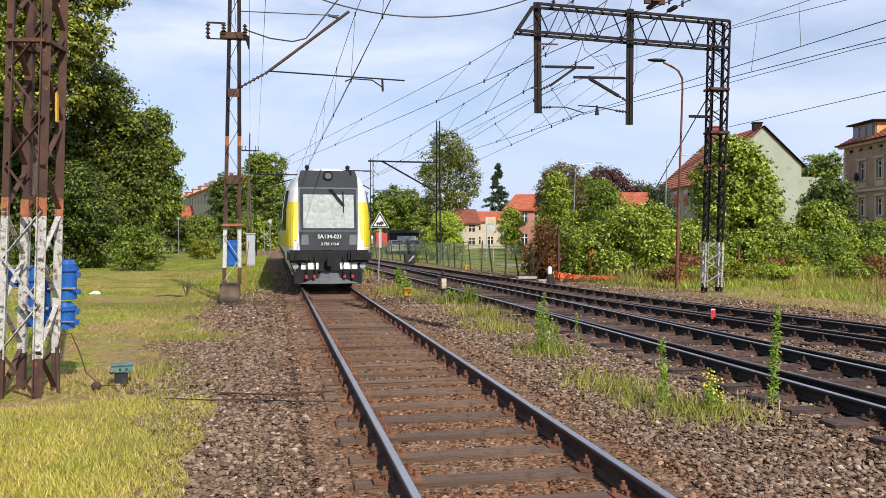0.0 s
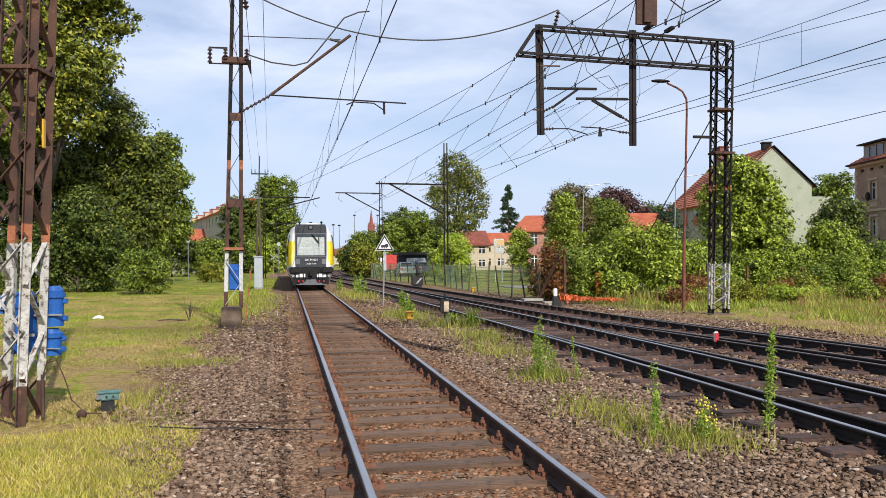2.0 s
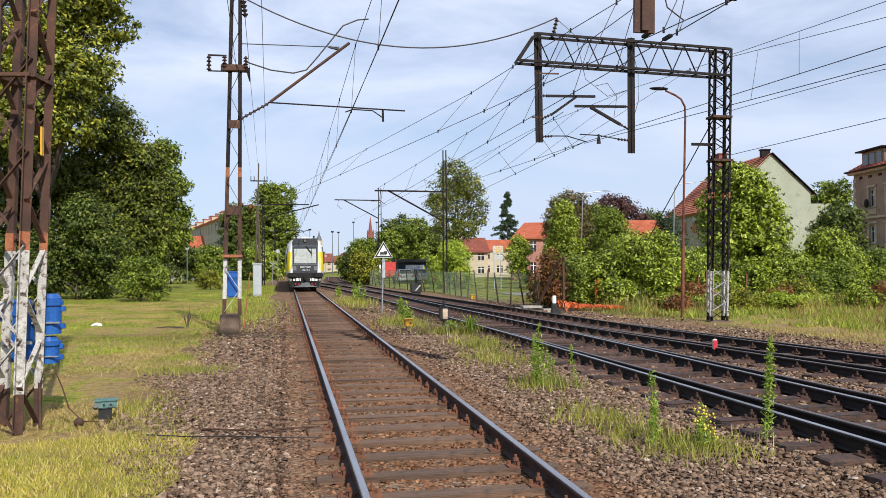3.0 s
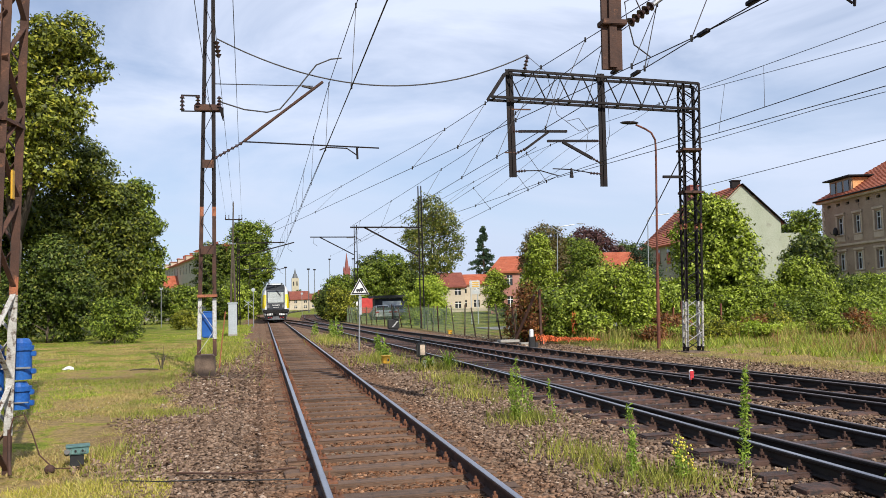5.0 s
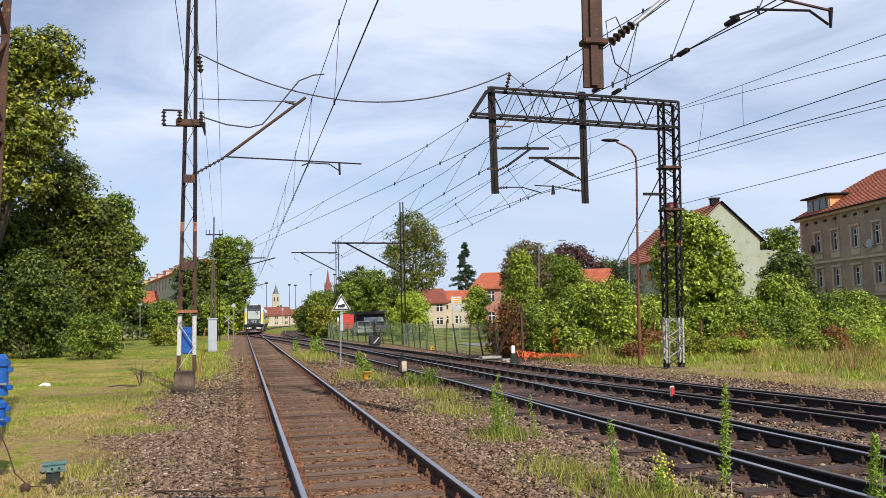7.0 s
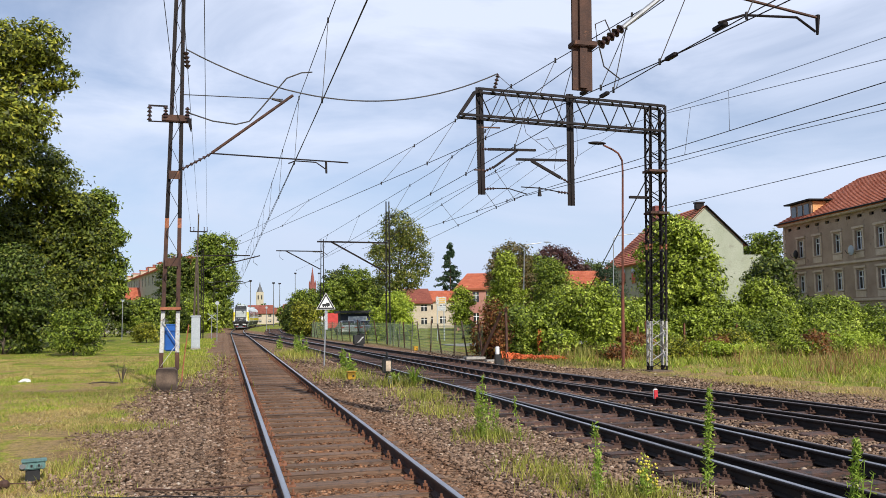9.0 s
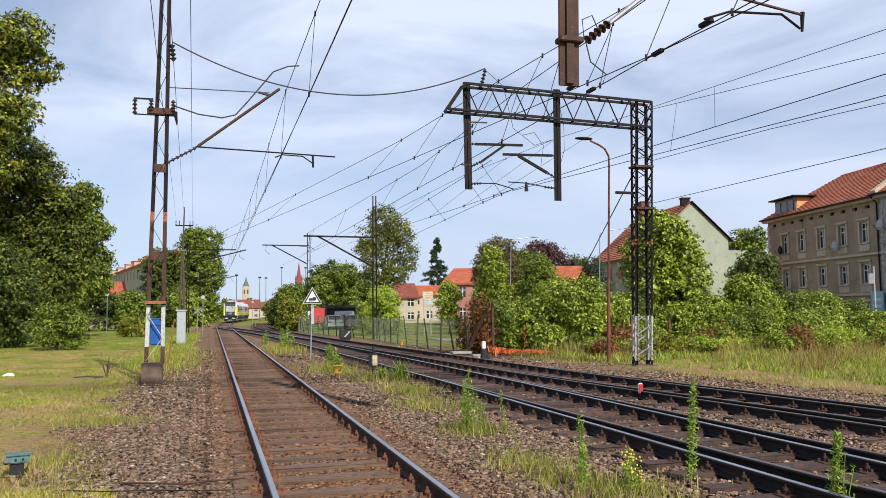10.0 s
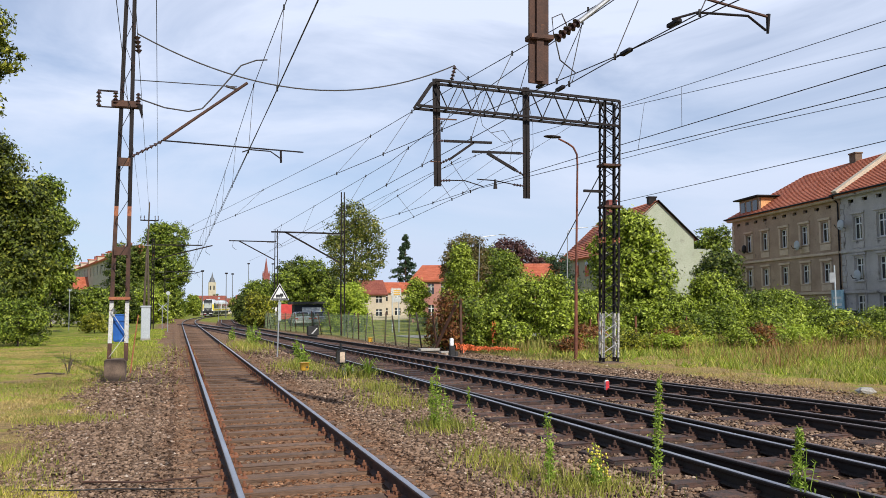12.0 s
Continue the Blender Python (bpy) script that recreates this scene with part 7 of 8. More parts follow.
tree("shrub", 11.0, 62, 3.4, lobes_for(61, 3.5, 0.5, 3.3, 9, 0.8, 0.4), 6500, 0.16, LEAF_YELLOW, "yellow-green bush behind the fence", 61, 0.06, 0.05, "shrub")
tree("shrub", 6.2, 80, 3.0, lobes_for(62, 3.0, 0.4, 3.0, 8, 0.8, 0.4), 4500, 0.18, LEAF_OLIVE, "brownish overgrown bush on the fence", 62, 0.06, 0.05, "shrub")
tree("shrub", 5.6, 88, 3.0, lobes_for(63, 3.0, 0.4, 3.0, 8, 0.8, 0.4), 4500, 0.18, LEAF_DEEP, "dark overgrown bush at the fence's end", 63, 0.06, 0.05, "shrub")


def conifer(x, y, h, w, label, seed, bare=0.42):
    """A tall pine: bare stem and ragged tiers of drooping boughs."""
    rng = np.random.default_rng(seed)
    root = empty("conifer", pose(x, y, 0))
    bm = bmesh.new()
    tube(bm, [(0, 0, -0.1), (0.1, 0, h * 0.4), (0, 0, h * 0.98)], 0.28, 8, 0.04)
    pts = []
    for k in range(10):
        t = k / 9
        z = h * (bare + (0.99 - bare) * t)
        r = w / 2 * (1 - t) ** 0.7 * rng.uniform(0.7, 1.1) + 0.25
        z_tier = z
        for j in range(6):
            a = rng.uniform(0, 6.28)
            z = z_tier + rng.uniform(-0.05, 0.05) * h
            rr = r * rng.uniform(0.55, 1.0)
            tube(bm, [(0, 0, z), (math.cos(a) * rr * 0.5, math.sin(a) * rr * 0.5, z + 0.1), (math.cos(a) * rr, math.sin(a) * rr, z - 0.2 * rr)], 0.05, 4, 0.015)
            for i in range(110):
                u = rng.uniform(0.3, 1.05)
                pts.append((math.cos(a) * rr * u + rng.normal() * 0.22, math.sin(a) * rr * u + rng.normal() * 0.22, z - 0.2 * rr * u * u + rng.normal() * 0.16))
    part("trunk", bm, PINE_BARK, root, smooth=True)
    v, f = leaf_arrays(rng, np.array(pts), 0.26, 0.2, 1.8)
    soup("crown", v, f, NEEDLES, root)
    tagged(root, label, "tree", "conifers")


conifer(45.0, 169, 16.7, 7.2, "dark pine with a bare reddish trunk", 70, 0.36)
tree("conifer", 28.0, 60, 5.8, lobes_for(71, 2.6, 0.6, 5.7, 9, 0.8, 0.8), 5000, 0.14, NEEDLES, "dark blue-green conifer behind the bushes", 71, 0.1, 0.05, group="conifers")
tree("copper_beech", 23.4, 70, 8.2, lobes_for(72, 5.0, 2.2, 8.1, 12, 1.2, 0.5), 8000, 0.19, leaf_mat("bronze_leaves", (0.07, 0.06, 0.025), (0.17, 0.12, 0.05), 0.3, (0.2, 0.22, 0.06)), "bronze-tinted tree in front of the school", 72, 0.2, group="copper trees")
tree("copper_beech", 41.0, 100, 10, lobes_for(73, 9, 4.0, 9.9, 13, 1.7, 0.5), 9000, 0.27, LEAF_RED, "dark purple copper beech behind red roofs", 73, 0.3, group="copper trees")
tree("park_tree", 46.5, 102, 8.6, lobes_for(74, 5, 3, 8.5, 8, 1.5, 0.5), 4500, 0.27, LEAF_DEEP, "dark green tree beside the copper beech", 74, 0.2)
tree("park_tree", 18.7, 58, 6.4, lobes_for(75, 2.3, 0.8, 6.4, 12, 0.7, 0.6), 7000, 0.15, LEAF_BRIGHT, "slender bright green young tree", 75, 0.08, 0.1)
tree("park_tree", 20.0, 52, 5.4, lobes_for(76, 2.4, 0.8, 5.3, 11, 0.7, 0.6), 6000, 0.15, LEAF, "slender green tree with loose leaves", 76, 0.08, 0.1)
tree("park_tree", 16.5, 62, 4.0, lobes_for(77, 2.2, 0.8, 4.0, 8, 0.6, 0.6), 3500, 0.15, LEAF_BRIGHT, "small bright green tree near the notice boards", 77, 0.06, 0.1)
tree("park_tree", 27.0, 72, 7.0, lobes_for(78, 4.0, 1.2, 7.0, 10, 1.0, 0.5), 5500, 0.2, LEAF, "green tree between the houses", 78, 0.1, 0.1)
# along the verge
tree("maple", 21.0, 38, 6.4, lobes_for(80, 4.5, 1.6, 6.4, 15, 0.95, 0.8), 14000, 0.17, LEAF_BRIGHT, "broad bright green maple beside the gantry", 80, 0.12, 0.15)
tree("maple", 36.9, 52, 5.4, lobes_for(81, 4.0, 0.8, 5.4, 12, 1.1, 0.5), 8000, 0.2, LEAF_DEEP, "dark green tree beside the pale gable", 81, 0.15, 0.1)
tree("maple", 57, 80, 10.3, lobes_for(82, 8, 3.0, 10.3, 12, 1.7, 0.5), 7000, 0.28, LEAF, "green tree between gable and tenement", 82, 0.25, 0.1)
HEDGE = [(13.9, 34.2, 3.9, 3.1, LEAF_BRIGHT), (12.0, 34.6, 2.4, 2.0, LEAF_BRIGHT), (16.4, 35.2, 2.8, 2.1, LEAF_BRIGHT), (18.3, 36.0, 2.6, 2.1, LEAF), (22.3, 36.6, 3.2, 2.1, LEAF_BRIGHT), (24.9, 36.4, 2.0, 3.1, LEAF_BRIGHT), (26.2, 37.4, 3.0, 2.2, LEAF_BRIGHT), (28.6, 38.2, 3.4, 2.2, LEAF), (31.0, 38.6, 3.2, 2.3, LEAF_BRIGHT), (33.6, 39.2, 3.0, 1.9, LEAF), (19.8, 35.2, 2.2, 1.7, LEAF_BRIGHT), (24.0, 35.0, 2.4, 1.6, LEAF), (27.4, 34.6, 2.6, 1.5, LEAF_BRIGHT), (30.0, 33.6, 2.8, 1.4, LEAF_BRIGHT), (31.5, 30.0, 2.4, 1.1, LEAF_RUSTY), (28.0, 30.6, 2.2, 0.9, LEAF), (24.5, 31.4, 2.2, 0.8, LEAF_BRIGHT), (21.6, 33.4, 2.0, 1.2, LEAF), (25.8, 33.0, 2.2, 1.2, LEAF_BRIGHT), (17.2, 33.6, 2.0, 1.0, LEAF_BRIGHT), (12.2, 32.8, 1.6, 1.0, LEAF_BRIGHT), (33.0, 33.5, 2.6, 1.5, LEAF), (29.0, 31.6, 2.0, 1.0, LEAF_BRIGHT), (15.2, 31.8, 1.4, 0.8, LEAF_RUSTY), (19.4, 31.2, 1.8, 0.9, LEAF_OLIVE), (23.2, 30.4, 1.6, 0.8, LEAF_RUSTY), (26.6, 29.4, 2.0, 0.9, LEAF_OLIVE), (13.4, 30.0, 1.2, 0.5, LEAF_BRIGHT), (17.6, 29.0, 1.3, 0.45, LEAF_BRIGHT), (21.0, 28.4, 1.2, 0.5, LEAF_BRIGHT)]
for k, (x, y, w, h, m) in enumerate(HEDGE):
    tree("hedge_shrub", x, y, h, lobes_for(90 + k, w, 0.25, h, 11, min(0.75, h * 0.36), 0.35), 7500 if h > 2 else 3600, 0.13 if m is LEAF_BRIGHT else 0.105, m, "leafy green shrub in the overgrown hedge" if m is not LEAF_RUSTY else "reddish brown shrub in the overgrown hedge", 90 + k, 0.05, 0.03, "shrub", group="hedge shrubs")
rv = random.Random(31)
for k in range(22):
    x, y = 13.5 + k * 0.95 + rv.uniform(-0.4, 0.4), 29.6 - 0.12 * k + rv.uniform(-1.0, 1.6)
    m, word = ((LEAF_BRIGHT, "low bright green weeds before the hedge"), (LEAF_YELLOW, "low yellow-green weeds before the hedge"), (LEAF_RUSTY, "low reddish withered weeds before the hedge"), (LEAF_OLIVE, "low olive weeds before the hedge"))[rv.choice((0, 0, 1, 2, 3))]
    h = rv.uniform(0.45, 0.95)
    tree("verge_shrub", x, y, h, lobes_for(140 + k, rv.uniform(1.1, 1.9), 0.1, h, 9, 0.26, 0.35), 900, 0.09, m, word, 140 + k, 0.02, 0.03, "shrub", group="low weeds before the hedge")
tree("creeper", 9.3, 32.8, 2.3, lobes_for(120, 1.7, 0.25, 2.3, 9, 0.42, 0.35), 2600, 0.1, LEAF_RUSTY, "reddish creeper overgrowing the end of the fence", 120, 0.04, 0.03, "shrub")
tree("creeper", 10.2, 33.4, 2.0, lobes_for(121, 2.0, 0.25, 2.0, 9, 0.5, 0.35), 3800, 0.11, LEAF, "dark green creeper behind the orange net", 121, 0.04, 0.03, "shrub")


def far_woods():
    """The low line of trees that closes the view."""
    rng = np.random.default_rng(200)
    pts = []
    for x in np.arange(-150, 260, 5.0):
        y = 270 + 40 * math.sin(x * 0.07) + (60 if -5 < x < 40 else 0)
        h = rng.uniform(5, 9) * (0.75 if -5 < x < 40 else 1.15)
        lob = [(x + rng.normal() * 2, y + rng.normal() * 4, h * u, rng.uniform(2.2, 3.4)) for u in (0.3, 0.55, 0.8)]
        pts.append(crown_points(rng, lob, 800)[0])
    for x in np.arange(-75, -24, 4.0):
        h = rng.uniform(9, 15)
        lob = [(x + rng.normal(), 92 + rng.normal() * 3, h * u, rng.uniform(2.2, 3.2)) for u in (0.2, 0.45, 0.65, 0.85)]
        pts.append(crown_points(rng, lob, 1300)[0])
    v, f = leaf_arrays(rng, np.concatenate(pts), 0.55)
    tagged(soup("far_woods", v, f, LEAF_DEEP), "low line of distant green trees", "woods", kind="stuff")


far_woods()


def weed(x, y, h, stems, n, leaf, label, seed, spread=0.25, size=0.06, flowers=None):
    """Upright stems set with narrow leaves."""
    rng = np.random.default_rng(seed)
    root = empty("weed", pose(x, y, 0))
    pts, tips = [], []
    for s in range(stems):
        a, r = rng.uniform(0, 6.28), rng.uniform(0, spread)
        hh = h * (1.0 if s == 0 else rng.uniform(0.35, 0.85))
        b = Vector((math.cos(a) * r * (s > 0), math.sin(a) * r * (s > 0), -0.02))
        t = b + Vector((rng.normal() * 0.07 * h, rng.normal() * 0.07 * h, hh))
        part("stem", tube(bmesh.new(), [b, (b + t) / 2 + Vector((rng.normal() * 0.02, 0, 0)), t], 0.007, 5, 0.003), leaf, root)
        m = int(n * hh / h)
        for i in range(m):
            u = rng.uniform(0.08, 1.0)
            p = b.lerp(t, u)
            q = size * 1.3 * (1.25 - 0.8 * u)
            pts.append((p.x + rng.normal() * q * 0.8, p.y + rng.normal() * q * 0.8, p.z + rng.normal() * 0.02))
        tips.append(t)
    v, f = leaf_arrays(rng, np.array(pts), size * 0.6, 0.3, 3.4)
    soup("foliage", v, f, leaf, root)
    if flowers:
        bm = bmesh.new()
        for t in tips:
            for i in range(10):
                ball(bm, t + Vector((rng.normal() * 0.03, rng.normal() * 0.03, -rng.uniform(0, 0.12))), 0.012, 5)
        part("blossom", bm, flowers, root)
    tagged(root, label, "weed", "weeds between the tracks")


WEED_LEAF = leaf_mat("weed_leaves", (0.1, 0.17, 0.02), (0.32, 0.44, 0.06), 0.35, (0.48, 0.52, 0.13))
for k, (x, y, h, st, n, fl) in enumerate(((2.35, 12.25, 0.95, 6, 170, None), (2.55, 12.3, 0.6, 3, 60, None), (2.8, 11.85, 0.68, 1, 70, None), (2.32, 8.3, 0.72, 2, 170, None), (2.66, 8.05, 0.46, 7, 55, FLOWER), (3.42, 8.14, 1.05, 1, 420, None), (4.0, 6.8, 0.7, 1, 380, None), (3.95, 6.6, 0.55, 3, 20, None), (2.3, 24.7, 0.75, 5, 60, None), (2.4, 27.3, 0.9, 7, 50, None), (2.1, 40, 1.3, 8, 70, None), (2.3, 44, 0.9, 6, 60, None), (1.7, 49, 0.8, 7, 50, None), (3.1, 55, 0.8, 6, 50, None))):
    weed(x, y, h, st, n, WEED_LEAF, "tall green weed with narrow leaves in the gravel" if not fl else "yellow-flowering weed in the gravel", 300 + k, 0.12 if h < 1.0 else 0.35, 0.03 if y < 15 else 0.07, fl)


def rosette(x, y, h, label, seed):
    """A clump of long arching strap leaves."""
    rng = np.random.default_rng(seed)
    v, f = [], []
    for i in range(70):
        a = rng.uniform(0, 6.28)
        r, hh = rng.uniform(0.12, 0.42) * h / 0.5, rng.uniform(0.3, 1.0) * h
        w = 0.02
        px, py = -math.sin(a) * w, math.cos(a) * w
        b = len(v)
        for u in (0, 0.35, 0.7, 1.0):
            cx, cy, cz = math.cos(a) * r * u, math.sin(a) * r * u, hh * math.sin(u * 2.2)
            k = 1 - 0.85 * u
            v += [(x + cx + px * k, y + cy + py * k, cz), (x + cx - px * k, y + cy - py * k, cz)]
        f += [(b + 2 * q, b + 2 * q + 1, b + 2 * q + 3, b + 2 * q + 2) for q in range(3)]
    ob = soup("strap_leaf_plant", np.array(v), np.array(f), WEED_LEAF)
    tagged(ob, label, "weed", "weeds between the tracks")


rosette(3.35, 21.2, 0.55, "clump of long arching green leaves by the point lever", 330)
rosette(2.95, 21.6, 0.4, "small clump of arching green leaves in the gravel", 331)


def blade_field(name, n, area, height, width, mat, label, seed, keep, lean=0.5):
    """Single blades of grass over a stretch of ground."""
    rng = np.random.default_rng(seed)
    x = rng.uniform(area[0], area[1], n)
    y = area[2] + (area[3] - area[2]) * rng.random(n) ** 1.5
    ok = np.array([keep(a, b) for a, b in zip(x, y)])
    x, y = x[ok], y[ok]
    n = len(x)
    a = rng.uniform(0, 6.28, n)
    h = height * rng.uniform(0.45, 1.25, n)
    w = width * (0.6 + 0.4 * y / area[2])
    lx, ly = rng.normal(size=n) * h * lean, rng.normal(size=n) * h * lean
    v = np.stack([np.stack([x - np.cos(a) * w, y - np.sin(a) * w, 0 * x - 0.02], -1), np.stack([x + np.cos(a) * w, y + np.sin(a) * w, 0 * x - 0.02], -1), np.stack([x + lx, y + ly, h], -1)], 1)
    ob = soup(name, v.reshape(-1, 3), np.arange(3 * n).reshape(-1, 3), mat)
    tagged(ob, label, "grass", kind="stuff")


def patch(x, y, s, seed):
    return noise.noise(Vector((x * s, y * s, seed)))


blade_field("lawn_grass", 90000, (-7, -2.2, 4.5, 10.2), 0.05, 0.005, YELLOW_BLADES, "bleached yellow-green mown foreground grass", 401, lambda x, y: x < -2.2 + patch(x, y, 0.9, 1) * 0.35 and y < 9.7 + patch(x, y, 0.8, 3) * 0.8, 0.7)
blade_field("dry_grass", 190000, (-13, -2.2, 9.0, 44), 0.04, 0.008, STRAW, "dry straw-coloured mown grass round the mast", 405, lambda x, y: x < -2.75 + patch(x, y, 0.7, 1) * 1.2 and patch(x, y, 0.6, 2) > -0.12, 1.1)
blade_field("lawn_grass", 100000, (-13, -2.6, 10.5, 30), 0.055, 0.009, BLADES, "green patches of short lawn grass", 406, lambda x, y: x < -3.3 + patch(x, y, 0.7, 1) and patch(x, y, 0.6, 6) > 0.1 + 0.2 * (x > -5) * (y < 18), 0.7)
blade_field("lawn_grass", 50000, (-22, -3.2, 20, 60), 0.07, 0.011, BLADES, "short green grass of the far lawn", 402, lambda x, y: x < -3.4 + patch(x, y, 0.5, 1) and patch(x, y, 0.35, 4) > 0.0, 0.6)

blade_field("trackside_grass", 14000, (-4.2, -1.9, 29, 80), 0.12, 0.014, BLADES, "short green grass beside the track and cabinet", 410, lambda x, y: x < -2.2 + patch(x, y, 0.4, 1) * 0.7 and patch(x, y, 0.5, 21) > -0.25, 0.5)

blade_field("grass_clippings", 60000, (-9, -2.0, 4.6, 24), 0.02, 0.006, STRAW, "dry clippings left lying on the mown lawn", 412, lambda x, y: x < -2.3 - 0.6 * (y > 9.5) + patch(x, y, 0.9, 1) * 0.5 and patch(x, y, 1.3, 31) > -0.15, 4.0)
blade_field("clover", 1800, (-8, -3.8, 12.0, 22), 0.014, 0.012, CLOTH, "small white clover flowers in the lawn", 413, lambda x, y: patch(x, y, 0.5, 41) > 0.12, 0.2)


def verge(x, y):
    """How far past the edge of the gravel, in metres."""
    return x + 0.085 * y - 12.5 + patch(x, y, 0.5, 9) * 1.0


def tall(x, y):
    """How far into the unmown grass, in metres."""
    return max(x - 13.8, y - 26.0) + patch(x, y, 0.45, 7) * 2.2


blade_field("verge_grass", 70000, (9, 36, 12, 37), 0.07, 0.009, STRAW, "short dry grass beside the far track", 404, lambda x, y: verge(x, y) > 0 and patch(x, y, 0.7, 8) > -0.25, 0.8)
blade_field("verge_grass", 65000, (10, 36, 13, 38), 0.17, 0.009, TALL_GRASS, "knee-high dry grass along the verge", 403, lambda x, y: tall(x, y) > 0 and patch(x, y, 0.8, 5) > -0.35, 0.4)
blade_field("verge_stems", 11000, (11, 36, 20, 36), 0.62, 0.01, SEED_STEMS, "rusty seed stems in the tall verge grass", 408, lambda x, y: tall(x, y) > 1.2 and patch(x, y, 0.5, 13) > -0.05, 0.25)
blade_field("verge_weeds", 60000, (11, 36, 14, 36), 0.22, 0.016, BLADES, "green weed clumps along the verge", 409, lambda x, y: tall(x, y) > -0.3 and patch(x, y, 1.1, 15) > 0.0, 0.6)
blade_field("verge_grass", 22000, (11, 36, 24, 37), 0.62, 0.012, TALL_GRASS, "tall seeding grass at the foot of the hedge", 407, lambda x, y: y > 30.5 - 0.2 * (x - 12) + patch(x, y, 0.45, 7) * 3 and patch(x, y, 0.6, 11) > -0.05, 0.22)
TUFT = leaf_mat("gravel_grass", (0.15, 0.17, 0.025), (0.36, 0.36, 0.07), 0.28, (0.5, 0.4, 0.16))
for k, (x, y, rx, ry, h, n) in enumerate(((2.25, 9.2, 0.45, 1.1, 0.16, 2600), (2.55, 7.9, 0.6, 0.5, 0.16, 1800), (2.45, 12.3, 0.5, 0.6, 0.18, 1500), (2.6, 15.6, 0.6, 1.2, 0.2, 1500), (2.9, 18.5, 0.6, 1.4, 0.22, 1600), (3.0, 21.8, 0.8, 1.0, 0.3, 1500), (2.2, 25.5, 0.8, 2.0, 0.28, 1800), (1.9, 40, 0.9, 5.0, 0.35, 2200), (-3.0, 15.3, 0.7, 0.5, 0.11, 2200), (-3.1, 11.6, 0.4, 0.9, 0.1, 1200), (-2.75, 10.2, 0.4, 1.0, 0.08, 900), (-2.7, 33, 1.2, 9, 0.25, 5000), (4.3, 6.0, 0.7, 0.3, 0.2, 500))):
    rng = np.random.default_rng(500 + k)
    n = int(n * 0.32)
    px, py = x + rng.normal(size=n) * rx * 0.55, y + rng.normal(size=n) * ry * 0.55
    a = rng.uniform(0, 6.28, n)
    hh = h * rng.uniform(0.4, 1.2, n)
    w = 0.005 + 0.00025 * y
    v = np.stack([np.stack([px - np.cos(a) * w, py - np.sin(a) * w, 0 * px - 0.01], -1), np.stack([px + np.cos(a) * w, py + np.sin(a) * w, 0 * px - 0.01], -1), np.stack([px + rng.normal(size=n) * hh * 0.4, py + rng.normal(size=n) * hh * 0.4, hh], -1)], 1)
    tagged(soup("grass_tuft", v.reshape(-1, 3), np.arange(3 * n).reshape(-1, 3), TUFT), "sparse yellow-green grass growing in the gravel", "grass", kind="stuff")

twig = empty("dry_twigs", pose(-4.15, 25.6, 0))
rt = random.Random(77)
for i in range(9):
    a = rt.uniform(0, 6.28)
    bm = bmesh.new()
    tube(bm, [(0, 0, 0), (math.cos(a) * 0.1, math.sin(a) * 0.1, rt.uniform(0.2, 0.4)), (math.cos(a) * 0.2, math.sin(a) * 0.2, rt.uniform(0.4, 0.75))], 0.014, 4, 0.004)
    part("branch", bm, BARK, twig)
part("broken_branch", tube(bmesh.new(), [(-0.1, 0, 0.03), (-0.5, -0.2, 0.08), (-0.85, -0.1, 0.05)], 0.03, 5, 0.015), BARK, twig)
tagged(twig, "small dead shrub with dry broken branches", "shrub")


for px, py, ph in ((16.0, 33.0, 1.25), (16.45, 33.1, 1.5), (18.4, 33.2, 1.35), (21.2, 33.4, 1.3)):
    post = empty("fence_post", pose(px, py, 0))
    part("shaft", beam(bmesh.new(), (0, 0, -0.1), (0.03, 0, ph), 0.04, 0.03), RED_RUST, post)
    tagged(post, "old rusty fence post standing before the hedge", "fence post", "old fence posts")


# ---------------------------------------------------------------- ballast
def stone_mat():
    m, n, l, b = node_mat("ballast_stone")
    geo = n.new("ShaderNodeNewGeometry")
    r = ramp(n, [(0.0, (0.098, 0.063, 0.043)), (0.5, (0.21, 0.143, 0.1)), (0.95, (0.32, 0.226, 0.162)), (1.0, (0.5, 0.42, 0.34))])
    l.new(geo.outputs["Random Per Island"], r.inputs[0])
    t = n.new("ShaderNodeTexCoord")
    sep = n.new("ShaderNodeSeparateXYZ")
    l.new(t.outputs["Object"], sep.inputs[0])
    ab = n.new("ShaderNodeMath")
    ab.operation = "ABSOLUTE"
    l.new(sep.outputs[0], ab.inputs[0])
    ad = n.new("ShaderNodeMath")
    ad.operation = "ADD"
    l.new(ab.outputs[0], ad.inputs[0]), l.new(noised(n, l, 1.2, 4), ad.inputs[1])
    mr = n.new("ShaderNodeMapRange")
    mr.inputs["From Min"].default_value, mr.inputs["From Max"].default_value = 1.3, 2.1
    mr.inputs["To Min"].default_value, mr.inputs["To Max"].default_value = 0.9, 0.1
    l.new(ad.outputs[0], mr.inputs[0])
    col = mixed(n, l, mr.outputs[0], r.outputs[0], mixed(n, l, 1.0, r.outputs[0], (0.85, 0.56, 0.38), "MULTIPLY"))
    l.new(col, b.inputs["Base Color"])
    b.inputs["Roughness"].default_value = 0.92
    b.inputs["Specular IOR Level"].default_value = 0.2
    return m


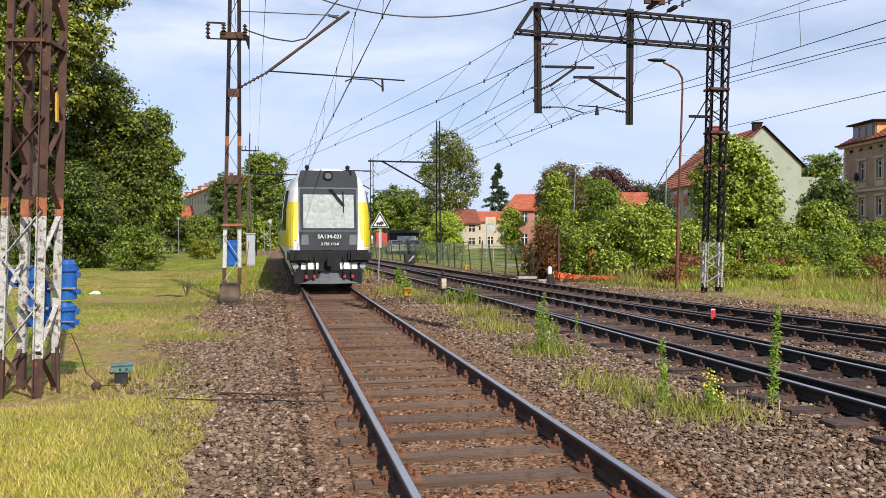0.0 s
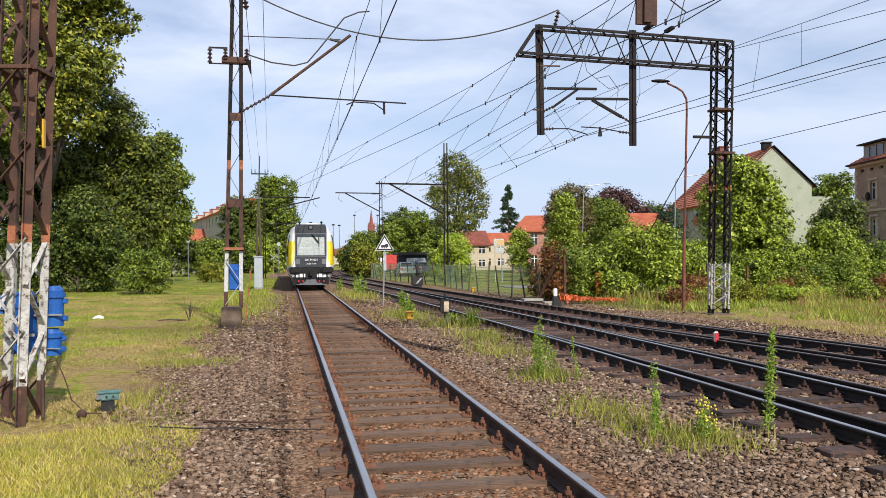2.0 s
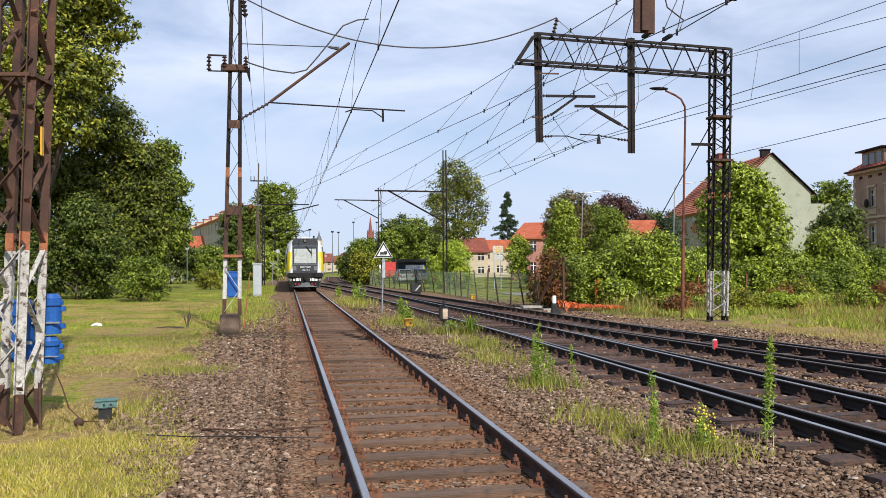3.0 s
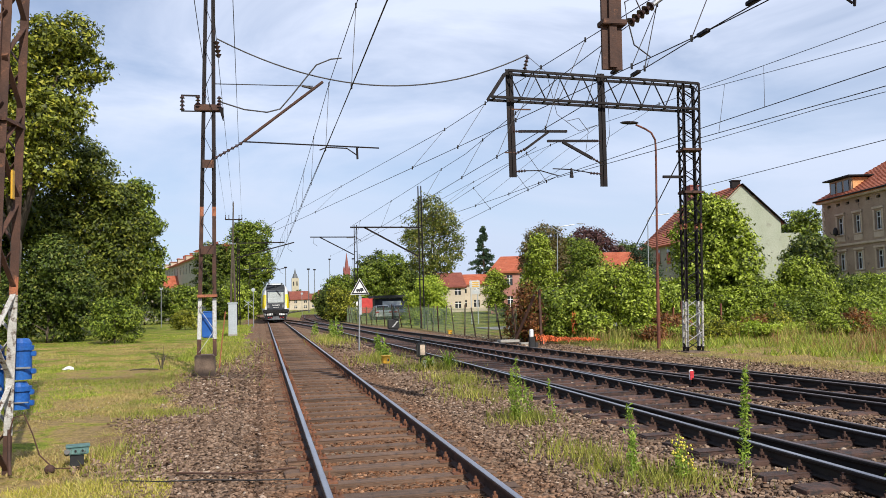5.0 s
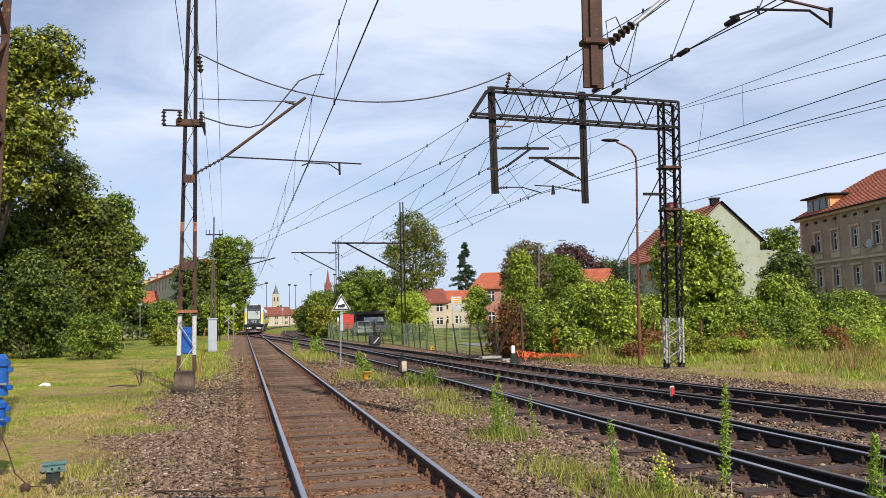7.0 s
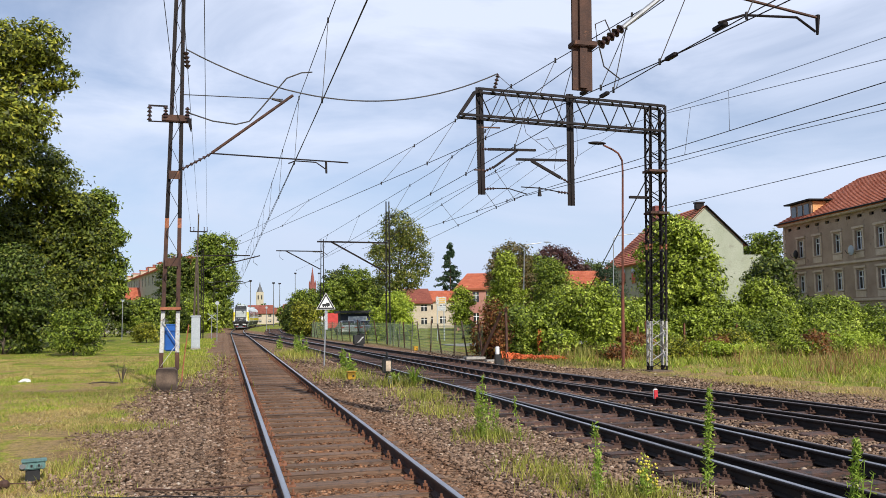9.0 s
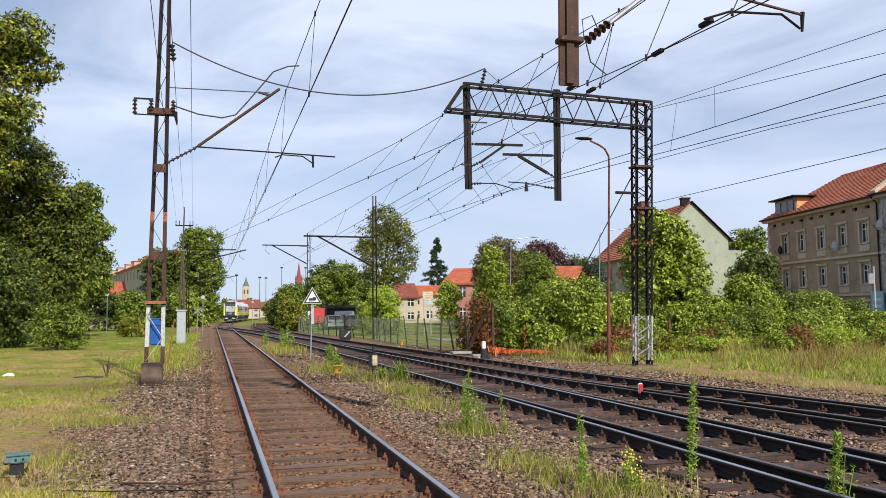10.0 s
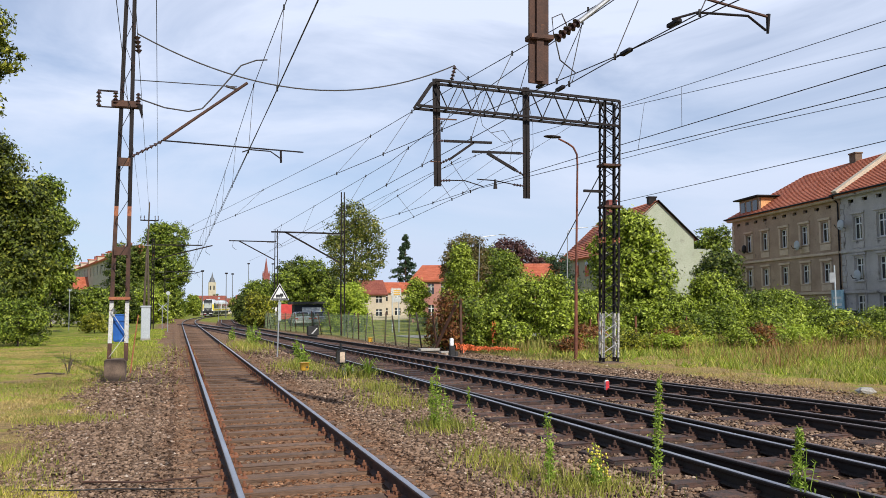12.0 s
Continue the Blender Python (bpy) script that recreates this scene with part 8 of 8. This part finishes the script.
def ballast():
    """Broken stones strewn over the track bed, between the sleepers and beside the rails."""
    rng = np.random.default_rng(600)
    mat = stone_mat()
    cube = np.array([(-1, -1, -1), (1, -1, -1), (1, 1, -1), (-1, 1, -1), (-1, -1, 1), (1, -1, 1), (1, 1, 1), (-1, 1, 1)], float) * 0.5
    quads = np.array([(4, 5, 6, 7), (0, 1, 5, 4), (1, 2, 6, 5), (2, 3, 7, 6), (3, 0, 4, 7)])
    for x0, x1, y0, y1, dens, size in ((-3.0, 2.6, 4.4, 9.5, 1500, 0.031), (-3.8, 3.0, 9.5, 16, 950, 0.033), (2.6, 11.8, 5.6, 16, 560, 0.036), (-3.6, 11.4, 16, 26, 260, 0.042), (-3.0, 10.0, 26, 42, 60, 0.055)):
        n = int((x1 - x0) * (y1 - y0) * dens)
        x, y = rng.uniform(x0, x1, n), rng.uniform(y0, y1, n)
        ragged = np.array([patch(a, b, 0.8, 5) for a, b in zip(x, y)]) * 0.9
        edge = x + 2.25 + np.clip((y - 8.2) / 2.3, 0, 1) * 0.85 - ragged * 0.75
        ok = (edge > rng.random(n) ** 2 * 0.9 - 0.35) & ((x + 0.085 * y < 11.9 + ragged) | ((x + 0.085 * y < 13.2 + ragged) & (rng.random(n) < 0.4)))
        sl = ((y - (6.172 - 0.655 * 18 + 0.12)) / 0.655 + 0.5) % 1.0 - 0.5
        on_sleeper = (np.abs(x) < 1.06) & (np.abs(sl) < 0.2)
        ok &= ~(on_sleeper & (rng.random(n) < 0.95))
        for off in (-GAUGE / 2, GAUGE / 2):
            ok &= np.abs(x - off) > 0.1
        sx = np.array([side_x(v) for v in y])
        fx = np.array([far_x(v) for v in y])
        for c in (sx, fx):
            for off in (-GAUGE / 2, GAUGE / 2):
                ok &= np.abs(x - c - off) > 0.1
            gap, first = (0.62, -5.8) if c is sx else (0.64, -5.6)
            near = np.abs(((y - first) / gap + 0.5) % 1.0 - 0.5) < 0.24
            ok &= ~((np.abs(x - c) < 1.33) & near & (rng.random(n) < 0.96))
            ok &= ~((np.abs(x - c) < 0.75) & (rng.random(n) < (0.8 if c is sx else 0.5)))
        x, y = x[ok], y[ok]
        n = len(x)
        s = size * rng.uniform(0.5, 1.4, (n, 1, 1)) * rng.uniform(0.5, 1.4, (n, 1, 3))
        v = (cube[None] + rng.normal(size=(n, 8, 3)) * 0.11) * s
        q = rng.normal(size=(n, 4))
        q /= np.linalg.norm(q, axis=1, keepdims=True)
        w_, a_, b_, c_ = q.T
        rot = np.stack([1 - 2 * (b_ * b_ + c_ * c_), 2 * (a_ * b_ - c_ * w_), 2 * (a_ * c_ + b_ * w_), 2 * (a_ * b_ + c_ * w_), 1 - 2 * (a_ * a_ + c_ * c_), 2 * (b_ * c_ - a_ * w_), 2 * (a_ * c_ - b_ * w_), 2 * (b_ * c_ + a_ * w_), 1 - 2 * (a_ * a_ + b_ * b_)], -1).reshape(n, 3, 3)
        v = np.einsum("nij,nkj->nki", rot, v) * np.array([1.0, 1.0, 0.62])
        low = np.where(np.abs(x) < 1.3, -0.018, 0.0)
        v += np.stack([x, y, rng.uniform(-0.012, 0.014, n) + low], -1)[:, None]
        f = (quads[None] + 8 * np.arange(n)[:, None, None]).reshape(-1, 4)
        tagged(soup("ballast", v.reshape(-1, 3), f, mat), "grey-brown broken track ballast stained with rust", "gravel", kind="stuff")


ballast()


# ---------------------------------------------------------------- motion of the railcars
def motions():
    rear, front = [], []
    for k in range(25):
        t = k * 0.5
        s = train_at(t)
        ends = [Vector((main_x(y), y, RAIL_Z)) for y in (s, s + 20.6, s + 41.2)]
        for rows, a, b in ((rear, ends[0], ends[1]), (front, ends[2], ends[1])):
            d = b - a
            rows.append((t, pose(a.x, a.y, a.z, 0, 0, -math.degrees(math.atan2(d.x, d.y)))))
    walk(rear_car, rear)
    walk(front_car, front)


motions()
